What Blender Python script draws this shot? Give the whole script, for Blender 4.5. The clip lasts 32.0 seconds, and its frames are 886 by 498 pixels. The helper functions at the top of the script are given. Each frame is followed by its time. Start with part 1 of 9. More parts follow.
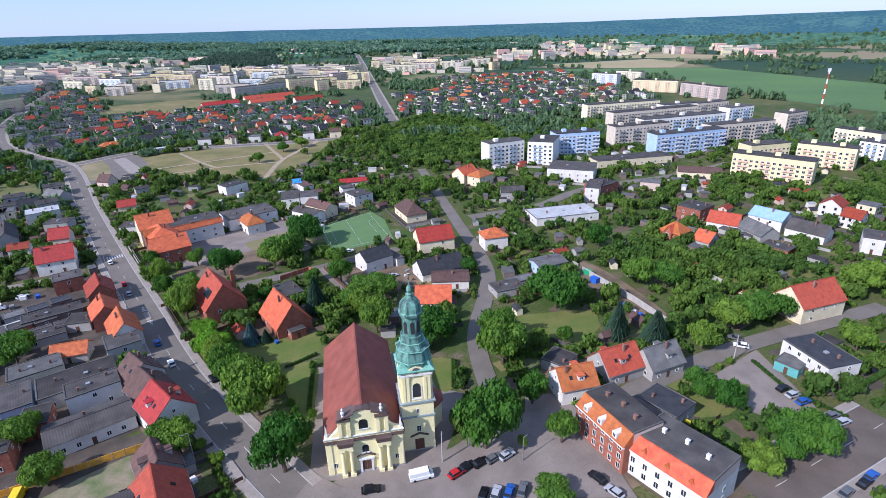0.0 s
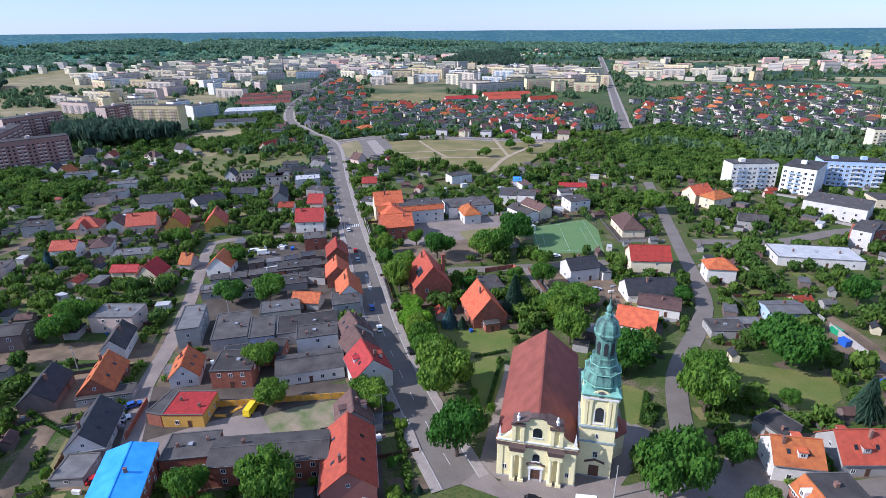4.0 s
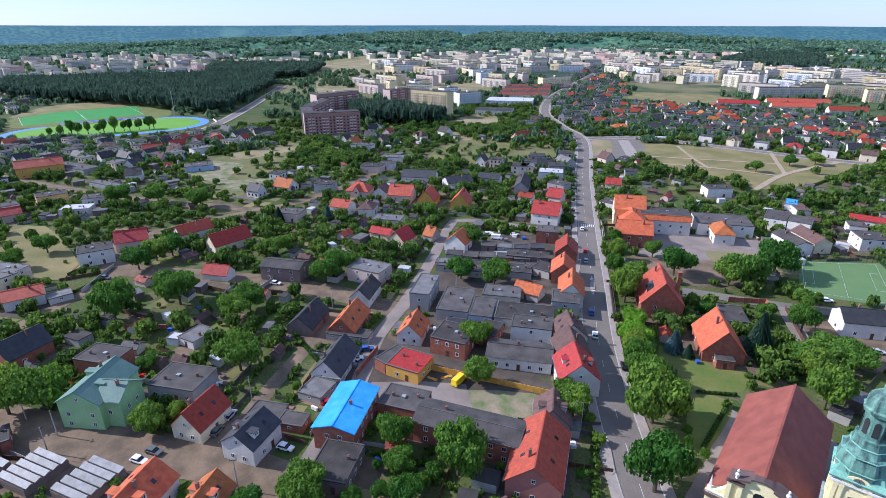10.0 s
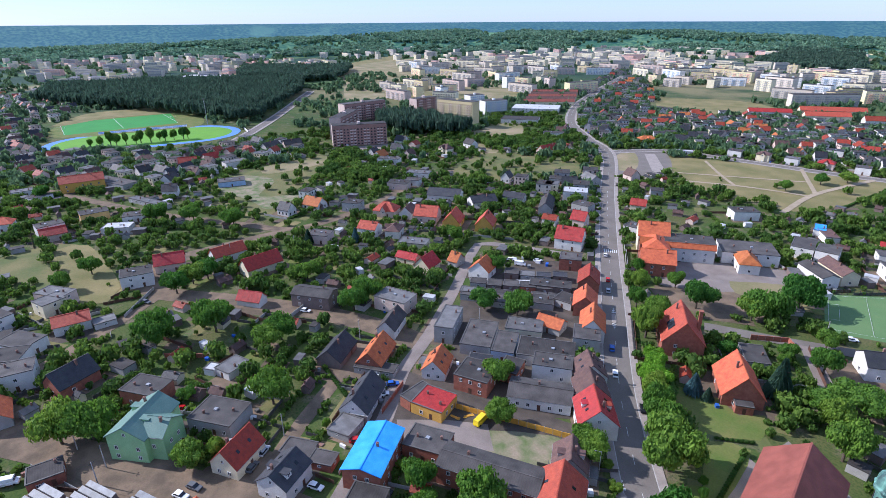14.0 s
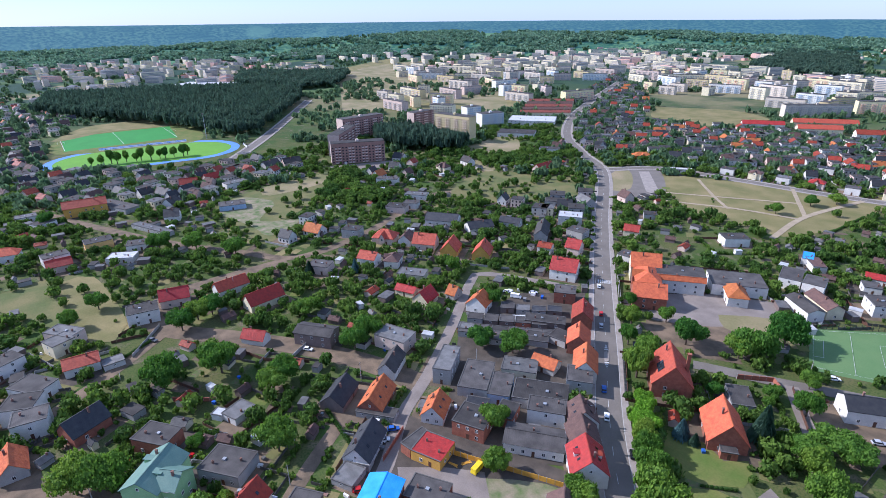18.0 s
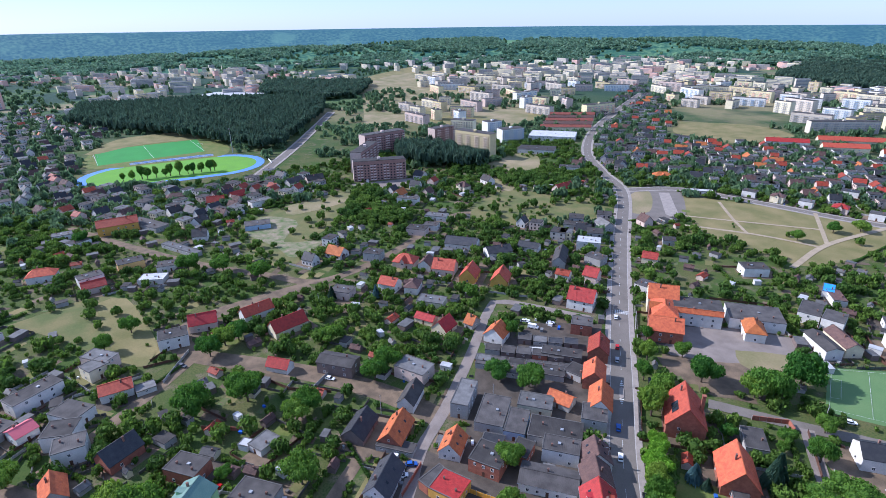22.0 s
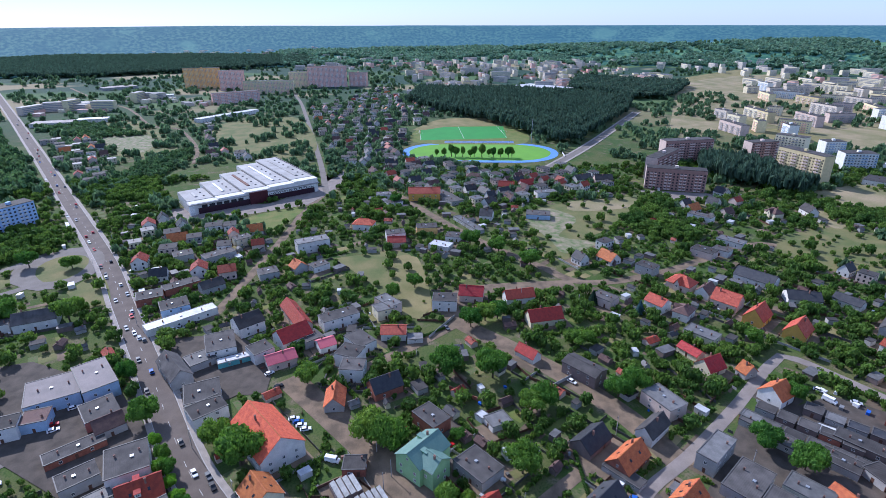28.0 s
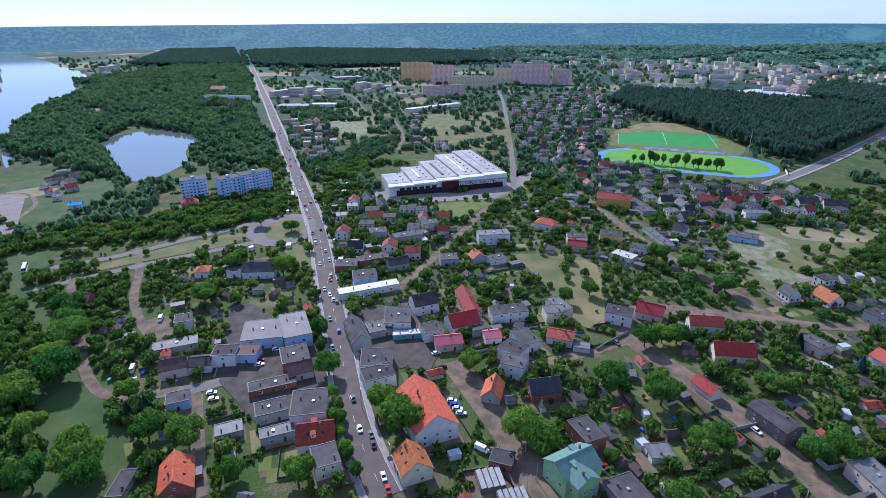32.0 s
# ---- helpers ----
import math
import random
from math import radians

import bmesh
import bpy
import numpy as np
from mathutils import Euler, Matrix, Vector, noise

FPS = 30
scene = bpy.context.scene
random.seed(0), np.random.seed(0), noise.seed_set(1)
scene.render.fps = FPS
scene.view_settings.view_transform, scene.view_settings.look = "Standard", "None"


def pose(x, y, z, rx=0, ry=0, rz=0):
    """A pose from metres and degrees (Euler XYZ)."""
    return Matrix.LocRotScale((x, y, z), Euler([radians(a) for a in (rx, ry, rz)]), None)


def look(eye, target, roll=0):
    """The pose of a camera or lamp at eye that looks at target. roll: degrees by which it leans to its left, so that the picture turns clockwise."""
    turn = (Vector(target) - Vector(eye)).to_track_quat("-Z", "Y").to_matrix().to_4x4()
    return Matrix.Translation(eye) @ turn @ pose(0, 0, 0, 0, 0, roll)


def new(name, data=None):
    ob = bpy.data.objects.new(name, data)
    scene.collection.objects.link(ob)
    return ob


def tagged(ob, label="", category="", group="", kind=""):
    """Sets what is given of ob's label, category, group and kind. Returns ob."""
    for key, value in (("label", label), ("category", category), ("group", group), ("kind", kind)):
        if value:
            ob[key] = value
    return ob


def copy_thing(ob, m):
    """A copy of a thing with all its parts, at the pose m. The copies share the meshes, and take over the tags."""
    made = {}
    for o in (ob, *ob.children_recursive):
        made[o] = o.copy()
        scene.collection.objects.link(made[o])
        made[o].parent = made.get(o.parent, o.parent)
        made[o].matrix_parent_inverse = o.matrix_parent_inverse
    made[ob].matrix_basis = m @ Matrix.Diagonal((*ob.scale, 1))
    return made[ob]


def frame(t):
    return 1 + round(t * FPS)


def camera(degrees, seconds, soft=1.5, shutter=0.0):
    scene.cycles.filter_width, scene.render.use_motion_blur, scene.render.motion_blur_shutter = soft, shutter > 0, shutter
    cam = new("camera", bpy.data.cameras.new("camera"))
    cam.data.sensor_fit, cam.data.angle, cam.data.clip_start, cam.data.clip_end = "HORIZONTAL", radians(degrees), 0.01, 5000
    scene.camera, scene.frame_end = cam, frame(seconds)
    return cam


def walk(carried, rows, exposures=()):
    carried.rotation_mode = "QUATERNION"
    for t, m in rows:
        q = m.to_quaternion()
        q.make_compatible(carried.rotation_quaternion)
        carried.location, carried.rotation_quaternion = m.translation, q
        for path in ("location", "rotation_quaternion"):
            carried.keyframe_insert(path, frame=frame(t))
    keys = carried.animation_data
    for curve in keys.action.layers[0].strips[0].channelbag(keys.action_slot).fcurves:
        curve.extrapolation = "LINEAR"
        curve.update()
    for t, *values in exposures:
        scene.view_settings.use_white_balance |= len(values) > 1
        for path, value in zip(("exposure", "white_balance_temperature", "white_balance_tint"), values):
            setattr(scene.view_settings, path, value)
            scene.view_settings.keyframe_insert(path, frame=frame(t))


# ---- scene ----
cam = camera(78.5, 32.0, soft=0.6)
MAX_SLABS, MAX_PLANTS, MAX_FAR_TREES = 135, 215, 17000
PATH = [
    (0, (0.00, 0.00, 95.25), (0.13, 92.28, 56.72), -1.86),
    (0.5, (0.07, 0.49, 95.38), (-5.57, 92.63, 56.93), -1.71),
    (1, (0.09, 0.54, 95.34), (-10.04, 92.37, 57.07), -1.61),
    (1.5, (-0.01, 0.57, 95.46), (-15.36, 91.76, 57.41), -1.45),
    (2, (0.04, 0.57, 95.65), (-21.08, 90.65, 57.70), -1.31),
    (2.5, (0.07, 0.76, 95.69), (-26.61, 89.40, 57.87), -1.14),
    (3, (0.18, 0.93, 96.08), (-30.33, 88.30, 58.19), -1.04),
    (3.5, (0.17, 1.12, 95.88), (-32.96, 87.60, 58.15), -0.94),
    (5.5, (0.37, 1.82, 95.97), (-49.91, 79.63, 58.31), -0.48),
    (6, (0.35, 1.79, 96.08), (-53.42, 77.19, 58.33), -0.43),
    (6.5, (0.41, 1.83, 95.99), (-56.18, 75.14, 58.27), -0.36),
    (7, (0.40, 2.00, 95.93), (-57.76, 74.05, 58.16), -0.37),
    (7.5, (0.38, 2.13, 96.00), (-59.38, 72.82, 58.17), -0.35),
    (8, (0.25, 2.25, 95.84), (-62.27, 70.48, 57.95), -0.28),
    (8.5, (0.19, 2.19, 95.75), (-64.32, 68.54, 57.85), -0.28),
    (9, (0.14, 2.20, 95.82), (-67.69, 65.08, 57.80), -0.22),
    (9.5, (0.01, 2.22, 95.94), (-69.04, 63.72, 57.86), -0.17),
    (10, (0.06, 2.22, 96.00), (-69.92, 62.63, 57.88), -0.24),
    (10.5, (0.09, 2.23, 96.51), (-70.90, 61.36, 58.26), -0.27),
    (11, (0.11, 2.52, 97.99), (-71.36, 61.02, 59.66), -0.36),
    (11.5, (0.10, 2.59, 99.93), (-72.07, 60.24, 61.61), -0.43),
    (12, (0.11, 2.45, 102.16), (-72.13, 59.95, 63.76), -0.48),
    (12.5, (0.05, 2.39, 104.44), (-72.36, 59.61, 65.94), -0.53),
    (13, (0.05, 2.26, 106.93), (-72.48, 59.24, 68.29), -0.55),
    (13.5, (0.08, 2.36, 109.24), (-72.47, 59.23, 70.50), -0.62),
    (14, (-0.16, 2.36, 111.65), (-72.75, 59.14, 72.82), -0.64),
    (14.5, (-0.40, 2.48, 113.99), (-72.99, 59.21, 75.09), -0.69),
    (16.5, (-0.62, 2.61, 123.89), (-72.96, 59.42, 84.67), -0.76),
    (17, (-0.68, 2.71, 126.48), (-72.95, 59.59, 87.21), -0.75),
    (17.5, (-0.51, 2.83, 129.09), (-72.70, 59.73, 89.71), -0.77),
    (18, (-0.37, 2.87, 131.41), (-72.55, 59.82, 92.07), -0.83),
    (18.5, (-0.25, 2.79, 133.72), (-72.26, 59.96, 94.39), -0.87),
    (19, (-0.04, 2.52, 135.69), (-71.61, 60.31, 96.49), -0.87),
    (19.5, (0.01, 2.60, 138.23), (-71.52, 60.40, 98.97), -0.91),
    (20, (0.10, 2.71, 140.45), (-71.46, 60.55, 101.29), -0.93),
    (20.5, (0.20, 2.72, 142.59), (-71.36, 60.63, 103.55), -0.99),
    (21, (0.38, 2.81, 144.64), (-71.25, 60.72, 105.73), -1.06),
    (21.5, (0.24, 2.78, 146.23), (-71.40, 60.73, 107.36), -1.11),
    (22, (-0.03, 2.72, 146.59), (-74.53, 57.03, 107.84), -0.96),
    (22.5, (-0.22, 3.02, 146.67), (-77.40, 53.42, 107.91), -0.86),
    (23, (-0.29, 3.08, 146.99), (-80.33, 48.84, 108.25), -0.83),
    (23.5, (0.12, 3.21, 147.14), (-83.04, 43.06, 108.48), -0.71),
    (24, (0.24, 3.55, 147.16), (-85.46, 37.72, 108.57), -0.58),
    (24.5, (0.06, 3.65, 147.39), (-86.63, 35.15, 108.74), -0.55),
    (25, (-0.06, 3.94, 147.63), (-87.92, 31.90, 108.91), -0.57),
    (25.5, (-0.58, 3.97, 147.38), (-89.27, 29.13, 108.63), -0.56),
    (27.5, (-0.80, 4.14, 148.00), (-92.20, 15.65, 109.10), -0.40),
    (28, (-1.03, 4.27, 148.09), (-92.73, 13.07, 109.18), -0.40),
    (28.5, (-1.22, 4.37, 148.21), (-93.20, 9.04, 109.25), -0.37),
    (29, (-1.37, 4.43, 148.28), (-93.42, 6.96, 109.29), -0.42),
    (29.5, (-1.36, 4.53, 148.20), (-93.46, 5.07, 109.25), -0.47),
    (30, (-1.45, 4.35, 148.25), (-93.48, 1.66, 109.23), -0.47),
    (30.5, (-1.19, 4.34, 148.46), (-92.93, -3.26, 109.38), -0.40),
    (31, (-1.21, 4.85, 148.32), (-92.29, -8.51, 109.28), -0.41),
    (31.5, (-1.46, 5.34, 148.42), (-91.65, -13.02, 109.32), -0.41),
    (32, (-1.12, 5.28, 148.41), (-90.06, -18.46, 109.34), -0.41),
]
walk(cam, [(t, look(eye, target, roll)) for t, eye, target, roll in PATH],
     [(0, 0.58, 5520, 18), (6, 0.68, 5540, 18), (13, 0.72, 5520, 18), (21, 0.75, 5380, 18), (25, 0.70, 5330, 18), (32, 0.55, 5150, 18)])

# ---- light ----
SUN_FROM = Vector((-0.78, -0.60, 0.72)).normalized()
world = bpy.data.worlds.new("sky")
scene.world = world
world.use_nodes = True
wn = world.node_tree
sky = wn.nodes.new("ShaderNodeTexSky")
sky.sky_type, sky.sun_disc = "NISHITA", False
sky.sun_elevation = math.asin(SUN_FROM.z)
sky.sun_rotation = math.atan2(SUN_FROM.x, SUN_FROM.y)
sky.altitude, sky.air_density, sky.dust_density, sky.ozone_density = 900, 1.0, 0.5, 3.0
veil = wn.nodes.new("ShaderNodeMix")      # thin summer haze over the whole sky
veil.data_type = "RGBA"
veil.inputs[0].default_value = 0.66
veil.inputs[7].default_value = (3.0, 3.75, 5.4, 1)
wn.links.new(sky.outputs[0], veil.inputs[6])
wn.links.new(veil.outputs[2], wn.nodes["Background"].inputs[0])
wn.nodes["Background"].inputs[1].default_value = 0.115
sun = new("sun", bpy.data.lights.new("sun", "SUN"))
sun.data.energy, sun.data.angle, sun.data.color = 4.1, radians(0.6), (1.0, 0.92, 0.82)
sun.matrix_world = look(SUN_FROM * 300, (0, 0, 0))


# ---- materials ----
def mat(name, col, col2=None, rough=0.85, scale=0.6, fine=6.0, bump=0.3, vary=0.12, metal=0.0, wave=0.0, hue=0.0, stain=0.35, run=1.0):
    """A weathered surface: two noise scales over world space, a shift from object to object, relief."""
    m = bpy.data.materials.new(name)
    m.use_nodes = True
    nt = m.node_tree
    N, K = nt.nodes, nt.links.new
    bs = N["Principled BSDF"]
    col2 = col2 or tuple(c * 0.72 for c in col)
    geo = N.new("ShaderNodeNewGeometry")
    n1, n2 = N.new("ShaderNodeTexNoise"), N.new("ShaderNodeTexNoise")
    for n, s in ((n1, scale), (n2, fine)):
        if run < 1.0:             # stains drawn out down the surface
            sq = N.new("ShaderNodeVectorMath")
            sq.operation = "MULTIPLY"
            sq.inputs[1].default_value = (1, 1, run)
            K(geo.outputs["Position"], sq.inputs[0]), K(sq.outputs[0], n.inputs["Vector"])
        else:
            K(geo.outputs["Position"], n.inputs["Vector"])
        n.inputs["Scale"].default_value, n.inputs["Detail"].default_value = s, 5
    ramp = N.new("ShaderNodeMapRange")
    ramp.inputs[1].default_value, ramp.inputs[2].default_value = 0.5 - stain / 2, 0.5 + stain / 2
    K(n1.outputs[0], ramp.inputs[0])
    mix = N.new("ShaderNodeMix")
    mix.data_type = "RGBA"
    mix.inputs[6].default_value, mix.inputs[7].default_value = (*col, 1), (*col2, 1)
    K(ramp.outputs[0], mix.inputs[0])
    hsv = N.new("ShaderNodeHueSaturation")
    info = N.new("ShaderNodeObjectInfo")
    val = N.new("ShaderNodeMath")
    val.operation = "MULTIPLY_ADD"
    K(info.outputs["Random"], val.inputs[0])
    val.inputs[1].default_value, val.inputs[2].default_value = 2 * vary, 1 - vary
    grain = N.new("ShaderNodeMath")
    grain.operation = "MULTIPLY_ADD"
    K(n2.outputs[0], grain.inputs[0])
    grain.inputs[1].default_value, grain.inputs[2].default_value = 0.5, 0.75
    prod = N.new("ShaderNodeMath")
    prod.operation = "MULTIPLY"
    K(val.outputs[0], prod.inputs[0]), K(grain.outputs[0], prod.inputs[1])
    K(prod.outputs[0], hsv.inputs["Value"])
    if hue:
        h = N.new("ShaderNodeMath")
        h.operation = "MULTIPLY_ADD"
        K(info.outputs["Random"], h.inputs[0])
        h.inputs[1].default_value, h.inputs[2].default_value = -2 * hue, 0.5 + hue
        K(h.outputs[0], hsv.inputs["Hue"])
    K(mix.outputs[2], hsv.inputs["Color"])
    K(hsv.outputs[0], bs.inputs["Base Color"])
    bs.inputs["Roughness"].default_value, bs.inputs["Metallic"].default_value = rough, metal
    bs.inputs["Specular IOR Level"].default_value = 0.25
    b = N.new("ShaderNodeBump")
    b.inputs["Strength"].default_value, b.inputs["Distance"].default_value = bump, 0.06
    if wave:
        tex, w = N.new("ShaderNodeTexCoord"), N.new("ShaderNodeTexWave")
        w.inputs["Scale"].default_value = wave
        w.inputs["Distortion"].default_value = 0.4
        K(tex.outputs["Object"], w.inputs["Vector"])
        add = N.new("ShaderNodeMath")
        add.operation = "ADD"
        K(w.outputs["Fac"], add.inputs[0]), K(n2.outputs[0], add.inputs[1])
        K(add.outputs[0], b.inputs["Height"])
    else:
        K(n2.outputs[0], b.inputs["Height"])
    K(b.outputs[0], bs.inputs["Normal"])
    return m


def leafy(*args, **kw):
    """Foliage: a surface as above that also lets light through from behind."""
    m = mat(*args, **kw)
    nt = m.node_tree
    bs = nt.nodes["Principled BSDF"]
    tr, mx = nt.nodes.new("ShaderNodeBsdfTranslucent"), nt.nodes.new("ShaderNodeMixShader")
    nt.links.new(bs.inputs["Base Color"].links[0].from_socket, tr.inputs["Color"])
    mx.inputs[0].default_value = 0.42
    nt.links.new(bs.outputs[0], mx.inputs[1]), nt.links.new(tr.outputs[0], mx.inputs[2])
    nt.links.new(mx.outputs[0], nt.nodes["Material Output"].inputs[0])
    return m


ROOF = dict(
    R=mat("red_tile", (0.35, 0.042, 0.026), (0.225, 0.03, 0.021), 0.6, 0.8, 5, 0.5, 0.2, wave=2.2, hue=0.01),
    O=mat("orange_tile", (0.53, 0.145, 0.05), (0.37, 0.09, 0.037), 0.7, 0.7, 5, 0.5, 0.2, wave=2.2, hue=0.012),
    T=mat("brick_red_tile", (0.42, 0.08, 0.042), (0.29, 0.055, 0.033), 0.65, 0.8, 5, 0.5, 0.15, wave=2.2),
    B=mat("brown_tile", (0.13, 0.075, 0.06), (0.085, 0.05, 0.045), 0.75, 0.6, 5, 0.5, 0.15, wave=2.2),
    K=mat("black_sheet", (0.03, 0.032, 0.038), (0.05, 0.05, 0.052), 0.6, 0.5, 4, 0.3, 0.2, wave=1.5),
    D=mat("tar_paper", (0.046, 0.042, 0.040), (0.082, 0.075, 0.070), 0.85, 0.25, 3, 0.4, 0.35, wave=0.5),
    G=mat("grey_sheet", (0.15, 0.146, 0.14), (0.095, 0.092, 0.088), 0.6, 0.4, 4, 0.3, 0.2, wave=0.9),
    H=mat("dusty_sheet", (0.19, 0.16, 0.15), (0.145, 0.125, 0.12), 0.7, 0.2, 3, 0.3, 0.1, wave=0.7),
    W=mat("white_sheet", (0.50, 0.50, 0.49), (0.36, 0.36, 0.355), 0.5, 0.4, 4, 0.2, 0.1, wave=0.9),
    L=mat("blue_sheet", (0.035, 0.25, 0.75), (0.06, 0.33, 0.8), 0.5, 0.35, 4, 0.25, 0.05, wave=0.8),
    S=mat("faded_blue_sheet", (0.22, 0.36, 0.60), (0.30, 0.42, 0.62), 0.5, 0.4, 4, 0.2, 0.05, wave=0.9),
    N=mat("green_sheet", (0.10, 0.18, 0.15), (0.13, 0.21, 0.17), 0.6, 0.4, 4, 0.2, 0.05, wave=0.9),
    P=mat("pink_sheet", (0.55, 0.13, 0.15), (0.48, 0.11, 0.13), 0.6, 0.4, 4, 0.2, 0.1, wave=0.9),
    M=mat("maroon_tile", (0.262, 0.082, 0.058), (0.19, 0.058, 0.042), 0.7, 0.3, 5, 0.4, 0.02, wave=2.4))
WALL = {}
for key, name, col in (("w", "white_plaster", (0.66, 0.635, 0.59)), ("c", "cream_plaster", (0.68, 0.60, 0.42)), ("g", "grey_plaster", (0.36, 0.35, 0.33)),
                       ("p", "pink_plaster", (0.60, 0.47, 0.40)), ("y", "yellow_plaster", (0.62, 0.36, 0.08)), ("l", "pale_blue_plaster", (0.36, 0.47, 0.60)),
                       ("t", "teal_plaster", (0.12, 0.34, 0.34)), ("n", "green_plaster", (0.30, 0.50, 0.24)), ("r", "faded_red_plaster", (0.38, 0.15, 0.12)),
                       ("i", "pale_panel", (0.74, 0.73, 0.68)), ("j", "blue_panel", (0.42, 0.55, 0.75)), ("q", "beige_panel", (0.62, 0.54, 0.44)),
                       ("x", "sand_panel", (0.74, 0.66, 0.46)), ("z", "lemon_panel", (0.72, 0.64, 0.38)), ("u", "brown_panel", (0.66, 0.53, 0.46)),
                       ("e", "russet_panel", (0.34, 0.20, 0.165)), ("v", "ochre_panel", (0.60, 0.50, 0.28)), ("o", "orange_panel", (0.78, 0.47, 0.17)), ("d", "rose_panel", (0.78, 0.47, 0.38))):
    WALL[key] = mat(name, col, tuple(c * 0.84 for c in col), 0.9, 0.35, 4, 0.25, 0.07)
WALL["b"] = mat("red_brick", (0.33, 0.125, 0.08), (0.24, 0.085, 0.057), 0.9, 0.8, 9, 0.5, 0.12)
WALL["k"] = mat("dark_brick", (0.15, 0.12, 0.11), (0.20, 0.15, 0.13), 0.9, 0.7, 9, 0.5, 0.12)
TRIM = mat("white_trim", (0.78, 0.77, 0.74), None, 0.7, 1, 8, 0.1, 0.03)
GLASS = mat("window_glass", (0.018, 0.022, 0.028), (0.03, 0.035, 0.045), 0.12, 1, 3, 0.0, 0.3)
CHIM = mat("chimney_brick", (0.24, 0.12, 0.09), (0.16, 0.11, 0.09), 0.9, 1.5, 8, 0.5, 0.2)
METAL = mat("galvanised_metal", (0.45, 0.46, 0.47), None, 0.5, 1, 6, 0.1, 0.05, metal=0.6)
RIM = mat("tin_edging", (0.115, 0.108, 0.10), None, 0.6, 1, 6, 0.1, 0.15)
DARK = mat("dark_metal", (0.04, 0.042, 0.045), None, 0.5, 1, 6, 0.1, 0.1)
WOOD_D = mat("dark_wood", (0.12, 0.06, 0.04), None, 0.7, 2, 10, 0.3, 0.1)
ASPHALT = mat("asphalt", (0.140, 0.122, 0.104), (0.174, 0.153, 0.132), 0.9, 0.12, 2.5, 0.2, 0.0)
PAV = mat("paving", (0.24, 0.203, 0.175), (0.175, 0.147, 0.127), 0.9, 0.15, 3, 0.25, 0.0)
COBBLE = mat("worn_cobbles", (0.135, 0.108, 0.089), (0.102, 0.082, 0.068), 0.9, 0.15, 3.5, 0.35, 0.0)
KERB = mat("kerb_stone", (0.40, 0.385, 0.36), (0.33, 0.31, 0.29), 0.9, 0.6, 4, 0.2, 0.0)
DIRT = mat("packed_dirt", (0.195, 0.140, 0.092), (0.105, 0.080, 0.054), 0.95, 0.16, 2.4, 0.45, 0.0, stain=0.28)
SAND = mat("bare_sand", (0.27, 0.215, 0.15), (0.085, 0.13, 0.038), 0.95, 0.18, 2, 0.3, 0.0)
DRY = mat("dry_grass", (0.22, 0.18, 0.08), (0.135, 0.13, 0.046), 0.95, 0.05, 1.2, 0.4, 0.0, stain=0.3)
GRASS = mat("green_grass", (0.086, 0.128, 0.024), (0.155, 0.15, 0.045), 0.95, 0.11, 1.5, 0.4, 0.0)
STALL = mat("dull_sheet", (0.20, 0.21, 0.215), (0.12, 0.127, 0.13), 0.5, 0.6, 4, 0.2, 0.2)
OLIVE = mat("rough_grass", (0.165, 0.145, 0.058), (0.09, 0.11, 0.033), 0.95, 0.06, 1.2, 0.4, 0.0, stain=0.3)
SOIL = mat("garden_soil", (0.13, 0.095, 0.065), (0.09, 0.07, 0.045), 0.95, 0.4, 3, 0.4, 0.0)
TAN = mat("worn_dry_grass", (0.27, 0.215, 0.125), (0.15, 0.145, 0.06), 0.95, 0.03, 0.8, 0.3, 0.0, stain=0.3)
YARD = mat("yard_concrete", (0.098, 0.080, 0.064), (0.056, 0.047, 0.038), 0.95, 0.2, 3, 0.3, 0.0)
PLOT = mat("vegetable_rows", (0.07, 0.13, 0.03), (0.13, 0.105, 0.06), 0.95, 0.9, 4, 0.4, 0.0)
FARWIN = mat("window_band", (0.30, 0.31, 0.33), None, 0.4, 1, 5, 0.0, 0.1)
TURF = mat("artificial_turf", (0.035, 0.20, 0.04), (0.04, 0.23, 0.045), 0.9, 0.05, 2, 0.2, 0.0)
LONG = mat("long_grass", (0.034, 0.070, 0.015), (0.074, 0.094, 0.028), 0.95, 0.06, 1.3, 0.5, 0.0)
LAWN = mat("stadium_grass", (0.13, 0.30, 0.03), (0.11, 0.26, 0.03), 0.9, 0.05, 2, 0.3, 0.0)
COURT = mat("court_turf", (0.095, 0.175, 0.065), (0.12, 0.195, 0.075), 0.9, 0.1, 2, 0.2, 0.0)
TRACK = mat("blue_rubber", (0.10, 0.22, 0.55), (0.12, 0.25, 0.58), 0.8, 0.1, 3, 0.1, 0.0)
SANDF = mat("ploughed_field", (0.34, 0.27, 0.16), (0.28, 0.25, 0.12), 0.95, 0.01, 0.3, 0.2, 0.0)
GRASSF = mat("far_meadow", (0.10, 0.175, 0.055), (0.075, 0.14, 0.05), 0.95, 0.008, 0.3, 0.2, 0.0)
PAINT = mat("road_paint", (0.62, 0.62, 0.60), (0.42, 0.42, 0.40), 0.7, 1, 5, 0.1, 0.0)
BARK = mat("bark", (0.11, 0.085, 0.065), None, 0.95, 2, 12, 0.5, 0.1)
LEAF = leafy("leaves", (0.138, 0.264, 0.030), (0.068, 0.158, 0.021), 0.7, 0.5, 3, 0.3, 0.32, hue=0.03)
LIME = leafy("lime_leaves", (0.19, 0.36, 0.025), (0.12, 0.27, 0.02), 0.7, 0.6, 3, 0.3, 0.1)
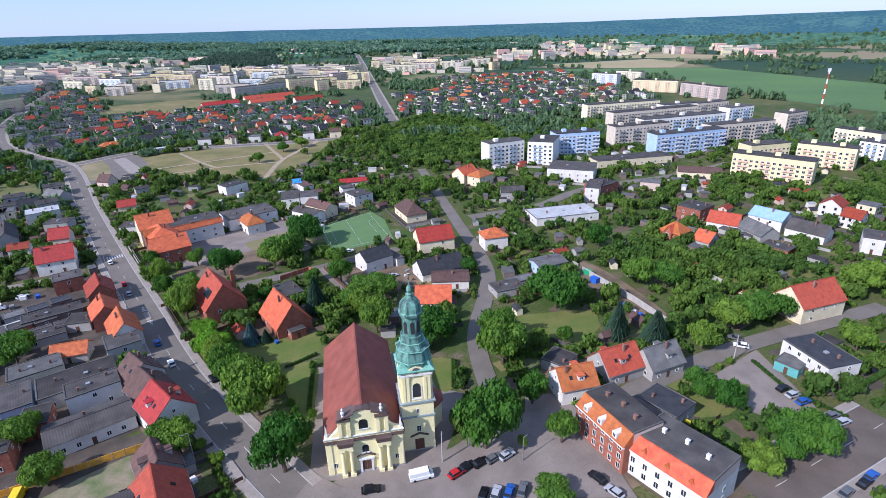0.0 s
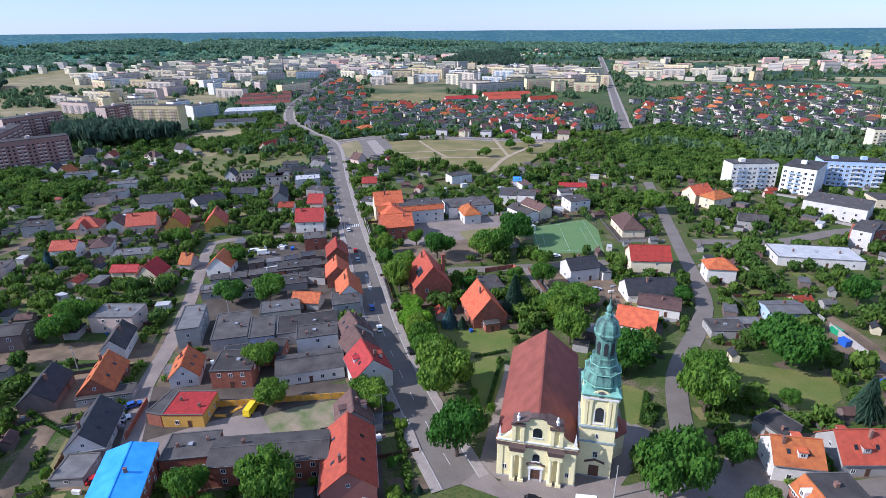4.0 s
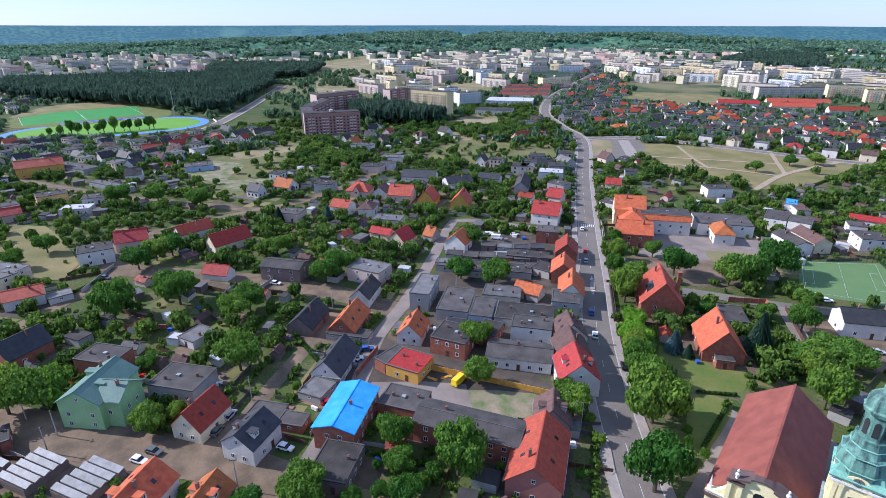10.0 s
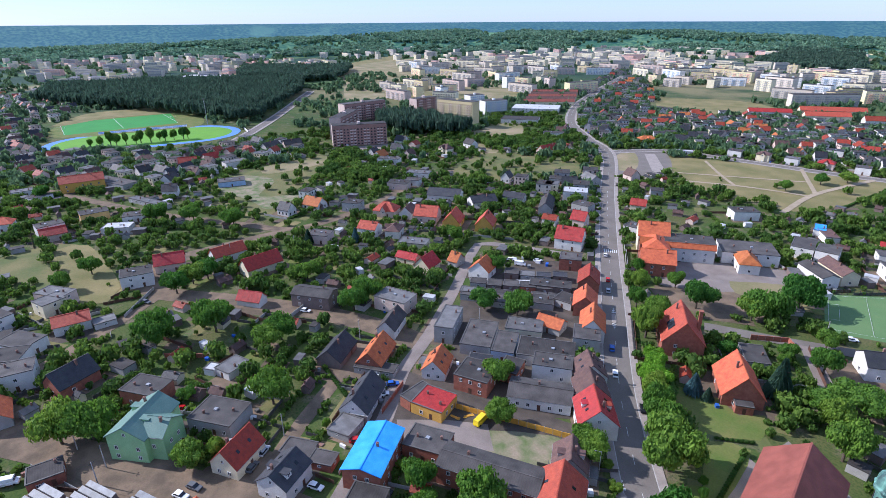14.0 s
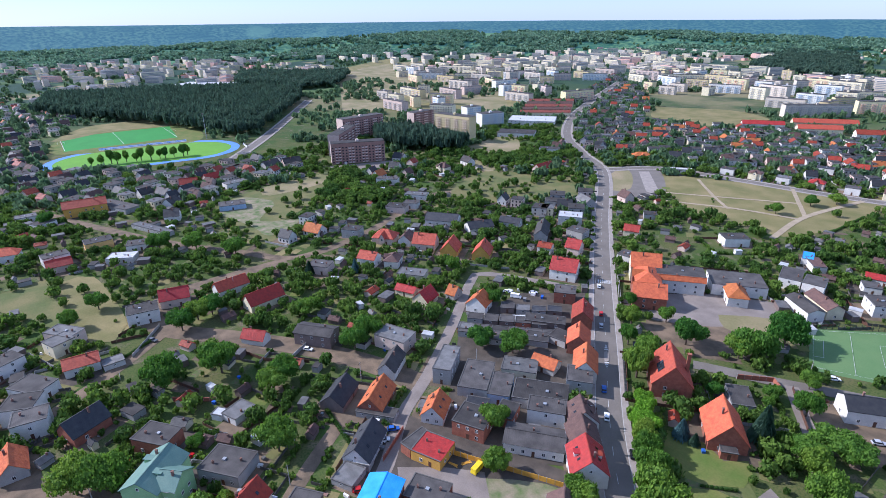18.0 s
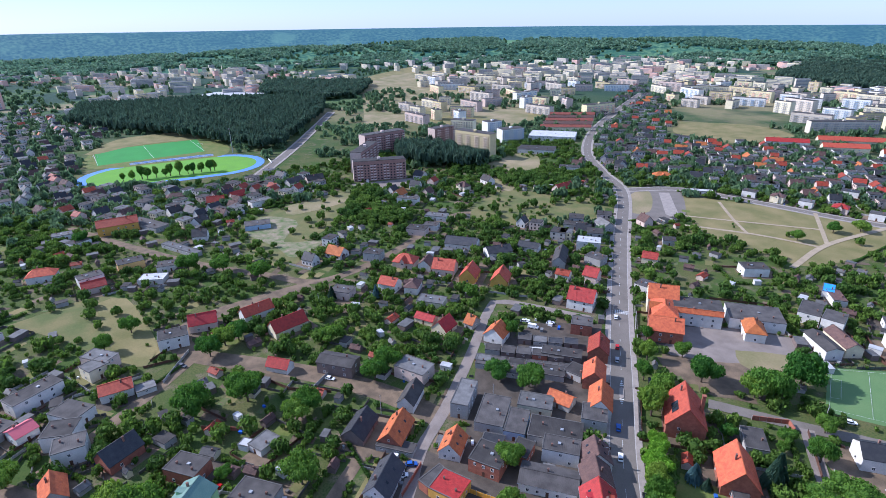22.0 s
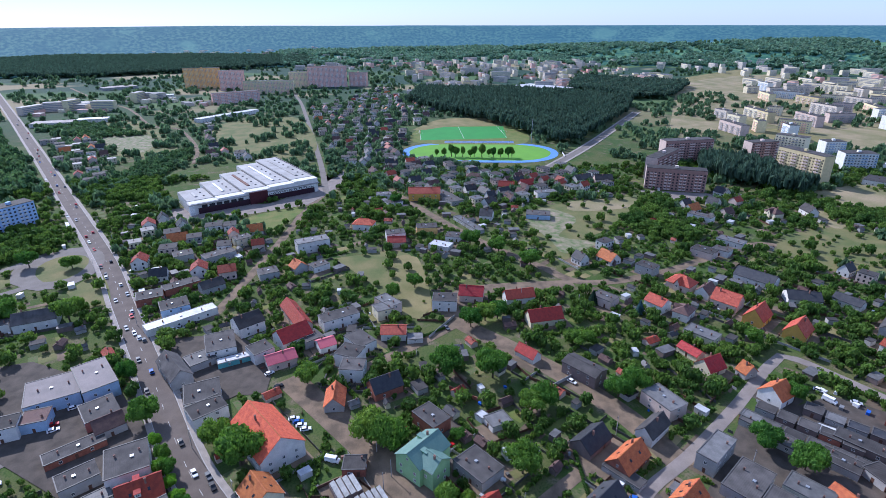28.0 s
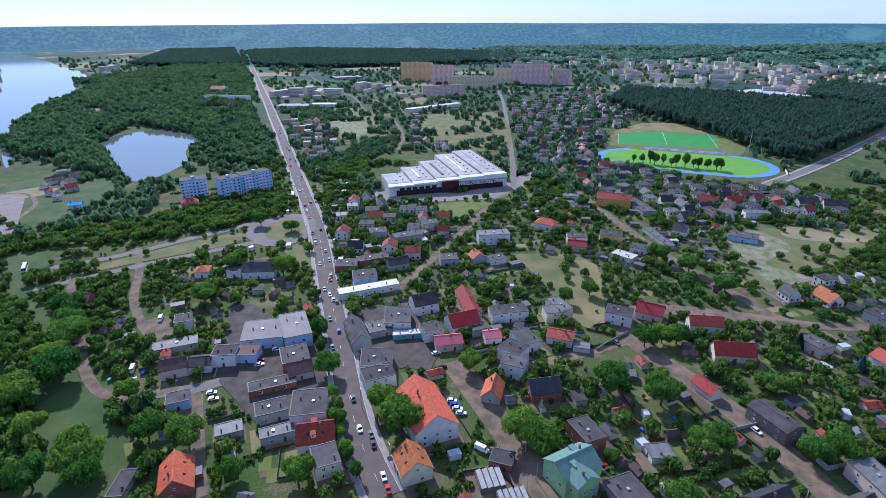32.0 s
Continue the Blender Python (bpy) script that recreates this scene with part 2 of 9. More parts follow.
SPRUCE = leafy("spruce_needles", (0.06, 0.115, 0.07), (0.038, 0.085, 0.05), 0.8, 0.8, 5, 0.3, 0.25)
BLUESP = leafy("blue_spruce_needles", (0.10, 0.19, 0.19), (0.07, 0.14, 0.15), 0.8, 0.8, 5, 0.3, 0.1)
COPPER = mat("green_copper", (0.15, 0.31, 0.25), (0.045, 0.085, 0.08), 0.65, 1.1, 5, 0.25, 0.0, stain=0.3, run=0.22)
COPPER_L = mat("pale_copper", (0.22, 0.46, 0.36), (0.12, 0.28, 0.225), 0.65, 0.8, 4, 0.3, 0.0, run=0.3)
STUCCO = mat("church_stucco", (0.80, 0.72, 0.42), (0.74, 0.66, 0.38), 0.9, 0.3, 4, 0.2, 0.0)
SLATE = mat("brown_slate", (0.085, 0.06, 0.055), (0.12, 0.08, 0.07), 0.7, 0.6, 5, 0.4, 0.0)
WATER = mat("water", (0.11, 0.125, 0.11), (0.13, 0.145, 0.125), 0.06, 0.004, 0.3, 0.02, 0.0)
WATER.node_tree.nodes["Principled BSDF"].inputs["Specular IOR Level"].default_value = 0.9
LEAD = mat("grey_lead", (0.30, 0.36, 0.37), None, 0.6, 1, 5, 0.2, 0.0)
TRODDEN = mat("trodden_sand", (0.36, 0.29, 0.20), (0.28, 0.225, 0.15), 0.95, 0.2, 2, 0.3, 0.0)
FOOTWAY = mat("footway_slabs", (0.31, 0.27, 0.236), (0.24, 0.21, 0.184), 0.9, 0.3, 3, 0.25, 0.0)
YELLOW = mat("yellow_boards", (0.62, 0.33, 0.05), (0.5, 0.26, 0.04), 0.7, 1, 6, 0.2, 0.1)
TYRE = mat("tyre_rubber", (0.015, 0.015, 0.016), None, 0.8)
PAINTS = {}
for key, col in (("black", (0.012, 0.013, 0.016)), ("white", (0.75, 0.75, 0.74)), ("silver", (0.38, 0.39, 0.41)), ("red", (0.42, 0.02, 0.02)),
                 ("blue", (0.03, 0.10, 0.35)), ("grey", (0.12, 0.125, 0.13)), ("yellow", (0.78, 0.58, 0.02))):
    PAINTS[key] = mat(key + "_car_paint", col, tuple(c * 0.95 for c in col), 0.25, 1, 4, 0.0, 0.05)


# ---- building blocks ----
def mesh_of(bm, name):
    me = bpy.data.meshes.new(name)
    bm.to_mesh(me)
    bm.free()
    return me


def part(name, bm, material, parent, label=""):
    """Links a bmesh (or a finished mesh) as one object under a thing or a part."""
    me = bm if isinstance(bm, bpy.types.Mesh) else mesh_of(bm, name)
    if not me.materials:
        for m in material if isinstance(material, (list, tuple)) else (material,):
            me.materials.append(m)
    ob = new(name, me)
    ob.parent = parent
    return tagged(ob, label) if label else ob


def thing(name, m, label, category, group="", kind=""):
    ob = new(name)
    ob.empty_display_size = 0.1
    ob.matrix_world = m
    return tagged(ob, label, category, group, kind)


def box(bm, x0, y0, z0, x1, y1, z1, mi=0, bevel=0.0):
    vs = [bm.verts.new((x, y, z)) for z in (z0, z1) for x, y in ((x0, y0), (x1, y0), (x1, y1), (x0, y1))]
    for q in ((3, 2, 1, 0), (4, 5, 6, 7), (0, 1, 5, 4), (1, 2, 6, 5), (2, 3, 7, 6), (3, 0, 4, 7)):
        bm.faces.new([vs[i] for i in q]).material_index = mi
    return bm


def boxes(*bs):
    bm = bmesh.new()
    for b in bs:
        box(bm, *b)
    return bm


def prism(bm, pts, y0, y1, mi=0):
    """A solid from an x-z outline, drawn out from y0 to y1."""
    a = [bm.verts.new((x, y0, z)) for x, z in pts]
    b = [bm.verts.new((x, y1, z)) for x, z in pts]
    n = len(pts)
    bm.faces.new(a).material_index = mi
    bm.faces.new(b[::-1]).material_index = mi
    for i in range(n):
        bm.faces.new((a[(i + 1) % n], a[i], b[i], b[(i + 1) % n])).material_index = mi
    return bm


def lathe(bm, rings, n=8, turn=0.0, mi=0, cx=0, cy=0):
    """A turned or many-sided solid: rings of (radius, z)."""
    rows = []
    for r, z in rings:
        rows.append([bm.verts.new((cx + r * math.cos(turn + 2 * math.pi * k / n), cy + r * math.sin(turn + 2 * math.pi * k / n), z)) for k in range(n)])
    for a, b in zip(rows, rows[1:]):
        for k in range(n):
            bm.faces.new((a[k], a[(k + 1) % n], b[(k + 1) % n], b[k])).material_index = mi
    bm.faces.new(rows[0][::-1]).material_index = mi
    bm.faces.new(rows[-1]).material_index = mi
    return bm


WINDOWS = {}


def window_mesh(w, h):
    """Two sunk dark panes in one proud white frame; it looks along -y."""
    key = (round(w, 1), round(h, 1))
    if key not in WINDOWS:
        f = 0.1
        xs, zs = (-w / 2, -w / 2 + f, -0.04, 0.04, w / 2 - f, w / 2), (0, f, h - f, h)
        bm = bmesh.new()
        g = [[bm.verts.new((x, -0.07, z)) for z in zs] for x in xs]
        for i in range(5):
            for k in range(3):
                q = (g[i][k], g[i + 1][k], g[i + 1][k + 1], g[i][k + 1])
                if i in (1, 3) and k == 1:
                    d = [bm.verts.new((v.co.x, -0.015, v.co.z)) for v in q]
                    bm.faces.new(d).material_index = 1
                    for a in range(4):
                        bm.faces.new((q[a], q[(a + 1) % 4], d[(a + 1) % 4], d[a]))
                else:
                    bm.faces.new(q)
        edge = [g[i][0] for i in range(6)] + [g[5][k] for k in (1, 2, 3)] + [g[i][3] for i in (4, 3, 2, 1, 0)] + [g[0][k] for k in (2, 1)]
        back = [bm.verts.new((v.co.x, 0.02, v.co.z)) for v in edge]
        for a in range(len(edge)):
            b = (a + 1) % len(edge)
            bm.faces.new((edge[b], edge[a], back[a], back[b]))
        me = mesh_of(bm, "window")
        me.materials.append(TRIM), me.materials.append(GLASS)
        WINDOWS[key] = me
    return WINDOWS[key]


def put_window(parent, x, y, z, turn, w=1.1, h=1.4, name="window"):
    ob = new(name, window_mesh(w, h))
    ob.parent = parent
    ob.matrix_basis = pose(x, y, z, 0, 0, turn)
    return ob


FOOT = []          # footprints of all buildings: centre, half sizes, turn
ROADS = []         # sampled road lines with half widths
KEEP = []          # paved or open areas without trees


def footprint(x, y, L, W, rot):
    FOOT.append((x, y, L / 2, W / 2, radians(rot)))


COLNAME = dict(R="red tiled", O="orange tiled", T="brick-red tiled", B="brown tiled", K="black", D="dark felt", G="grey sheet", H="dusty sheet", W="white sheet",
               L="bright blue sheet", S="faded blue sheet", N="green sheet", P="pink sheet", M="maroon tiled")
WALLNAME = dict(w="white", c="cream", g="grey", p="pinkish", y="yellow", l="pale blue", t="teal", n="green", r="faded red", b="red brick", k="dark brick",
                i="pale panel", j="blue and white panel", q="beige panel", x="sand-coloured panel", z="lemon panel", u="brown panel", v="ochre panel", o="orange panel", d="rose-coloured panel")
rnd = random.Random(7)


def chimney(parent, x, y, z0, z1, s=0.5, m=None):
    bm = boxes((x - s / 2, y - s / 2, z0, x + s / 2, y + s / 2, z1), (x - s / 2 - 0.06, y - s / 2 - 0.06, z1 + 0.002, x + s / 2 + 0.06, y + s / 2 + 0.06, z1 + 0.14))
    lathe(bm, ((0.1, z1 + 0.142), (0.09, z1 + 0.4)), 6, cx=x, cy=y)
    return part("chimney", bm, m or CHIM, parent)


def fill_walls(root, L, W, eave, gable_z, far):
    """Windows and a door on all four walls, storey by storey."""
    floors = max(1, int((eave + 0.3) // 2.95))
    step = 3.3 if not far else 5.0
    h = 1.35 if eave > 2.9 else 0.8
    for side in range(4):
        length, off, turn = ((L, W / 2, 0), (W, L / 2, 90), (L, W / 2, 180), (W, L / 2, 270))[side]
        if far and side in far:
            continue
        n = int((length - 1.2) // step)
        for fl in range(floors):
            for k in range(n):
                if rnd.random() < 0.12:
                    continue
                s = (k - (n - 1) / 2) * step
                door = fl == 0 and side in (0, 2) and k == n // 2 and eave > 2.9
                a = radians(turn)
                x, y = s * math.cos(a) + off * math.sin(a), s * math.sin(a) - off * math.cos(a)
                if door:
                    bm = boxes((-0.5, -0.05, 0.05, 0.5, 0.03, 2.1), (-0.6, -0.08, 2.102, 0.6, 0.03, 2.2), (0.3, -0.1, 1.0, 0.36, -0.052, 1.12))
                    d = part("door", bm, WOOD_D, root)
                    d.matrix_basis = pose(x, y, 0, 0, 0, turn)
                else:
                    put_window(root, x, y, 0.95 + fl * 2.9 if eave > 2.9 else 1.2, turn, 1.1, h)
        if gable_z and side in (1, 3) and not far:
            a = radians(turn)
            put_window(root, off * math.sin(a), -off * math.cos(a), eave + 0.5, turn, 0.9, 1.1)


def far_sides(x, y, rot):
    """The walls that no part of the walk can see, for a house that stands far off."""
    d = math.hypot(x, y)
    if d < 170:
        return ()
    out = []
    for side in range(4):
        a = radians(rot + side * 90 - 90)
        if math.cos(a) * -x + math.sin(a) * -y < 0:
            out.append(side)
    return tuple(out) or (2,)


def bay_mesh(half, eave, ridge):
    """A cross gable that steps out of the front wall under its own small roof."""
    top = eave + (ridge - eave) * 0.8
    bm = bmesh.new()
    prism(bm, [(-1.7, -0.3), (1.7, -0.3), (1.7, eave), (0, top - 0.2), (-1.7, eave)], -half - 1.2, -0.4)
    prism(bm, [(-2.1, eave - 0.35), (0, top), (2.1, eave - 0.35), (2.1, eave - 0.13), (0, top + 0.22), (-2.1, eave - 0.13)], -half - 1.55, -0.3, 1)
    bmesh.ops.recalc_face_normals(bm, faces=bm.faces)
    return bm


def house(x, y, L, W, rot, eave, ridge, roof, wall):
    footprint(x, y, L + 0.6, W + 0.6, rot)
    L = max(L, 3.0)
    eave += rnd.uniform(0.0, 0.09)
    shed = eave < 2.9 or (L * W < 45 and not ridge)
    flat = not ridge
    kind = "shed" if shed else "house"
    label = f"{WALLNAME[wall]}-walled {'low shed' if shed else 'house'} with a {COLNAME[roof]} {'flat' if flat else 'pitched'} roof"
    root = thing(kind, pose(x, y, 0, 0, 0, rot), label, kind)
    far = far_sides(x, y, rot)
    w, r = WALL[wall], ROOF[roof]
    if flat:
        part("wall", boxes((-L / 2, -W / 2, -0.3, L / 2, W / 2, eave - 0.25)), w, root)
        t = 0.22
        bm = boxes((-L / 2 - 0.12, -W / 2 - 0.12, eave - 0.248, L / 2 + 0.12, W / 2 + 0.12, eave - 0.05))
        p = part("roof", bm, r, root)
        rim = boxes((-L / 2 - 0.15, -W / 2 - 0.15, eave - 0.047, L / 2 + 0.15, -W / 2 + t, eave + 0.1), (-L / 2 - 0.15, W / 2 - t, eave - 0.047, L / 2 + 0.15, W / 2 + 0.15, eave + 0.1),
                    (-L / 2 - 0.15, -W / 2 + t, eave - 0.047, -L / 2 + t, W / 2 - t, eave + 0.1))
        part("parapet", rim, RIM, p)
        if not shed:
            for k in range(1 + (L > 10)):
                chimney(root, L * (0.3 - 0.55 * k), W * rnd.uniform(-0.25, 0.25), eave - 0.05, eave + 0.9, 0.55)
            if L > 11:
                bx = L * rnd.uniform(-0.15, 0.1)
                part("roof_vent", boxes((bx, -0.6, eave - 0.05, bx + 1.1, 0.5, eave + 0.45)), METAL, p)
    elif roof in "ROBMT" and 0.8 < L / W < 1.9 and W >= 7.5 and math.hypot(x, y) > 230 and rnd.random() < 0.45:
        half, o = W / 2, 0.5
        ridge -= (ridge - eave) * 0.12
        part("wall", boxes((-L / 2, -half, -0.3, L / 2, half, eave)), w, root)
        bm = bmesh.new()
        e = max(0.6, L / 2 - half * 0.9)
        a = [bm.verts.new(q) for q in ((-L / 2 - o, -half - o, eave), (L / 2 + o, -half - o, eave), (L / 2 + o, half + o, eave), (-L / 2 - o, half + o, eave), (-e, 0, ridge), (e, 0, ridge))]
        lower = [bm.verts.new(v.co - Vector((0, 0, 0.22))) for v in a[:4]]
        for q in ((a[0], a[1], a[5], a[4]), (a[1], a[2], a[5]), (a[2], a[3], a[4], a[5]), (a[3], a[0], a[4]), lower[::-1]):
            bm.faces.new(q)
        for k in range(4):
            bm.faces.new((a[k], lower[k], lower[(k + 1) % 4], a[(k + 1) % 4]))
        p = part("roof", bm, r, root, "hipped tiled roof")
        part("ridge_cap", boxes((-e, -0.15, ridge - 0.06, e, 0.15, ridge + 0.08)), r, p)
        chimney(root, L * rnd.uniform(-0.15, 0.15), half * 0.3, ridge - 1.8, ridge + 0.7, 0.6)
        if rnd.random() < 0.6:
            bay = part("front_gable", bay_mesh(half, eave, ridge), [w, r], root)
            put_window(bay, 0, -half - 1.2, eave - 1.3, 0, 1.3, 1.3)
        ridge = 0
    else:
        half = W / 2
        bm = bmesh.new()
        prism(bm, [(-half, -0.3), (half, -0.3), (half, eave), (0, ridge - 0.15), (-half, eave)], -L / 2, L / 2)
        bmesh.ops.rotate(bm, verts=bm.verts, matrix=Matrix.Rotation(radians(90), 3, "Z"))
        part("wall", bm, w, root)
        o, g, t = 0.45, 0.35, 0.22
        slope = (ridge - eave) / half
        bm = bmesh.new()
        prism(bm, [(-half - o, eave - o * slope), (0, ridge), (half + o, eave - o * slope), (half + o, eave - o * slope + t), (0, ridge + t), (-half - o, eave - o * slope + t)], -L / 2 - g, L / 2 + g)
        bmesh.ops.rotate(bm, verts=bm.verts, matrix=Matrix.Rotation(radians(90), 3, "Z"))
        p = part("roof", bm, r, root)
        cap = boxes((-L / 2 - g, -0.16, ridge + t - 0.03, L / 2 + g, 0.16, ridge + t + 0.09))
        part("ridge_cap", cap, r, p)
        chimney(root, L * rnd.uniform(-0.3, 0.3), half * rnd.choice((-0.25, 0.25)), ridge - 1.2, ridge + 0.9, 0.6)
        if not far and L > 9 and roof in "ROBKT":
            for k in range(2):
                xx = (k - 0.5) * L * 0.4
                for sd in (-1, 1):
                    yy, zz = sd * half * 0.55, eave + (ridge - eave) * 0.45 + t
                    sk = part("skylight", boxes((-0.4, -0.55, 0.02, 0.4, 0.55, 0.12)), GLASS, p)
                    sk.matrix_basis = pose(xx, yy, zz, -sd * math.degrees(math.atan(slope)), 0, 0)
        if not far and L > 8.5 and ridge - eave > 3 and rnd.random() < 0.55:
            for sd in (-1, 1):
                z0 = eave + (ridge - eave) * 0.25
                bm = boxes((-0.9, -half * 0.75, z0, 0.9, -half * 0.15, z0 + 1.75))
                box(bm, -1.1, -half * 0.75 - 0.25, z0 + 1.753, 1.1, -half * 0.1, z0 + 1.9, 1)
                dm = part("dormer", bm, [w, r], root)
                dm.matrix_basis = pose(L * rnd.uniform(-0.2, 0.2), 0, 0, 0, 0, 0 if sd < 0 else 180)
                put_window(dm, 0, -half * 0.75, z0 + 0.5, 0, 1.1, 1.0)
        if not far and L > 7.5 and rnd.random() < 0.35 and math.hypot(x, y) > 100:
            sd = rnd.choice((-1, 1))
            an = part("annex", boxes((-2.2, -half - 2.6, -0.3, 1.8, -half - 0.003, 2.5)), w, root, "low flat-roofed annex")
            an.matrix_basis = pose(L * rnd.uniform(-0.15, 0.15), 0, 0, 0, 0, 0 if sd < 0 else 180)
            part("annex_roof", boxes((-2.35, -half - 2.75, 2.503, 1.95, -half - 0.004, 2.66)), ROOF["G"], an)
        if half > 3.2 and math.hypot(x, y) < 150:
            for k in (-1, 1):
                gut = boxes((-L / 2 - g, k * (half + o) - 0.07, eave - o * slope - 0.02, L / 2 + g, k * (half + o) + 0.07, eave - o * slope + 0.1))
                part("gutter", gut, METAL, p)
    fill_walls(root, L, W, eave, not flat and ridge - eave > 3 and ridge > 0, far)
    return root


def apartment_block(x, y, L, W, rot, H, wall):
    """A panel block: body, flat roof with stair heads, rows of windows, balcony stacks."""
    footprint(x, y, L + 2, W + 2, rot)
    root = thing("apartment_block", pose(x, y, 0, 0, 0, rot), f"{WALLNAME[wall]} apartment block of several storeys with balconies", "apartment block", "housing estate")
    part("wall", boxes((-L / 2, -W / 2, -0.3, L / 2, W / 2, H)), WALL["e" if wall == "u" else wall], root)
    if wall == "u":
        for sd in (-1, 1):
            lo, hi = sorted((sd * (L / 2 + 0.003), sd * (L / 2 + 0.2)))
            part("end_wall", boxes((lo, -W / 2 - 0.1, -0.3, hi, W / 2 + 0.1, H - 0.01)), WALL["p"], root, "plain cream end wall")
    p = part("roof", boxes((-L / 2 - 0.1, -W / 2 - 0.1, H + 0.003, L / 2 + 0.1, W / 2 + 0.1, H + 0.35)), ROOF["D"], root)
    near = math.hypot(x, y) < 475
    for k in range(max(1, int(L // 16)) if near else 1):
        xx = -L / 2 + 8 + 16 * k if near else 0
        if xx + 2 < L / 2:
            part("stair_head", boxes((xx - 1.5, -2, H + 0.353, xx + 1.5, 1, H + 2.3)), WALL[wall], p)
    floors, cols = int((H - 0.5) // 2.8), max(2, int(L // 3.1))
    a = radians(rot - 90)
    sides = [s for s in (0, 1) if (math.cos(a) * -x + math.sin(a) * -y) * (1, -1)[s] > 0] or [0]
    bal = {"u": WALL["u"], "v": WALL["u"], "z": WALL["d"], "j": TRIM, "i": WALL["l"], "o": WALL["z"], "d": WALL["i"]}.get(wall, WALL["g"])
    joined = bmesh.new()
    shared = None
    for s in sides:
        sg, turn = (-1, 1)[s], (0, 180)[s]
        for c in range(cols):
            xx = (c - (cols - 1) / 2) * (L / cols)
            for f in range(floors):
                z = 0.7 + f * 2.8
                if near:
                    put_window(root, xx, sg * W / 2, z + 0.3, turn, 1.7, 1.5)
                    if c % 4 in (1, 2):
                        if not shared:
                            bm = bmesh.new()
                            prism(bm, [(-1.1, 0), (0, 0), (0, 0.15), (-0.98, 0.15), (-0.98, 1.0), (-1.1, 1.0)], -1.25, 1.25)
                            for v in bm.verts:
                                v.co.x, v.co.y = v.co.y, v.co.x
                            bmesh.ops.recalc_face_normals(bm, faces=bm.faces)
                            shared = mesh_of(bm, "balcony")
                        b = part("balcony", shared, bal, root)
                        b.matrix_basis = pose(xx, sg * (W / 2 + 0.003), z, 0, 0, turn)
                else:
                    y0 = sg * W / 2
                    lo, hi = sorted((y0 - sg * 0.05, y0 + sg * 0.06))
                    box(joined, xx - 0.7, lo, z + 0.5, xx + 0.7, hi, z + 1.8)
                    if c % 4 in (1, 2):
                        lo, hi = sorted((y0 + sg * 0.065, y0 + sg * 1.0))
                        box(joined, xx - 1.25, lo, z, xx + 1.25, hi, z + 0.95, 1)
    if len(joined.verts):
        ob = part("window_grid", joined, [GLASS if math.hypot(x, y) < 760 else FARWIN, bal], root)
        tagged(ob, kind="stuff")
    else:
        joined.free()
    return root


# ---- ground and water ----
def ease(v, lo, hi):
    k = min(1.0, max(0.0, (v - lo) / (hi - lo)))
    return k * k * (3 - 2 * k)


RIDGE = ((-180, 88), (-60, 88), (-38, 86), (-15, 66), (0, 66), (20, 82), (50, 97), (85, 106), (105, 117), (180, 117))


def hills(x, y):
    """Height of the land: a flat plain, green hills to the north-west, a level wooded ridge on the horizon."""
    r = math.hypot(x, y)
    if r < 2000:
        return 0.0
    az = math.degrees(math.atan2(-x, y))
    top = next(h0 + (h1 - h0) * (az - a0) / (a1 - a0) for (a0, h0), (a1, h1) in zip(RIDGE, RIDGE[1:]) if a0 <= az <= a1)
    bump = 8 + 52 * math.exp(-((az - 48) / 25) ** 2)
    n = noise.noise(Vector((x, y, 0)) * 0.0012) * 0.5 + noise.noise(Vector((x, y, 9)) * 0.004) * 0.25
    low = ease(az, 121, 127)          # the lake fills a gap in the hills
    bump *= 1 - low
    near = bump * (1 + 0.7 * n) * ease(r, 2050, 2750) * (1 - 0.45 * ease(r, 2900, 3500))
    far = ease(r, 2900 + 900 * low, 4840)
    return near * (1 - far) + (top + 5 * n) * far


def make_ground():
    rings = [0, 60, 120, 200, 300, 430, 600, 800, 1050, 1400, 1800, 2200, 2600, 2950, 3300, 3550, 3800, 4000, 4200, 4400, 4600, 4800]
    n = 120
    vs, fs, mi = [(0, 0, 0)], [], []
    for r in rings[1:]:
        for k in range(n):
            a = 2 * math.pi * k / n
            x, y = r * math.cos(a), r * math.sin(a)
            vs.append((x, y, 0.0))
    for k in range(n):
        fs.append((0, 1 + k, 1 + (k + 1) % n))
    for i in range(len(rings) - 2):
        for k in range(n):
            a, b = 1 + i * n + k, 1 + i * n + (k + 1) % n
            fs.append((a, a + n, b + n, b))
    me = bpy.data.meshes.new("ground")
    me.from_pydata(vs, [], fs)
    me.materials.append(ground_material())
    me.polygons.foreach_set("use_smooth", [True] * len(fs))
    return tagged(new("ground", me), "flat grassy ground with bare soil and meadows", "ground", kind="structure")


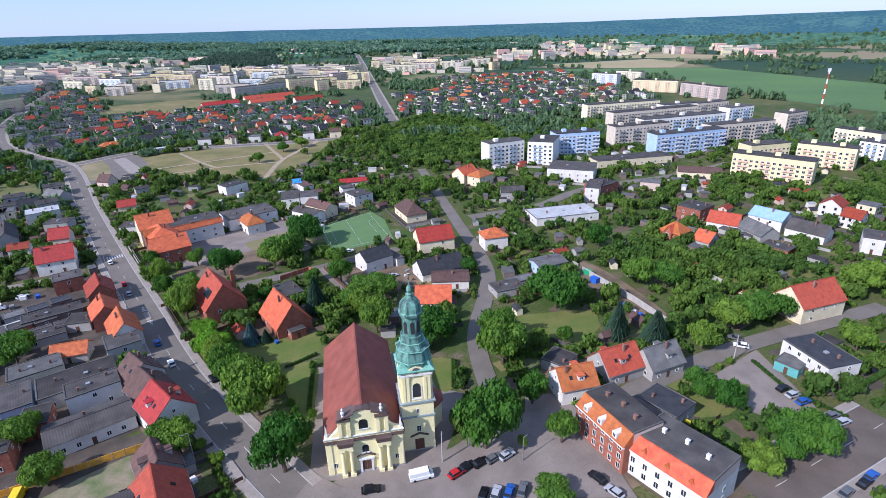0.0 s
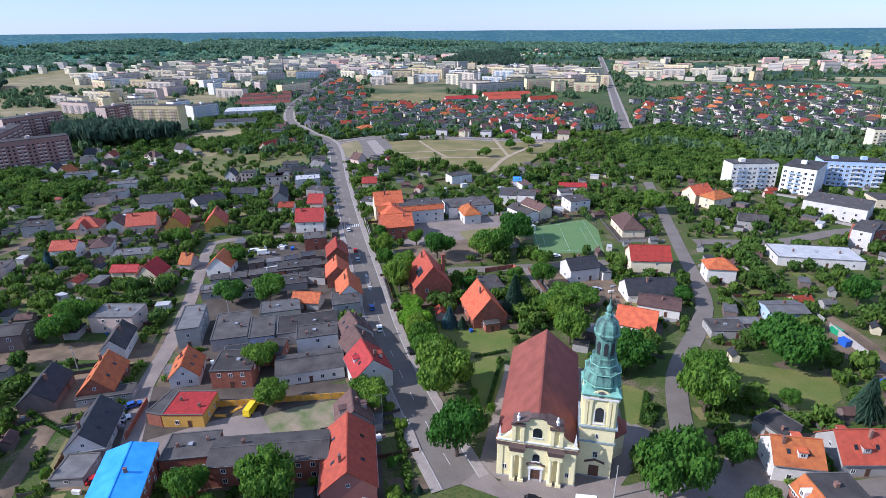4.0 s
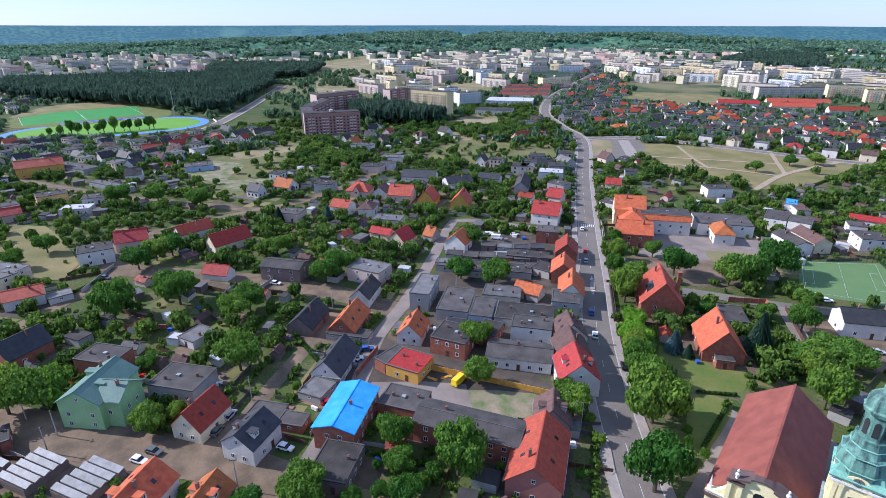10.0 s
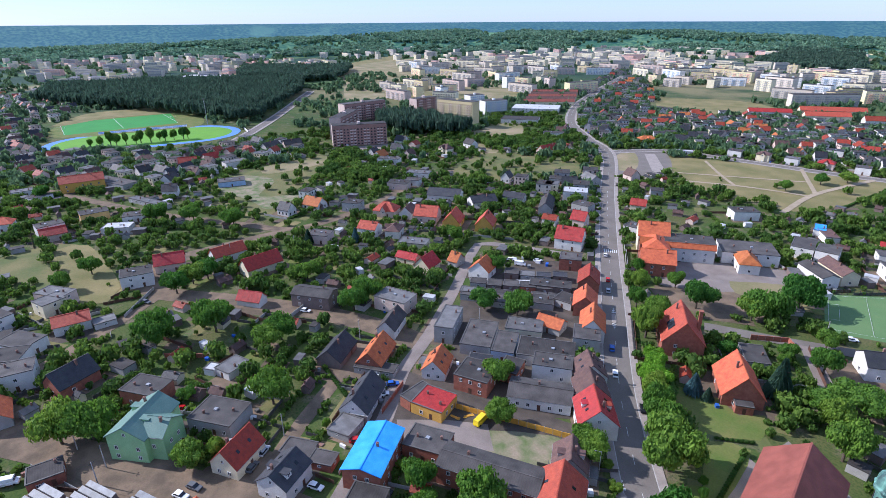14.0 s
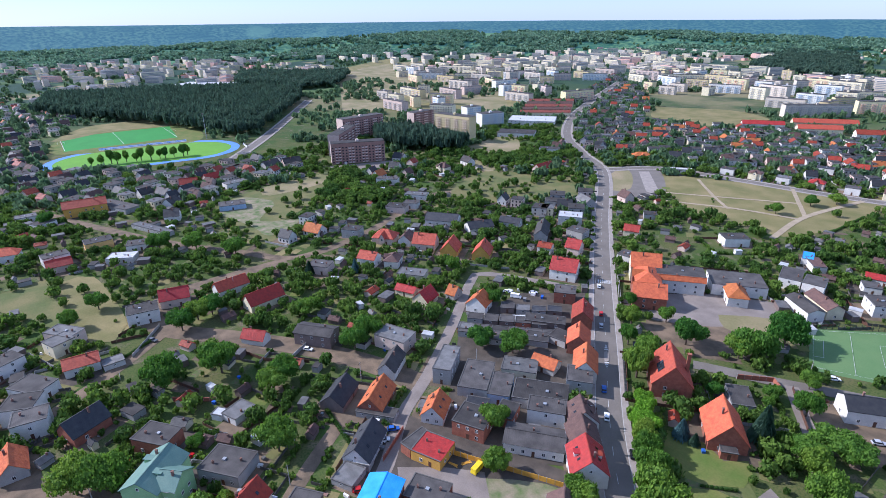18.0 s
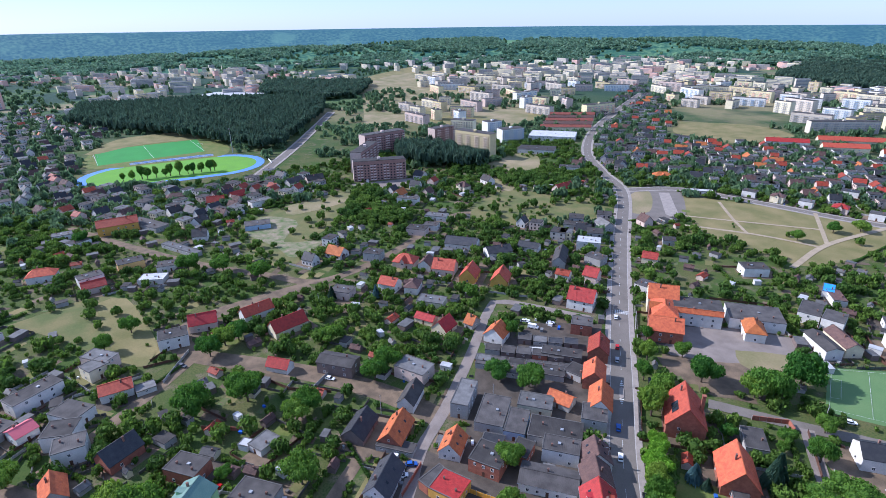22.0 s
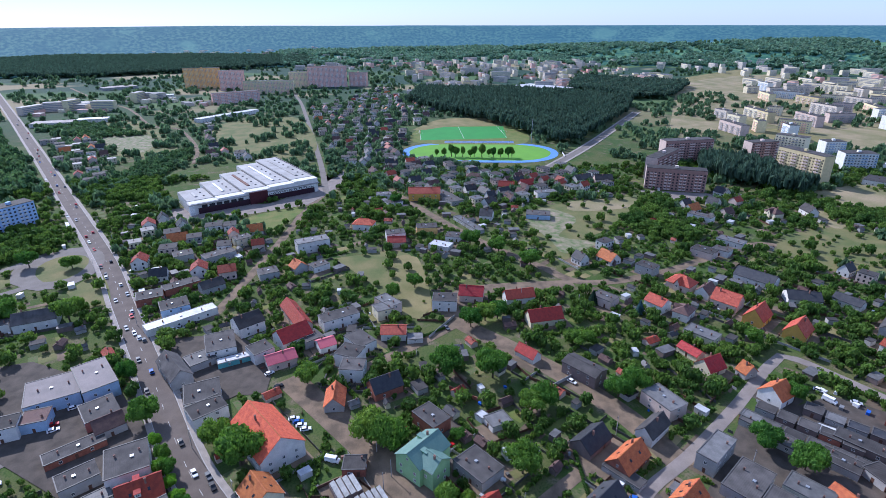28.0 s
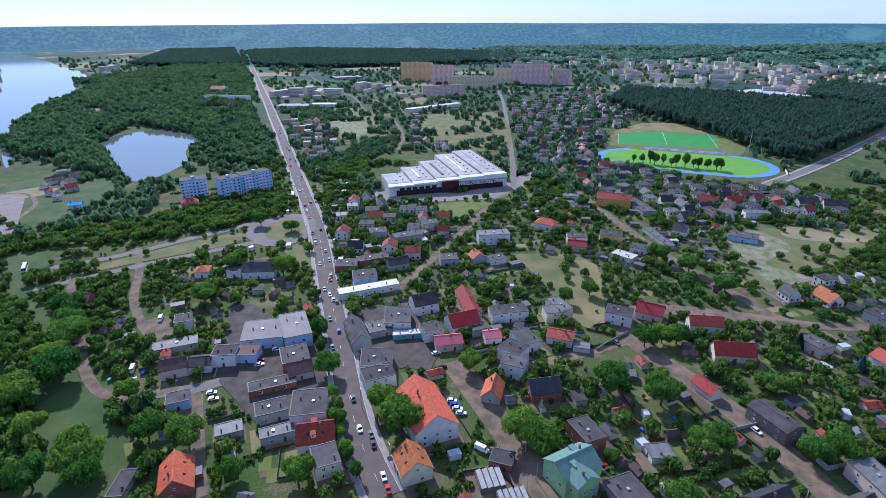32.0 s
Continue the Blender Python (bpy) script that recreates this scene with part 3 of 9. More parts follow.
def ground_material():
    """Grass, dry grass and bare soil near by; woods and fields in the distance."""
    m = bpy.data.materials.new("ground_cover")
    m.use_nodes = True
    nt = m.node_tree
    N, K = nt.nodes, nt.links.new
    bs = N["Principled BSDF"]
    geo = N.new("ShaderNodeNewGeometry")

    def noised(scale, detail=5):
        n = N.new("ShaderNodeTexNoise")
        n.inputs["Scale"].default_value, n.inputs["Detail"].default_value = scale, detail
        K(geo.outputs["Position"], n.inputs["Vector"])
        return n.outputs[0]

    def ramp(src, lo, hi):
        r = N.new("ShaderNodeMapRange")
        r.inputs[1].default_value, r.inputs[2].default_value = lo, hi
        K(src, r.inputs[0])
        return r.outputs[0]

    def mixed(fac, a, b):
        x = N.new("ShaderNodeMix")
        x.data_type = "RGBA"
        K(fac, x.inputs[0])
        for k, c in ((6, a), (7, b)):
            if isinstance(c, tuple):
                x.inputs[k].default_value = (*c, 1)
            else:
                K(c, x.inputs[k])
        return x.outputs[2]
    near = mixed(ramp(noised(0.035), 0.42, 0.66), (0.058, 0.092, 0.022), (0.115, 0.108, 0.044))
    near = mixed(ramp(noised(0.11), 0.54, 0.70), near, (0.165, 0.128, 0.088))
    near = mixed(ramp(noised(1.3), 0.45, 0.75), near, (0.03, 0.062, 0.016))
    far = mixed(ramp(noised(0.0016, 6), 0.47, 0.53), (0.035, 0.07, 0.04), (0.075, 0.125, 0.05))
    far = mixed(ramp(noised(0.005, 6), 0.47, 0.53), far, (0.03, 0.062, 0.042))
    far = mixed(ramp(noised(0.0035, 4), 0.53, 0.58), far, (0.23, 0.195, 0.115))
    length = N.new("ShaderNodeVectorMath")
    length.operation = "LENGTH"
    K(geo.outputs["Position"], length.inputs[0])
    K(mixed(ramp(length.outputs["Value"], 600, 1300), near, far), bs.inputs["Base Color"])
    bs.inputs["Roughness"].default_value = 0.95
    bs.inputs["Specular IOR Level"].default_value = 0.1
    b = N.new("ShaderNodeBump")
    b.inputs["Strength"].default_value = 0.5
    b.inputs["Distance"].default_value = 0.15
    K(noised(2.0), b.inputs["Height"])
    K(b.outputs[0], bs.inputs["Normal"])
    return m


def smooth_line(pts, step=6.0):
    """A Catmull-Rom line through the points."""
    p = [Vector((*q, 0)) for q in pts]
    p = [2 * p[0] - p[1]] + p + [2 * p[-1] - p[-2]]
    out = []
    for i in range(1, len(p) - 2):
        n = max(2, min(40, int((p[i + 1] - p[i]).length / step)))
        for k in range(n):
            t = k / n
            a, b, c, d = p[i - 1], p[i], p[i + 1], p[i + 2]
            out.append(0.5 * ((2 * b) + (c - a) * t + (2 * a - 5 * b + 4 * c - d) * t * t + (3 * b - a - 3 * c + d) * t * t * t))
    return out + [p[-2]]


def ribbon(name, line, lo, hi, z, material, thick=0.0):
    """A strip along a line, from lo to hi metres off it to the right, with a skirt where it stands proud."""
    vs, fs = [], []
    for i, q in enumerate(line):
        d = (line[min(i + 1, len(line) - 1)] - line[max(i - 1, 0)]).normalized()
        n = Vector((d.y, -d.x, 0))
        for o in (lo, hi):
            v = q + n * o
            vs.append((v.x, v.y, z))
        if thick:
            for o in (lo, hi):
                v = q + n * o
                vs.append((v.x, v.y, z - thick))
    k = 4 if thick else 2
    for i in range(len(line) - 1):
        a = i * k
        fs.append((a, a + 1, a + k + 1, a + k))
        if thick:
            fs.append((a + 2, a, a + k, a + k + 2))
            fs.append((a + 1, a + 3, a + k + 3, a + k + 1))
    me = bpy.data.meshes.new(name)
    me.from_pydata(vs, [], fs)
    me.materials.append(material)
    return new(name, me)


ZR = [0.10]


def road(name, width, pts):
    line = smooth_line(pts)
    ZR[0] += 0.006
    z = ZR[0]
    h = width / 2
    ROADS.append((line, h + 1.2))
    tagged(ribbon(name, line, -h, h, z, COBBLE if width > 10 else ASPHALT if width > 5.5 else PAV), "grey worn asphalt street", "road", kind="structure")
    if width >= 7:
        for s in (-1, 1):
            lo, hi = sorted((s * h, s * (h + 0.25)))
            tagged(ribbon("kerb", line, lo, hi, z + 0.12, KERB, 0.25), "pale stone kerb along the street", "kerb", kind="structure")
            lo, hi = sorted((s * (h + 0.25), s * (h + 2.6)))
            tagged(ribbon("pavement", line, lo, hi, z + 0.115, FOOTWAY, 0.2), "paved footway along the street", "pavement", kind="structure")
        dashes = bmesh.new()
        acc = 0.0
        for a, b in zip(line, line[1:]):
            if a.length > 900:
                break
            acc += (b - a).length
            if acc > 9:
                acc = 0
                d = (b - a).normalized()
                n = Vector((-d.y, d.x, 0)) * 0.06
                dashes.faces.new([dashes.verts.new((q.x, q.y, z + 0.008)) for q in (a - n, a + d * 4 - n, a + d * 4 + n, a + n)])
        if len(dashes.verts):
            ob = new("road_marking", mesh_of(dashes, "road_marking"))
            ob.data.materials.append(PAINT)
            tagged(ob, "white dashed line painted on the street", "road marking", kind="structure")
        else:
            dashes.free()


def dirt(name, width, pts):
    line = smooth_line(pts)
    ZR[0] += 0.006
    ROADS.append((line, width / 2 + 0.6))
    tagged(ribbon(name, line, -width / 2, width / 2, ZR[0] - 0.04, TRODDEN if "path" in name else DIRT), "unpaved track of packed brown dirt", "track", kind="structure")


ZA = [0.02]


BOUNDS = {}


def inside(x, y, poly):
    if id(poly) not in BOUNDS:
        xs, ys = [p[0] for p in poly], [p[1] for p in poly]
        BOUNDS[id(poly)] = (poly, min(xs), max(xs), min(ys), max(ys))
    q, x_lo, x_hi, y_lo, y_hi = BOUNDS[id(poly)]
    if not (x_lo < x < x_hi and y_lo < y < y_hi):
        return False
    c = False
    for (x0, y0), (x1, y1) in zip(poly, poly[1:] + poly[:1]):
        if (y0 > y) != (y1 > y) and x < (x1 - x0) * (y - y0) / (y1 - y0) + x0:
            c = not c
    return c




def area(name, material, pts):
    """A patch of ground cover with a softly rounded edge."""
    ZA[0] += 0.004
    poly = [tuple(v[:2]) for v in smooth_line(pts + pts[:1], 8.0)[:-1]] if material in (WATER, DRY, SAND, GRASS, OLIVE, TAN, LONG, DIRT, ASPHALT) else pts
    KEEP.append((poly, 0.04 if material in (DRY, GRASS, SAND) else (0.3 if math.hypot(*pts[0]) < 480 else 0.55) if material in (OLIVE, TAN) else 0.0))
    bm = bmesh.new()
    bm.faces.new([bm.verts.new((x, y, ZA[0])) for x, y in poly])
    bmesh.ops.triangulate(bm, faces=bm.faces)
    bmesh.ops.recalc_face_normals(bm, faces=bm.faces)
    if sum(f.normal.z for f in bm.faces) < 0:
        bmesh.ops.reverse_faces(bm, faces=bm.faces)
    ob = new(name, mesh_of(bm, name))
    ob.data.materials.append(material)
    cat = "road" if material is ASPHALT else "water" if material is WATER else "pavement" if material is PAV else "ground"
    return tagged(ob, f"{name.replace('_', ' ')} covered with {material.name.replace('_', ' ')}", cat, kind="structure")


make_ground()


def hill_material(name, dark, light, haze_glow, strength, depth, turn):
    """Wooded slopes: stands of trees a few hundred metres wide, broken up by crowns; a blue emission stands in for
    haze.
    """
    m = bpy.data.materials.new(name)
    m.use_nodes = True
    nt = m.node_tree
    N, K = nt.nodes, nt.links.new
    bs = N["Principled BSDF"]
    geo, sep, rad = N.new("ShaderNodeNewGeometry"), N.new("ShaderNodeSeparateXYZ"), N.new("ShaderNodeVectorMath")
    rad.operation = "LENGTH"
    K(geo.outputs["Position"], sep.inputs[0]), K(geo.outputs["Position"], rad.inputs[0])
    ang = N.new("ShaderNodeMath")
    ang.operation = "ARCTAN2"
    K(sep.outputs[0], ang.inputs[0]), K(sep.outputs[1], ang.inputs[1])
    com = N.new("ShaderNodeCombineXYZ")
    for src, k, slot in ((ang.outputs[0], 57.3 / turn, 0), (rad.outputs["Value"], 1 / depth, 1)):
        mul = N.new("ShaderNodeMath")
        mul.operation = "MULTIPLY"
        mul.inputs[1].default_value = k
        K(src, mul.inputs[0]), K(mul.outputs[0], com.inputs[slot])
    col = (*dark, 1)
    for scale, lo, hi, c in ((1.1, 0.42, 0.6, light), (0.16, 0.5, 0.62, dark), (0.07, 0.6, 0.68, tuple(v * 1.5 for v in light))):
        tex, ramp, mix = N.new("ShaderNodeTexNoise"), N.new("ShaderNodeMapRange"), N.new("ShaderNodeMix")
        tex.inputs["Scale"].default_value, tex.inputs["Detail"].default_value = scale, 4
        K(com.outputs[0], tex.inputs["Vector"])
        ramp.inputs[1].default_value, ramp.inputs[2].default_value = lo, hi
        ramp.inputs[4].default_value = 1.0 if scale > 1 else 0.6
        K(tex.outputs[0], ramp.inputs[0]), K(ramp.outputs[0], mix.inputs[0])
        mix.data_type = "RGBA"
        if isinstance(col, tuple):
            mix.inputs[6].default_value = col
        else:
            K(col, mix.inputs[6])
        mix.inputs[7].default_value = (*c, 1)
        col = mix.outputs[2]
    K(col, bs.inputs["Base Color"])
    bs.inputs["Roughness"].default_value = 0.95
    bs.inputs["Specular IOR Level"].default_value = 0.05
    # Aerial haze painted on: the slopes themselves give off a weak blue light.
    bs.inputs["Emission Color"].default_value = haze_glow
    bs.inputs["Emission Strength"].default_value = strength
    return m


def make_backdrop():
    """Green hills and wooded ridges towards the horizon, all round, tinted blue by their haze emission."""
    n, vs, fs, mi = 300, [], [], []
    rows = (2030, 2150, 2300, 2450, 2600, 2750, 2900, 3100, 3350, 3600, 3900, 4200, 4500, 4700, 4840)
    for r in rows:
        for i in range(n):
            a = 2 * math.pi * i / n
            x, y = r * math.cos(a), r * math.sin(a)
            vs.append((x, y, hills(x, y) + (0.4 if r > 2040 and not (r < 3700 and math.degrees(math.atan2(-x, y)) > 124) else -0.8)))
    for j in range(len(rows) - 1):
        for i in range(n):
            a, b = j * n + i, j * n + (i + 1) % n
            fs.append((a, b, b + n, a + n))
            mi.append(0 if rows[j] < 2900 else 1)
    me = bpy.data.meshes.new("backdrop")
    me.from_pydata(vs, [], fs)
    # haze emission, bluer and stronger on the far ridge than on the hills
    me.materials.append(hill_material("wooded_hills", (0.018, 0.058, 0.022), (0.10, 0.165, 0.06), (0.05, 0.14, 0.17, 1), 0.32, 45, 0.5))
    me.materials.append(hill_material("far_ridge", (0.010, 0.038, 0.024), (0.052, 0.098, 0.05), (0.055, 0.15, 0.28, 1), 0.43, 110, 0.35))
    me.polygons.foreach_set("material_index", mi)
    tagged(new("backdrop", me), "green hills and wooded ridge along the horizon, blue from a glow put in for haze", "hills", kind="structure")


make_backdrop()
PINE, WOOD, HOMES, ESTATE = [], [], [], []


def tenement(x, y, L, W, rot, H, wall):
    """A town house of three storeys with a steep tiled front slope, dormers and a flat felt roof behind."""
    footprint(x, y, L + 1, W + 1, rot)
    root = thing("town_house", pose(x, y, 0, 0, 0, rot), f"{WALLNAME[wall]} town house with a steep orange tiled slope and dormers", "house")
    part("wall", boxes((-L / 2, -W / 2, -0.3, L / 2, W / 2, H - 2.6)), WALL[wall], root)
    part("back_wall", boxes((-L / 2, -W / 2 + 2.4, H - 2.597, L / 2, W / 2, H)), WALL["p"], root)
    bm = bmesh.new()
    prism(bm, [(-W / 2 - 0.35, H - 2.75), (-W / 2 + 2.39, H - 2.59), (-W / 2 + 2.39, H + 0.15), (-W / 2 + 2.1, H + 0.15)], -L / 2, L / 2)
    bmesh.ops.rotate(bm, verts=bm.verts, matrix=Matrix.Rotation(radians(90), 3, "Z"))
    for v in bm.verts:
        v.co.x = -v.co.x
    bmesh.ops.recalc_face_normals(bm, faces=bm.faces)
    slope = part("front_slope", bm, ROOF["O"], root, "orange tiled front slope")
    roof = part("roof", boxes((-L / 2 + 0.1, -W / 2 + 2.45, H + 0.003, L / 2 - 0.1, W / 2 + 0.1, H + 0.22)), ROOF["D"], root)
    for k in (-1, 1):
        lo, hi = sorted((k * L / 2, k * (L / 2 - 0.3)))
        part("fire_wall", boxes((lo, -W / 2 + 2.4, H + 0.005, hi, W / 2, H + 0.4)), RIM, root)
    for k in range(3):
        chimney(root, L * (k - 1) * 0.28, 0.6 + 0.7 * (k % 2), H + 0.2, H + 1.2, 0.8, CHIM if wall == "b" else WALL["w"])
    part("cornice", boxes((-L / 2 - 0.1, -W / 2 - 0.4, H - 3.05, L / 2 + 0.1, -W / 2 - 0.003, H - 2.8)), TRIM, root)
    n = int(L // 2.6)
    for f in range(2 if H < 10 else 3):
        for k in range(n):
            put_window(root, (k - (n - 1) / 2) * L / n, -W / 2, 0.9 + f * 2.7, 0, 1.2, 1.7)
    for k in range(3):
        xx = (k - 1) * L * 0.3
        bm = bmesh.new()
        prism(bm, [(xx - 0.7, H - 2.4), (xx + 0.7, H - 2.4), (xx + 0.7, H - 0.9), (xx, H - 0.2), (xx - 0.7, H - 0.9)], -W / 2 - 0.1, -W / 2 + 2.2)
        if wall == "w":
            bm.free()
            bm = bmesh.new()
            prism(bm, [(xx - 0.8, H - 1.9), (xx + 0.8, H - 1.9), (xx, H - 0.9)], -W / 2 + 0.35, -W / 2 + 2.2)
            part("dormer", bm, ROOF["O"], root, "small pointed tiled dormer")
            continue
        d = part("dormer", bm, TRIM, root, "white gabled dormer")
        put_window(d, xx, -W / 2 - 0.1, H - 2.2, 0, 0.9, 1.2)
    for sd, turn in ((1, 90), (-1, 270)):
        for f in range(2):
            put_window(root, sd * L / 2, 1.0, 1.0 + f * 2.8, turn, 1.1, 1.4)
    return root


# ---- church ----
def market_row(x, y, L, W, rot):
    """A block of market stalls under narrow tilted sheet roofs."""
    footprint(x, y, L + 1, W + 1, rot)
    root = thing("market_stall", pose(x, y, 0, 0, 0, rot), "row of dark market stalls under pale sheet roofs", "market stall", "market stalls")
    part("wall", boxes((-L / 2, -W / 2, -0.2, L / 2, W / 2, 2.2)), WALL["k"], root)
    n = int(L // 2.0)
    for k in range(n):
        x0 = -L / 2 + k * L / n
        bm = bmesh.new()
        prism(bm, [(x0 + 0.35, 2.3), (x0 + L / n - 0.25, 2.75), (x0 + L / n - 0.25, 2.83), (x0 + 0.35, 2.38)], -W / 2 - 0.3, W / 2 + 0.3)
        bmesh.ops.recalc_face_normals(bm, faces=bm.faces)
        part("roof_sheet", bm, STALL, root)
        part("rail", boxes((x0 + 0.1, -W / 2, 2.203, x0 + 0.3, W / 2, 2.5)), DARK, root)


def church():
    root = thing("church", pose(-18.9, 96.5, 0, 0, 0, 10.4), "cream baroque church with maroon roof and green copper tower", "church")
    FOOT.append((-21, 117, 13, 26, radians(10.4)))
    FOOT.append((-6.5, 108, 8, 9, radians(10.4)))
    part("nave_wall", boxes((-8.6, 0.8, -0.3, 8.6, 36, 9.2)), STUCCO, root)
    bm = bmesh.new()
    eave, rz, hw = 9.0, 18.0, 9.3
    a = [bm.verts.new(c) for c in ((-hw, 1.2, eave), (hw, 1.2, eave), (hw, 40.5, eave), (-hw, 40.5, eave), (0, 1.2, rz), (0, 37.5, rz))]
    b = [bm.verts.new(v.co - Vector((0, 0, 0.3))) for v in a[:4]]
    for q in ((a[0], a[4], a[5], a[3]), (a[1], a[2], a[5], a[4]), (a[2], a[3], a[5]), (a[0], a[1], a[4])):
        bm.faces.new(q)
    bm.faces.new(b)
    for i in range(4):
        bm.faces.new((a[i], b[i], b[(i + 1) % 4], a[(i + 1) % 4]))
    bmesh.ops.recalc_face_normals(bm, faces=bm.faces)
    roof = part("roof", bm, ROOF["M"], root, "maroon tiled nave roof")
    part("ridge_cap", boxes((-0.2, 1.0, rz - 0.05, 0.2, 37.5, rz + 0.12)), ROOF["M"], roof)
    part("choir_wall", boxes((-7, 36.003, -0.3, 7, 40, 9)), STUCCO, root)
    for k in range(5):
        for sx, turn in ((-8.6, 270), (8.6, 90)):
            w = put_window(root, sx, 7 + 6.4 * k, 3.4, turn, 1.6, 3.6)
    # facade: a stepped wall with a curved gable
    bm = bmesh.new()
    pts = [(-8.8, -0.3), (8.8, -0.3), (8.8, 11.0)]
    for k in range(7):
        u = k / 6
        pts.append((8.6 - 3.6 * math.sin(u * math.pi / 2), 11.0 + 4.2 * (1 - math.cos(u * math.pi / 2))))
    pts += [(5.0, 15.6), (2.9, 16.3), (2.3, 16.9), (1.3, 17.45), (0, 17.7)]
    pts += [(-x, z) for x, z in reversed(pts[2:-1])]
    prism(bm, pts, 0.0, 1.15)
    facade = part("facade", bm, STUCCO, root, "cream baroque front with a curved gable")
    for x0, x1 in ((-9.0, -5.9), (-2.6, 2.6), (5.9, 9.0)):
        part("cornice", boxes((x0, -0.45, 9.4, x1, -0.003, 9.75), (x0, -0.3, 9.752, x1, -0.003, 10.0)), SLATE, root)
    part("cornice", boxes((-9.0, -0.3, 10.6, 9.0, -0.004, 10.85)), TRIM, root)
    part("base_course", boxes((-8.9, -0.14, -0.2, 8.9, -0.003, 0.5)), WALL["g"], root)
    for sx in (-1, 1):
        lo, hi = sorted((sx * 2.6, sx * 5.9))
        part("cornice_block", boxes((lo, -1.4, 8.7, hi, -0.003, 9.5), (lo - 0.2, -1.6, 9.502, hi + 0.2, -0.003, 9.9)), SLATE, root)
        part("entablature", boxes((lo + 0.15, -1.25, 7.7, hi - 0.15, -0.003, 8.697)), STUCCO, root)
        for px in (3.25, 5.15):
            bm = boxes((sx * px - 0.62, -1.3, -0.2, sx * px + 0.62, -0.003, 0.8), (sx * px - 0.58, -1.25, 7.3, sx * px + 0.58, -0.003, 7.7))
            lathe(bm, ((0.46, 0.802), (0.44, 4), (0.38, 7.298)), 12, cx=sx * px, cy=-0.7)
            part("column", bm, STUCCO, root, "pale plastered column")
            bm = boxes((sx * px - 0.4, -0.5, 10.87, sx * px + 0.4, -0.003, 14.9), (sx * px - 0.5, -0.6, 14.902, sx * px + 0.5, -0.003, 15.3))
            part("pilaster", bm, STUCCO, root)
        bm = boxes((sx * 4.2 - 1.6, -0.8, 15.303, sx * 4.2 + 1.6, -0.003, 15.65))
        part("gable_cornice", bm, SLATE, root)
        bm = bmesh.new()
        lathe(bm, ((0.32, 16.5), (0.25, 16.9), (0.4, 17.2), (0.42, 17.6), (0.15, 17.9), (0.28, 18.3), (0.02, 18.8)), 8, cx=sx * 4.2, cy=-0.3)
        part("urn", bm, TRIM, root, "white stone urn")
        bm = bmesh.new()
        lathe(bm, ((0.45, 11.0), (0.4, 11.8), (0.12, 13.6), (0.02, 14.2)), 4, math.pi / 4, cx=sx * 8.3, cy=0.4)
        part("pinnacle", bm, TRIM, root)
        part("side_pilaster", boxes((sx * 8.0 - 0.55, -0.2, 0.503, sx * 8.0 + 0.55, -0.002, 9.38)), STUCCO, root)
        w = put_window(root, sx * 7.0 if sx > 0 else -6.95, -0.01, 2.2, 0, 0.9, 1.4)
    bm = bmesh.new()
    arch = [(2.7, 16.5), (2.3, 16.9), (1.3, 17.45), (0, 17.7)]
    arch += [(-x, z) for x, z in reversed(arch[:-1])]
    prism(bm, arch + [(x * 1.07, z + 0.28) for x, z in reversed(arch)], -0.35, 1.4)
    bmesh.ops.recalc_face_normals(bm, faces=bm.faces)
    part("gable_coping", bm, SLATE, root)
    for sx in (-1, 1):
        bm = bmesh.new()
        prism(bm, [(sx * 1.9, 17.0), (sx * 5.5, 15.75), (sx * 5.5, 16.1), (sx * 1.9, 17.45)], -0.9, 2.4)
        bmesh.ops.recalc_face_normals(bm, faces=bm.faces)
        part("gable_cap", bm, SLATE, root, "brown slate cap beside the gable")
    for z, w, h in ((12.3, 1.0, 2.5), (5.6, 0.75, 2.0)):
        bm = bmesh.new()
        prism(bm, [(-w, z), (w, z), (w, z + h * 0.72), (w * 0.7, z + h * 0.93), (0, z + h), (-w * 0.7, z + h * 0.93), (-w, z + h * 0.72)], -0.06, -0.003)
        part("arched_window", bm, GLASS, root, "dark arched window")
        part("window_sill", boxes((-w - 0.2, -0.25, z - 0.2, w + 0.2, -0.004, z - 0.003)), TRIM, root)
    part("portal", boxes((-1.5, -0.35, 0, -1.05, -0.003, 3.6), (1.05, -0.35, 0, 1.5, -0.003, 3.6), (-1.8, -0.5, 3.602, 1.8, -0.003, 4.0)), TRIM, root)
    part("door", boxes((-1.04, -0.1, 0, -0.02, -0.003, 3.58), (0.02, -0.1, 0, 1.04, -0.003, 3.58)), WOOD_D, root, "dark wooden double door")
    bm = bmesh.new()
    prism(bm, [(-2.1, 4.5), (0, 5.3), (2.1, 4.5), (2.1, 4.75), (0, 5.6), (-2.1, 4.75)], -0.5, -0.004)
    part("hood_mould", bm, SLATE, root)
    # side chapel to the right of the tower
    bm = bmesh.new()
    lathe(bm, ((4.6, -0.3), (4.6, 6.6)), 8, math.pi / 8, cx=15.8, cy=14.5)
    chapel = part("chapel", bm, STUCCO, root)
    bm = bmesh.new()
    lathe(bm, ((5.1, 6.6), (5.1, 6.85), (0.6, 10.8)), 8, math.pi / 8, cx=15.8, cy=14.5)
    part("chapel_roof", bm, ROOF["M"], chapel)
    put_window(chapel, 15.8, 14.5 - 4.25, 2.4, 0, 1.2, 2.4)
    put_window(chapel, 15.8 + 4.25, 14.5, 2.4, 90, 1.2, 2.4)
    # tower
    cx, cy, hw = 12.9, 7.6, 3.75
    tower = part("tower", boxes((cx - hw, cy - hw, -0.3, cx + hw, cy + hw, 14.3)), STUCCO, root, "cream plastered bell tower")
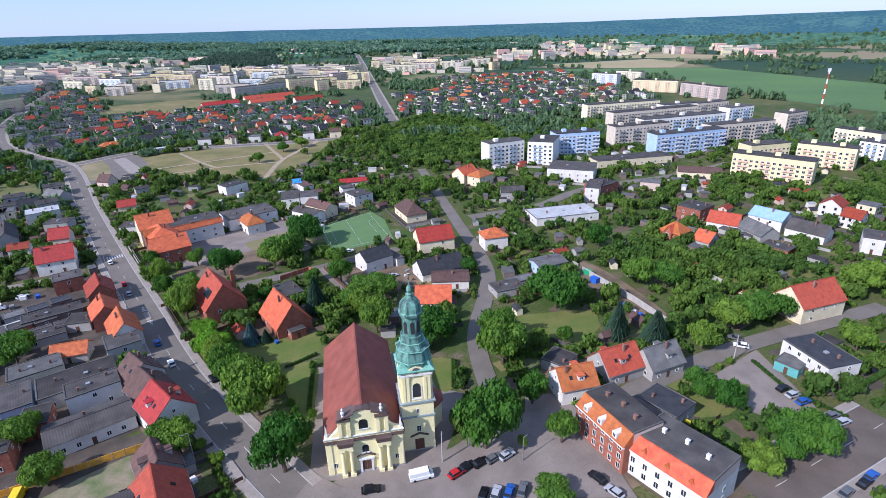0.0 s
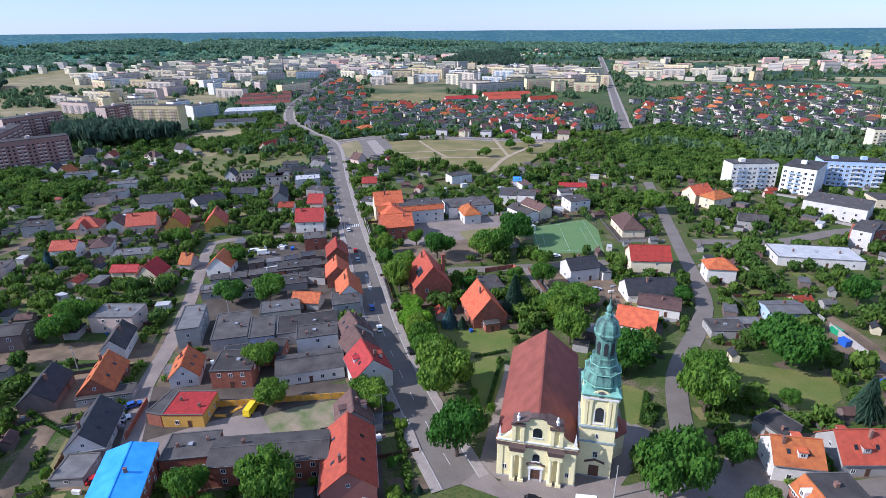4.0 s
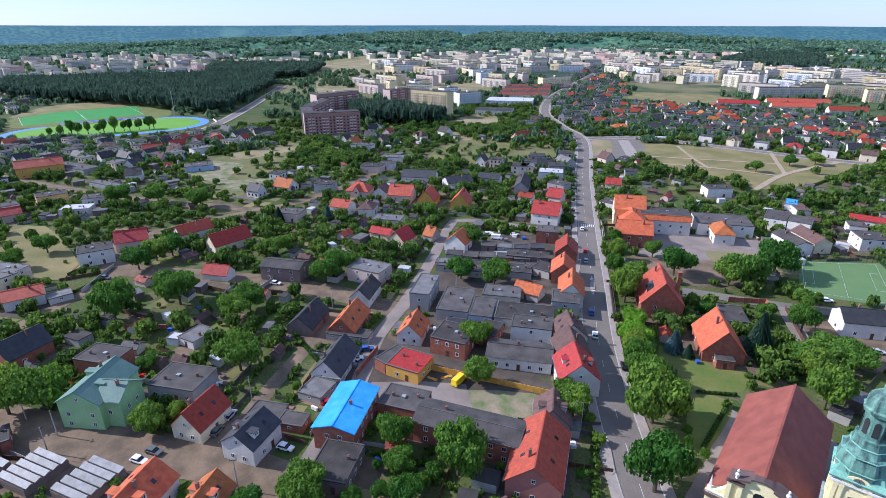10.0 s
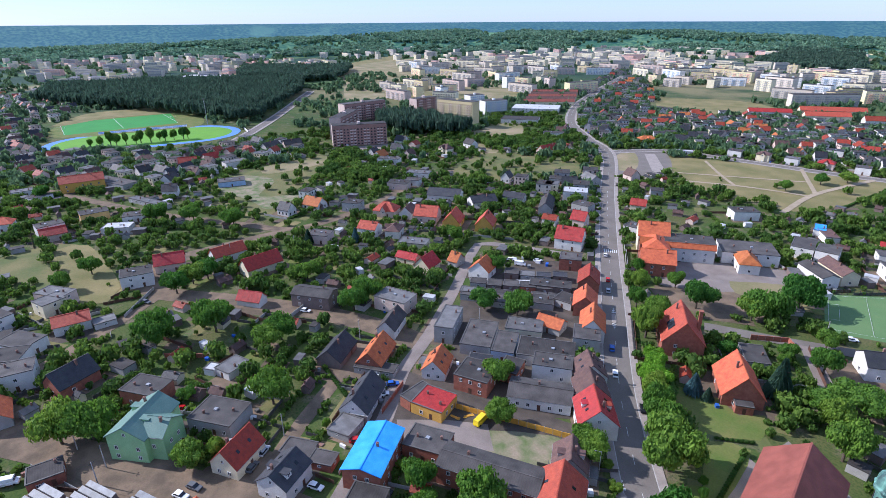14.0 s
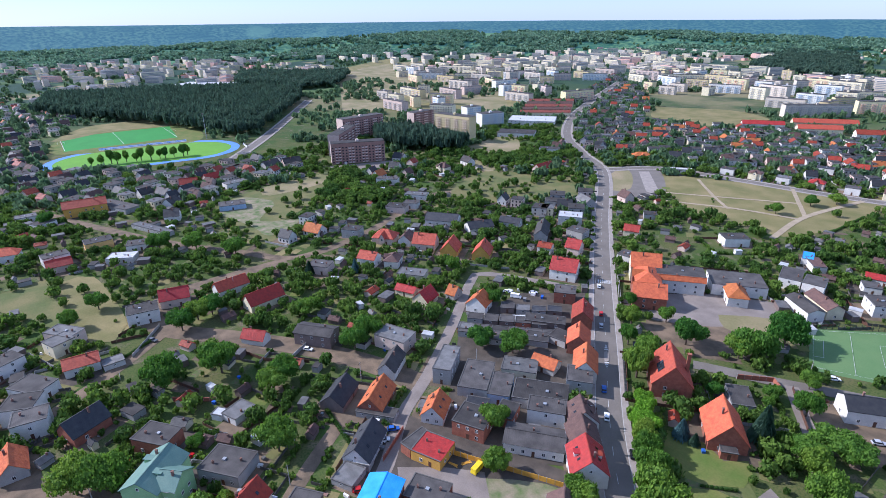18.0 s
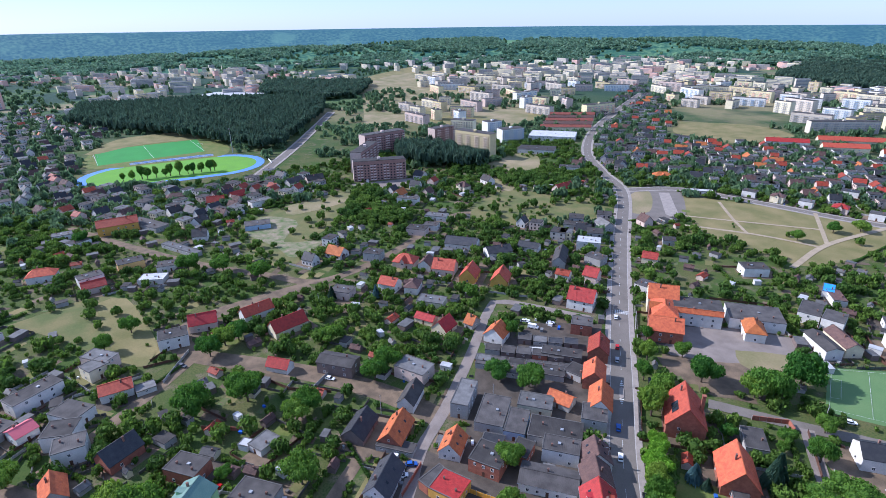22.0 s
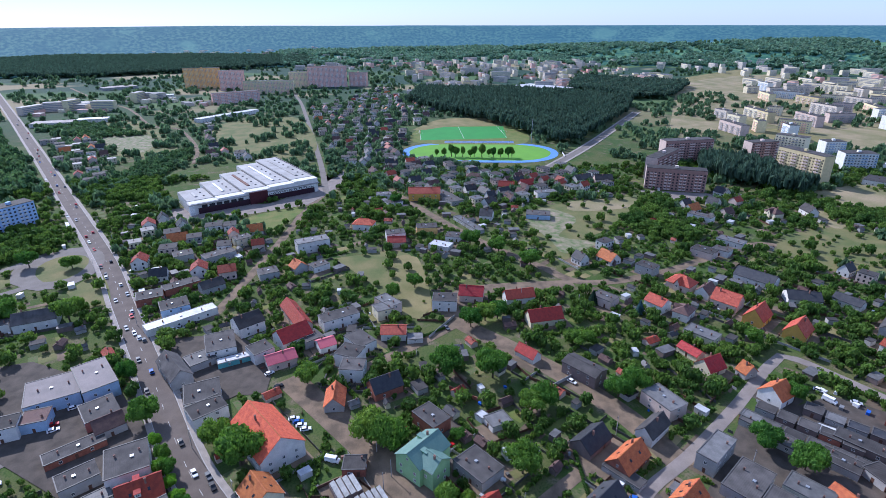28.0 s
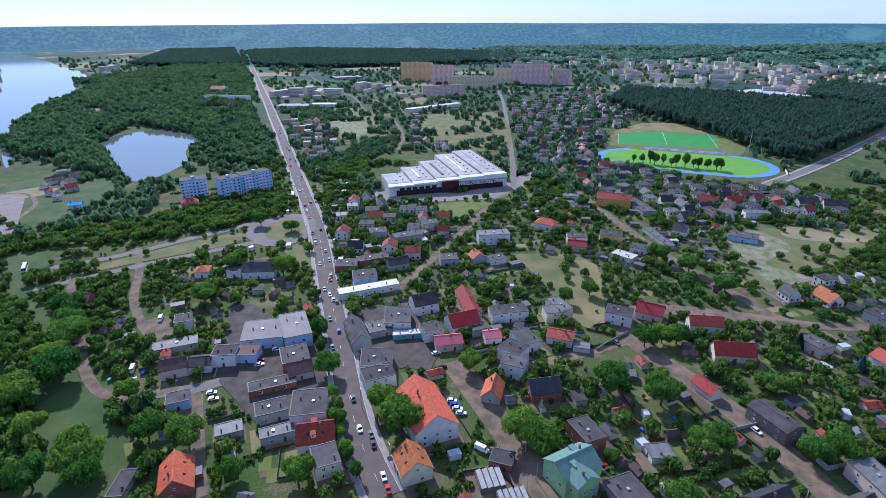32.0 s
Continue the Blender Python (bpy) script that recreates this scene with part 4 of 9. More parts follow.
    part("tower_upper", boxes((cx - 3.45, cy - 3.45, 14.303, cx + 3.45, cy + 3.45, 22.4)), STUCCO, tower)
    for z, o, m in ((9.9, 0.3, LEAD), (14.0, 0.45, LEAD), (0.0, 0.12, WALL["g"])):
        s = hw + o
        part("string_course", boxes((cx - s, cy - s, z, cx + s, cy - hw - 0.003, z + 0.4), (cx - s, cy + hw + 0.003, z, cx + s, cy + s, z + 0.4),
                                    (cx - s, cy - hw, z, cx - hw - 0.003, cy + hw, z + 0.4), (cx + hw + 0.003, cy - hw, z, cx + s, cy + hw, z + 0.4)), m, tower)
    for k in range(4):
        spin = Matrix.Translation((cx, cy, 0)) @ pose(0, 0, 0, 0, 0, 90 * k)

        def turned(name, bm, m, lab=""):
            o = part(name, bm, m, tower, lab)
            o.matrix_basis = spin
            return o
        for px in (-2.9, -2.0, 2.0, 2.9):
            turned("pilaster", boxes((px - 0.33, -3.75, 14.45, px + 0.33, -3.453, 20.7), (px - 0.42, -3.85, 20.702, px + 0.42, -3.453, 21.4)), STUCCO)
        turned("cornice", boxes((-3.7, -3.95, 21.45, 3.7, -3.453, 21.9)), TRIM)
        bm = bmesh.new()
        prism(bm, [(-0.95, 15.4), (0.95, 15.4), (0.95, 18.2), (0.67, 18.9), (0, 19.2), (-0.67, 18.9), (-0.95, 18.2)], -3.53, -3.455)
        turned("bell_opening", bm, DARK, "dark arched bell opening")
        bm = boxes((-1.2, -3.6, 15.0, -0.953, -3.456, 18.3), (0.953, -3.6, 15.0, 1.2, -3.456, 18.3), (-1.3, -3.7, 14.7, 1.3, -3.456, 14.998))
        turned("opening_frame", bm, TRIM)
        bm = bmesh.new()
        prism(bm, [(-2.2, 22.0), (2.2, 22.0), (1.9, 23.0), (1.1, 23.75), (0, 24.05), (-1.1, 23.75), (-1.9, 23.0)], -3.9, -3.2)
        turned("clock_gable", bm, STUCCO)
        bm = bmesh.new()
        lathe(bm, ((0.85, -0.06), (0.85, 0.06)), 20)
        bmesh.ops.rotate(bm, verts=bm.verts, matrix=Matrix.Rotation(radians(90), 3, "X"))
        bmesh.ops.translate(bm, verts=bm.verts, vec=(0, -3.97, 22.9))
        clock = turned("clock_face", bm, ROOF["G"], "grey clock face with two pointers")
        part("clock_pointer", boxes((-0.05, -4.07, 22.9, 0.05, -4.04, 23.5), (-0.05, -4.11, 22.85, 0.45, -4.075, 22.95)), DARK, clock)
    put_window(tower, cx, cy - hw, 5.6, 0, 1.1, 1.7)
    put_window(tower, cx, cy - hw, 10.9, 0, 0.7, 1.4)
    part("tower_door", boxes((cx - 1.1, cy - hw - 0.1, 0, cx + 1.1, cy - hw - 0.003, 3.4)), WOOD_D, tower, "dark wooden door")
    bm = bmesh.new()
    prism(bm, [(cx - 2.2, 4.3), (cx, 5.1), (cx + 2.2, 4.3), (cx + 2.2, 4.55), (cx, 5.4), (cx - 2.2, 4.55)], cy - hw - 0.45, cy - hw - 0.004)
    part("hood_mould", bm, SLATE, tower)
    t8 = math.pi / 8
    bm = bmesh.new()
    lathe(bm, ((5.8, 22.45), (5.95, 22.8), (5.5, 23.15), (4.9, 23.7), (4.5, 24.6)), 4, math.pi / 4, cx=cx, cy=cy)
    helm = part("helm_skirt", bm, COPPER_L, tower, "pale green copper skirt of the helm")
    bm = bmesh.new()
    lathe(bm, ((4.1, 23.6), (4.25, 24.4), (4.2, 25.2), (3.95, 26.4), (3.7, 27.2), (3.95, 27.35), (3.95, 27.6), (3.45, 27.8), (3.0, 28.8), (2.72, 29.9), (2.66, 30.2)), 8, t8, cx=cx, cy=cy)
    bulb = part("helm_bulb", bm, COPPER, tower, "green copper bulb of the helm")
    for z, r in ((24.55, 4.3), (27.34, 4.0), (28.9, 3.05)):
        bm = bmesh.new()
        lathe(bm, ((r, z), (r + 0.1, z + 0.06), (r + 0.1, z + 0.16), (r, z + 0.22)), 8, t8, cx=cx, cy=cy)
        part("copper_moulding", bm, COPPER_L, bulb, "pale green copper moulding")
    for k in range(8):
        o = part("copper_seam", boxes((3.86, -0.05, 24.7, 3.98, 0.05, 25.6), (3.62, -0.05, 25.6, 3.82, 0.05, 27.2)), COPPER_L, bulb)
        o.matrix_basis = Matrix.Translation((cx, cy, 0)) @ pose(0, 0, 0, 0, 0, 22.5 + 45 * k)
    bm = bmesh.new()
    lathe(bm, ((2.75, 30.2), (2.75, 30.6), (2.25, 30.7), (2.2, 35.4), (2.7, 35.6), (2.8, 36.0)), 8, t8, cx=cx, cy=cy)
    lantern = part("lantern", bm, COPPER, tower, "dark green copper lantern")
    for k in range(8):
        bm = bmesh.new()
        prism(bm, [(-0.45, 31.4), (0.45, 31.4), (0.45, 33.9), (0.3, 34.3), (0, 34.45), (-0.3, 34.3), (-0.45, 33.9)], -2.14, -2.03)
        o = part("lantern_opening", bm, DARK, lantern)
        o.matrix_basis = Matrix.Translation((cx, cy, 0)) @ pose(0, 0, 0, 0, 0, 45 * k)
    bm = bmesh.new()
    lathe(bm, ((2.85, 36.0), (2.9, 36.3), (2.6, 36.6), (2.55, 37.6), (2.3, 38.5), (1.7, 39.2), (1.0, 39.8), (0.75, 40.3), (0.95, 40.5), (0.5, 40.9), (0.7, 41.5), (0.62, 42.1), (0.22, 42.7), (0.1, 44.0)), 8, t8, cx=cx, cy=cy)
    part("spire", bm, COPPER, tower, "weathered green copper cap and spire")
    bm = boxes((cx - 0.05, cy - 0.05, 44.0, cx + 0.05, cy + 0.05, 46.0), (cx - 0.5, cy - 0.04, 45.1, cx + 0.5, cy + 0.04, 45.2))
    lathe(bm, ((0.05, 43.9), (0.3, 44.1), (0.05, 44.4)), 8, cx=cx, cy=cy)
    part("cross", bm, DARK, tower)


church()
road("main_street", 9, [(-34, 89), (-57, 112), (-81, 139), (-111, 178), (-151, 230), (-209, 308), (-287, 415), (-344, 459), (-416, 522), (-498, 636), (-591, 812), (-704, 1042)])
road("field_road", 8, [(-290, 424), (-259, 464), (-197, 478), (-138, 487), (-86, 500), (-46, 518)])
road("lane_gardens", 5, [(-92, 37), (-103, 52), (-116, 70), (-132, 87), (-145, 108), (-169, 141), (-197, 177), (-198, 190), (-157, 213)])
dirt("lane_brick", 5, [(-118, 34), (-130, 49), (-143, 68), (-156, 86)])
dirt("dirt_track", 11, [(-140, 104), (-167, 95), (-194, 80), (-221, 60), (-251, 36), (-274, 35), (-286, 56), (-287, 111)])
dirt("dirt_lane", 6, [(-248, 35), (-229, 11), (-213, -13), (-204, -28)])
dirt("meadow_track", 7, [(-500, 1), (-417, 38), (-358, 68), (-315, 97), (-288, 119), (-296, 171), (-332, 252), (-327, 278)])
dirt("market_street", 12, [(-209, -46), (-178, -22), (-154, -4), (-144, 1), (-124, 16), (-106, 30), (-89, 38)])
road("high_street", 11, [(-127, -49), (-145, -64), (-167, -79), (-224, -112), (-286, -149), (-360, -193), (-493, -283), (-756, -462), (-1375, -888), (-3777, -2550)])
dirt("back_lane", 6, [(-266, -98), (-287, -93), (-388, -77), (-448, -70), (-495, -57)])
road("bypass", 6.9, [(-180, -395), (-228, -346), (-272, -299), (-310, -273), (-340, -252), (-366, -238)])
road("bypass_ramp", 6.4, [(-165, -362), (-207, -319), (-264, -271), (-300, -238), (-316, -222), (-330, -212)])
dirt("yard_lane", 6, [(-111, -110), (-142, -135), (-161, -151)])
road("yard_street", 6.9, [(-152, -170), (-161, -151), (-177, -134), (-189, -124), (-202, -101)])
dirt("farm_lane", 5, [(-288, -296), (-257, -266), (-224, -240), (-199, -211), (-191, -197)])
road("rail_street", 6, [(-495, -57), (-647, -81), (-1076, -159), (-1253, -200)])
road("church_street", 6, [(13, 117), (10, 151), (16, 183), (18, 209), (9, 258), (0, 307), (-13, 376)])
road("cross_street", 6.9, [(15, 270), (53, 285), (89, 315), (154, 339), (199, 364)])
road("east_lane", 6.4, [(29, 106), (53, 123), (87, 140), (111, 149), (152, 163)])
road("south_road", 13, [(65, 85), (110, 107)])
road("school_street", 6, [(-82, 196), (-55, 210), (-20, 230)])
road("court_lane", 5, [(-51, 211), (-39, 192), (-28, 177)])
road("boulevard", 9, [(-48, 586), (-90, 849), (-175, 1392), (-279, 2043)])
road("forest_road", 9, [(-913, 427), (-680, 265), (-556, 170)])
dirt("grass_path", 2.5, [(-218, 455), (-188, 421), (-165, 398)])
dirt("grass_path", 2.5, [(-219, 398), (-183, 420), (-136, 449)])
dirt("grass_path", 3, [(-209, 378), (-161, 402), (-122, 412)])
dirt("grass_path", 4, [(-120, 362), (-122, 420), (-108, 490)])
dirt("grass_path", 3, [(-155, 485), (-122, 420)])
area("dry_meadow", DRY, [(-249, 447), (-186, 474), (-96, 489), (-110, 380), (-143, 372), (-194, 381)])
area("school_yard", PAV, [(-122, 244), (-107, 261), (-83, 276), (-70, 252), (-93, 215), (-117, 216)])
area("ball_court", COURT, [(-63, 262), (-39, 286), (-30, 271), (-23, 242), (-51, 228)])
area("school_ground", DIRT, [(-117, 211), (-108, 218), (-92, 230), (-76, 249), (-74, 232), (-76, 212), (-82, 203), (-100, 200)])
area("school_verge", TAN, [(-95, 243), (-78, 258), (-72, 246), (-74, 234), (-88, 234)])
area("villa_yard", DIRT, [(-42, 200), (-38, 214), (-30, 204), (-16, 213), (-12, 197), (-20, 186), (-33, 193)])
area("parking", ASPHALT, [(-284, 420), (-276, 450), (-255, 456), (-217, 402), (-218, 380), (-240, 361)])
area("loop_island", TAN, [(-277, 410), (-283, 442), (-262, 424), (-240, 388), (-246, 374)])
area("parking_bays", FOOTWAY, [(-266, 440), (-260, 447), (-223, 402), (-222, 390), (-228, 392)])
area("market_square", PAV, [(-34, 89), (-25, 94), (-10, 97), (1, 103), (8, 109), (25, 117), (28, 100), (37, 86)])
area("church_yard", PAV, [(-32, 94), (-35, 115), (-40, 139), (-37, 138), (-35, 154), (-5, 139), (1, 125), (6, 123), (-1, 101), (-12, 93)])
area("paved_yards", YARD, [(-109, 86), (-80, 113), (-149, 213), (-172, 186), (-160, 137)])
area("side_yards", YARD, [(-120, 61), (-133, 88), (-94, 105), (-78, 112), (-73, 106), (-88, 88), (-108, 63)])
area("bare_site", SAND, [(-99, 82), (-86, 97), (-73, 106), (-72, 93), (-86, 81)])
area("car_park", PAV, [(67, 122), (95, 140), (96, 107), (89, 103)])
area("builder_yard", PAV, [(-113, 72), (-103, 84), (-94, 92), (-85, 86), (-92, 78), (-104, 67)])
area("rectory_lawn", GRASS, [(-68, 153), (-58, 136), (-40, 148), (-44, 160), (-49, 154), (-57, 157)])
area("church_lawn", GRASS, [(-50, 136), (-40, 142), (-36, 118), (-40, 116)])
area("chapel_lawn", GRASS, [(-6, 141), (2, 140), (2, 126), (-3, 126)])
area("garden_lawn", GRASS, [(22, 165), (53, 167), (45, 147), (27, 153)])
area("back_lawn", GRASS, [(60, 128), (84, 123), (72, 111), (59, 113)])
area("play_lawn", GRASS, [(106, 191), (126, 195), (122, 182), (102, 178)])
area("scrap_yard", DIRT, [(59, 212), (68, 195), (77, 162), (70, 158), (55, 189)])
area("east_parking", PAV, [(79, 84), (102, 97), (92, 84)])
area("grass_field", OLIVE, [(-360, 341), (-289, 378), (-256, 336), (-300, 267), (-342, 284)])
area("meadow", OLIVE, [(-422, 114), (-440, 154), (-426, 209), (-381, 176), (-351, 134), (-322, 117), (-365, 105)])
area("stadium_lawn", GRASS, [(-825, 49), (-821, 185), (-686, 174), (-714, 37)])
area("pitch_field", TURF, [(-820, 51), (-812, 174), (-724, 162), (-725, 44)])
area("river", WATER, [(-2283, -2959), (-2222, -2718), (-1700, -1943), (-1288, -1335), (-927, -1065), (-790, -973), (-648, -835), (-551, -756)])
area("pond", WATER, [(-563, -609), (-635, -633), (-707, -572), (-645, -515), (-562, -472), (-507, -430), (-432, -429), (-497, -532)])
area("mall_lot", PAV, [(-464, -185), (-470, -104), (-519, -66), (-575, -46), (-590, -60), (-560, -38), (-505, -50), (-462, -70), (-440, -119), (-424, -178)])
area("mall_lawn", GRASS, [(-408, -118), (-432, -117), (-457, -73), (-419, -80), (-400, -92)])
area("sandy_lot", TAN, [(-449, 385), (-441, 418), (-373, 365), (-356, 338), (-405, 350)])
area("block_yard", PAV, [(-470, 236), (-452, 292), (-436, 296), (-424, 240), (-446, 226)])
area("orchard", OLIVE, [(-342, -37), (-348, 10), (-296, 21), (-265, 3), (-303, -13)])
area("estate_lawn", DRY, [(-463, 785), (-373, 835), (-299, 792), (-317, 702), (-408, 698)])
area("far_field", SANDF, [(242, 1298), (512, 1365), (535, 1215), (466, 1118), (318, 1151)])
area("far_meadow", GRASSF, [(149, 1176), (385, 1019), (405, 633), (443, 540), (608, 755), (522, 1094)])
area("plain_field", SANDF, [(335, 1483), (618, 1531), (757, 1344), (629, 1325)])
area("open_ground", DRY, [(-1410, 734), (-1669, 1107), (-1207, 805), (-1125, 573)])
area("building_site", DRY, [(-739, 510), (-722, 749), (-608, 616), (-663, 498)])
PINE.append([(-1053, 37), (-1264, 76), (-1221, 191), (-1216, 271), (-1137, 378), (-1025, 467), (-881, 395), (-674, 242), (-680, 214), (-782, 180), (-874, 144), (-942, 98)])
WOOD.append([(-43, 551), (-9, 616), (52, 533), (41, 443), (30, 395), (-7, 375), (-41, 445)])
WOOD.append([(-529, -728), (-763, -947), (-1169, -1206), (-1021, -835), (-972, -652), (-609, -383), (-509, -316), (-515, -398), (-651, -524), (-707, -680), (-572, -619), (-430, -440), (-455, -560)])
WOOD.append([(-492, -286), (-489, -209), (-581, -233), (-721, -221), (-671, -269), (-542, -285)])
WOOD.append([(-281, -413), (-322, -349), (-420, -257), (-371, -229), (-312, -289), (-256, -382)])
WOOD.append([(77, 229), (116, 248), (124, 218), (175, 220), (122, 185), (103, 191), (69, 194)])
WOOD.append([(-459, 233), (-433, 262), (-339, 224), (-355, 187), (-391, 187)])
PINE.append([(-557, 339), (-549, 392), (-450, 390), (-426, 362), (-505, 314)])
WOOD.append([(-462, 359), (-402, 388), (-354, 439), (-309, 370), (-374, 354)])
WOOD.append([(92, 203), (128, 184), (113, 152), (99, 149), (95, 160), (83, 169)])
area("slope_meadow", LONG, [(-205, -300), (-205, -262), (-160, -214), (-143, -178), (-108, -140), (-85, -170), (-130, -260)])
area("hedge_meadow", LONG, [(-205, -300), (-130, -262), (-160, -400), (-262, -385), (-250, -330)])
area("fallow_gardens", LONG, [(-450, -540), (-372, -540), (-318, -465), (-300, -410), (-352, -405), (-420, -440)])
area("bare_plot", TAN, [(-372, -520), (-398, -500), (-378, -478), (-352, -498)])
dirt("garden_track", 4, [(-360, -530), (-372, -500), (-352, -462), (-318, -440), (-284, -424)])
WOOD.append([(-232, -330), (-258, -300), (-236, -262), (-196, -228), (-186, -228), (-198, -262), (-212, -300)])
WOOD.append([(-214, -318), (-232, -345), (-268, -392), (-180, -400), (-136, -290), (-150, -262), (-190, -272)])
WOOD.append([(-134, -246), (-126, -216), (-108, -186), (-92, -184), (-116, -262)])
WOOD.append([(-203, -314), (-184, -262), (-168, -238), (-150, -232), (-150, -262), (-170, -312)])
WOOD.append([(-146, -226), (-124, -196), (-112, -176), (-96, -172), (-92, -180), (-118, -240), (-134, -240)])
WOOD.append([(-330, -500), (-300, -420), (-280, -440), (-300, -500)])
WOOD.append([(-140, -178), (-150, -166), (-142, -155), (-132, -160)])
WOOD.append([(-440, -500), (-425, -470), (-402, -490), (-415, -525)])
dirt("meadow_lane", 5, [(-240, -300), (-215, -276), (-182, -235), (-159, -207), (-148, -186), (-150, -172), (-160, -158)])
HOMES.append([(-60, 807), (116, 908), (192, 712), (163, 600), (55, 566), (-48, 624)])
HOMES.append([(-345, 484), (-366, 739), (-245, 756), (-136, 705), (-94, 534), (-202, 511), (-272, 495)])
HOMES.append([(-1013, -136), (-1354, -4), (-972, 81), (-619, 28), (-542, 38), (-583, -55)])
HOMES.append([(-739, -7), (-544, 113), (-561, 184), (-484, 235), (-469, 181), (-438, 58), (-537, -15)])
HOMES.append([(-364, -176), (-420, -118), (-391, -68), (-298, -98), (-298, -137)])
HOMES.append([(-465, 2), (-527, 117), (-527, 186), (-459, 159), (-435, 60)])
HOMES.append([(-758, -453), (-818, -425), (-629, -298), (-519, -274)])
HOMES.append([(-652, -213), (-622, -144), (-710, -176), (-887, -276)])
HOMES.append([(-305, 367), (-262, 362), (-202, 278), (-184, 225), (-200, 226)])
HOMES.append([(206, 284), (223, 254), (195, 219), (178, 250)])
ESTATE.append([(-838, 506), (-896, 720), (-792, 933), (-547, 647), (-664, 669), (-677, 468)])
ESTATE.append([(-1323, 899), (-1172, 1995), (-859, 1481), (-746, 1028), (-1010, 690)])
ESTATE.append([(-1998, 799), (-1986, 3330), (-1172, 1995), (-1357, 1018), (-1648, 898)])
ESTATE.append([(-645, 826), (-933, 1519), (-171, 1305), (-120, 895), (-310, 873), (-435, 1030), (-569, 839)])
ESTATE.append([(-193, 1609), (169, 1332), (138, 1181), (-129, 1147)])
ESTATE.append([(-1992, 38), (-2418, 752), (-1544, 479), (-1493, 247), (-1570, 96)])
ESTATE.append([(-1714, 22), (-1989, 439), (-1412, 309), (-1424, 74)])
ESTATE.append([(-3054, -1419), (-3967, -196), (-2494, 0), (-2424, -470)])
area("forecourt", PAV, [(22, 124), (33, 120), (40, 86), (22, 87), (18, 103)])
area("street_corner", PAV, [(-34, 89), (-31, 96), (-25, 92), (-5, 88)])
HOMES.append([(-620, 793), (-811, 1195), (-491, 820), (-345, 573), (-357, 518), (-416, 541)])
HOMES.append([(-393, 665), (-255, 666), (-99, 728), (-66, 555), (-96, 530), (-161, 526), (-243, 526), (-339, 572)])
HOMES.append([(7, 1041), (243, 1072), (238, 870), (186, 686), (106, 831), (-11, 794)])
HOMES.append([(234, 871), (257, 755), (272, 692), (183, 676)])
HOMES.append([(-434, -197), (-426, -161), (-427, -125), (-370, -178)])
HOMES.append([(-387, 390), (-396, 589), (-306, 574), (-306, 482), (-365, 439)])
HOMES.append([(-378, 125), (-335, 158), (-296, 130), (-329, 106)])
area("sand_pit", SAND, [(-398, 108), (-429, 130), (-412, 148), (-393, 148), (-364, 125), (-349, 149), (-332, 120), (-358, 117)])
area("dry_verge", TAN, [(-444, 156), (-450, 218), (-423, 207), (-418, 154)])
area("meadow_plot", DRY, [(-340, 3), (-337, 19), (-267, 23), (-260, 7)])
area("farm_yard", DIRT, [(-204, -215), (-212, -206), (-193, -189), (-188, -198)])
area("roundabout", ASPHALT, [(-326, -234), (-350, -244), (-374, -238), (-382, -218), (-372, -200), (-346, -188), (-322, -192), (-313, -210)])
area("roundabout_island", OLIVE, [(-336, -224), (-350, -230), (-364, -226), (-368, -214), (-360, -203), (-344, -198), (-329, -201), (-325, -213)])
area("road_median", OLIVE, [(-309, -192), (-334, -184), (-294, -160), (-287, -170)])
area("bypass_median", OLIVE, [(-232, -322), (-262, -297), (-305, -268), (-331, -244), (-326, -233), (-306, -238), (-270, -274), (-230, -310)])
area("park_walk", PAV, [(-365, -519), (-364, -488), (-300, -420), (-283, -407), (-280, -425), (-330, -480)])
area("estate_ground", TAN, [(-722, 388), (-1278, 703), (-1480, 954), (-1458, 1114), (-1055, 756), (-809, 531), (-626, 374)])
PINE.append([(-1220, 407), (-1446, 500), (-1270, 711), (-1062, 566), (-1057, 487)])
PINE.append([(-650, 1516), (-793, 2112), (-591, 2101), (-377, 1384), (-467, 1390)])
PINE.append([(-1749, -1165), (-1732, -867), (-1830, -667), (-2100, -254), (-2420, -330), (-2560, -780), (-2600, -1330), (-2400, -1620)])
WOOD.append([(-464, -43), (-491, 18), (-426, 20), (-404, -21)])
area("pitch_border", DRY, [(-802, 38), (-875, 77), (-894, 115), (-875, 194), (-817, 190), (-824, 105), (-797, 53)])
HOMES.append([(-479, 281), (-449, 315), (-375, 275), (-394, 235)])
HOMES.append([(-307, 291), (-255, 324), (-226, 288), (-265, 263)])
PINE.append([(-1681, -1594), (-2549, -2148), (-2696, -1860), (-1751, -1193)])
WOOD.append([(-1146, -1324), (-1717, -1386), (-1753, -1183), (-1306, -861), (-975, -635), (-1038, -848), (-1192, -1228)])
WOOD.append([(-913, -566), (-931, -483), (-809, -342), (-793, -413)])
area("estate_ground", TAN, [(-994, 533), (-1424, 846), (-1459, 1110), (-1231, 1184), (-612, 615), (-651, 581), (-753, 576), (-892, 541)])
area("slope_ground", TAN, [(-454, 397), (-455, 471), (-375, 397), (-385, 368)])
area("works_yard", YARD, [(-232, -182), (-235, -169), (-208, -118), (-181, -96), (-145, -71), (-149, -113), (-168, -143)])
area("works_field", OLIVE, [(-882, -495), (-943, -412), (-785, -296), (-663, -256), (-681, -324), (-838, -433)])
area("stripped_ground", SAND, [(-838, -408), (-800, -330), (-725, -300), (-690, -312), (-770, -380)])
area("rail_meadow", OLIVE, [(-680, -206), (-877, -260), (-948, -173), (-875, -125), (-679, -88), (-645, -131)])
dirt("rail_bed", 5, [(-1459, -768), (-1199, -580), (-1077, -474), (-894, -366), (-850, -309), (-719, -243), (-629, -218)])
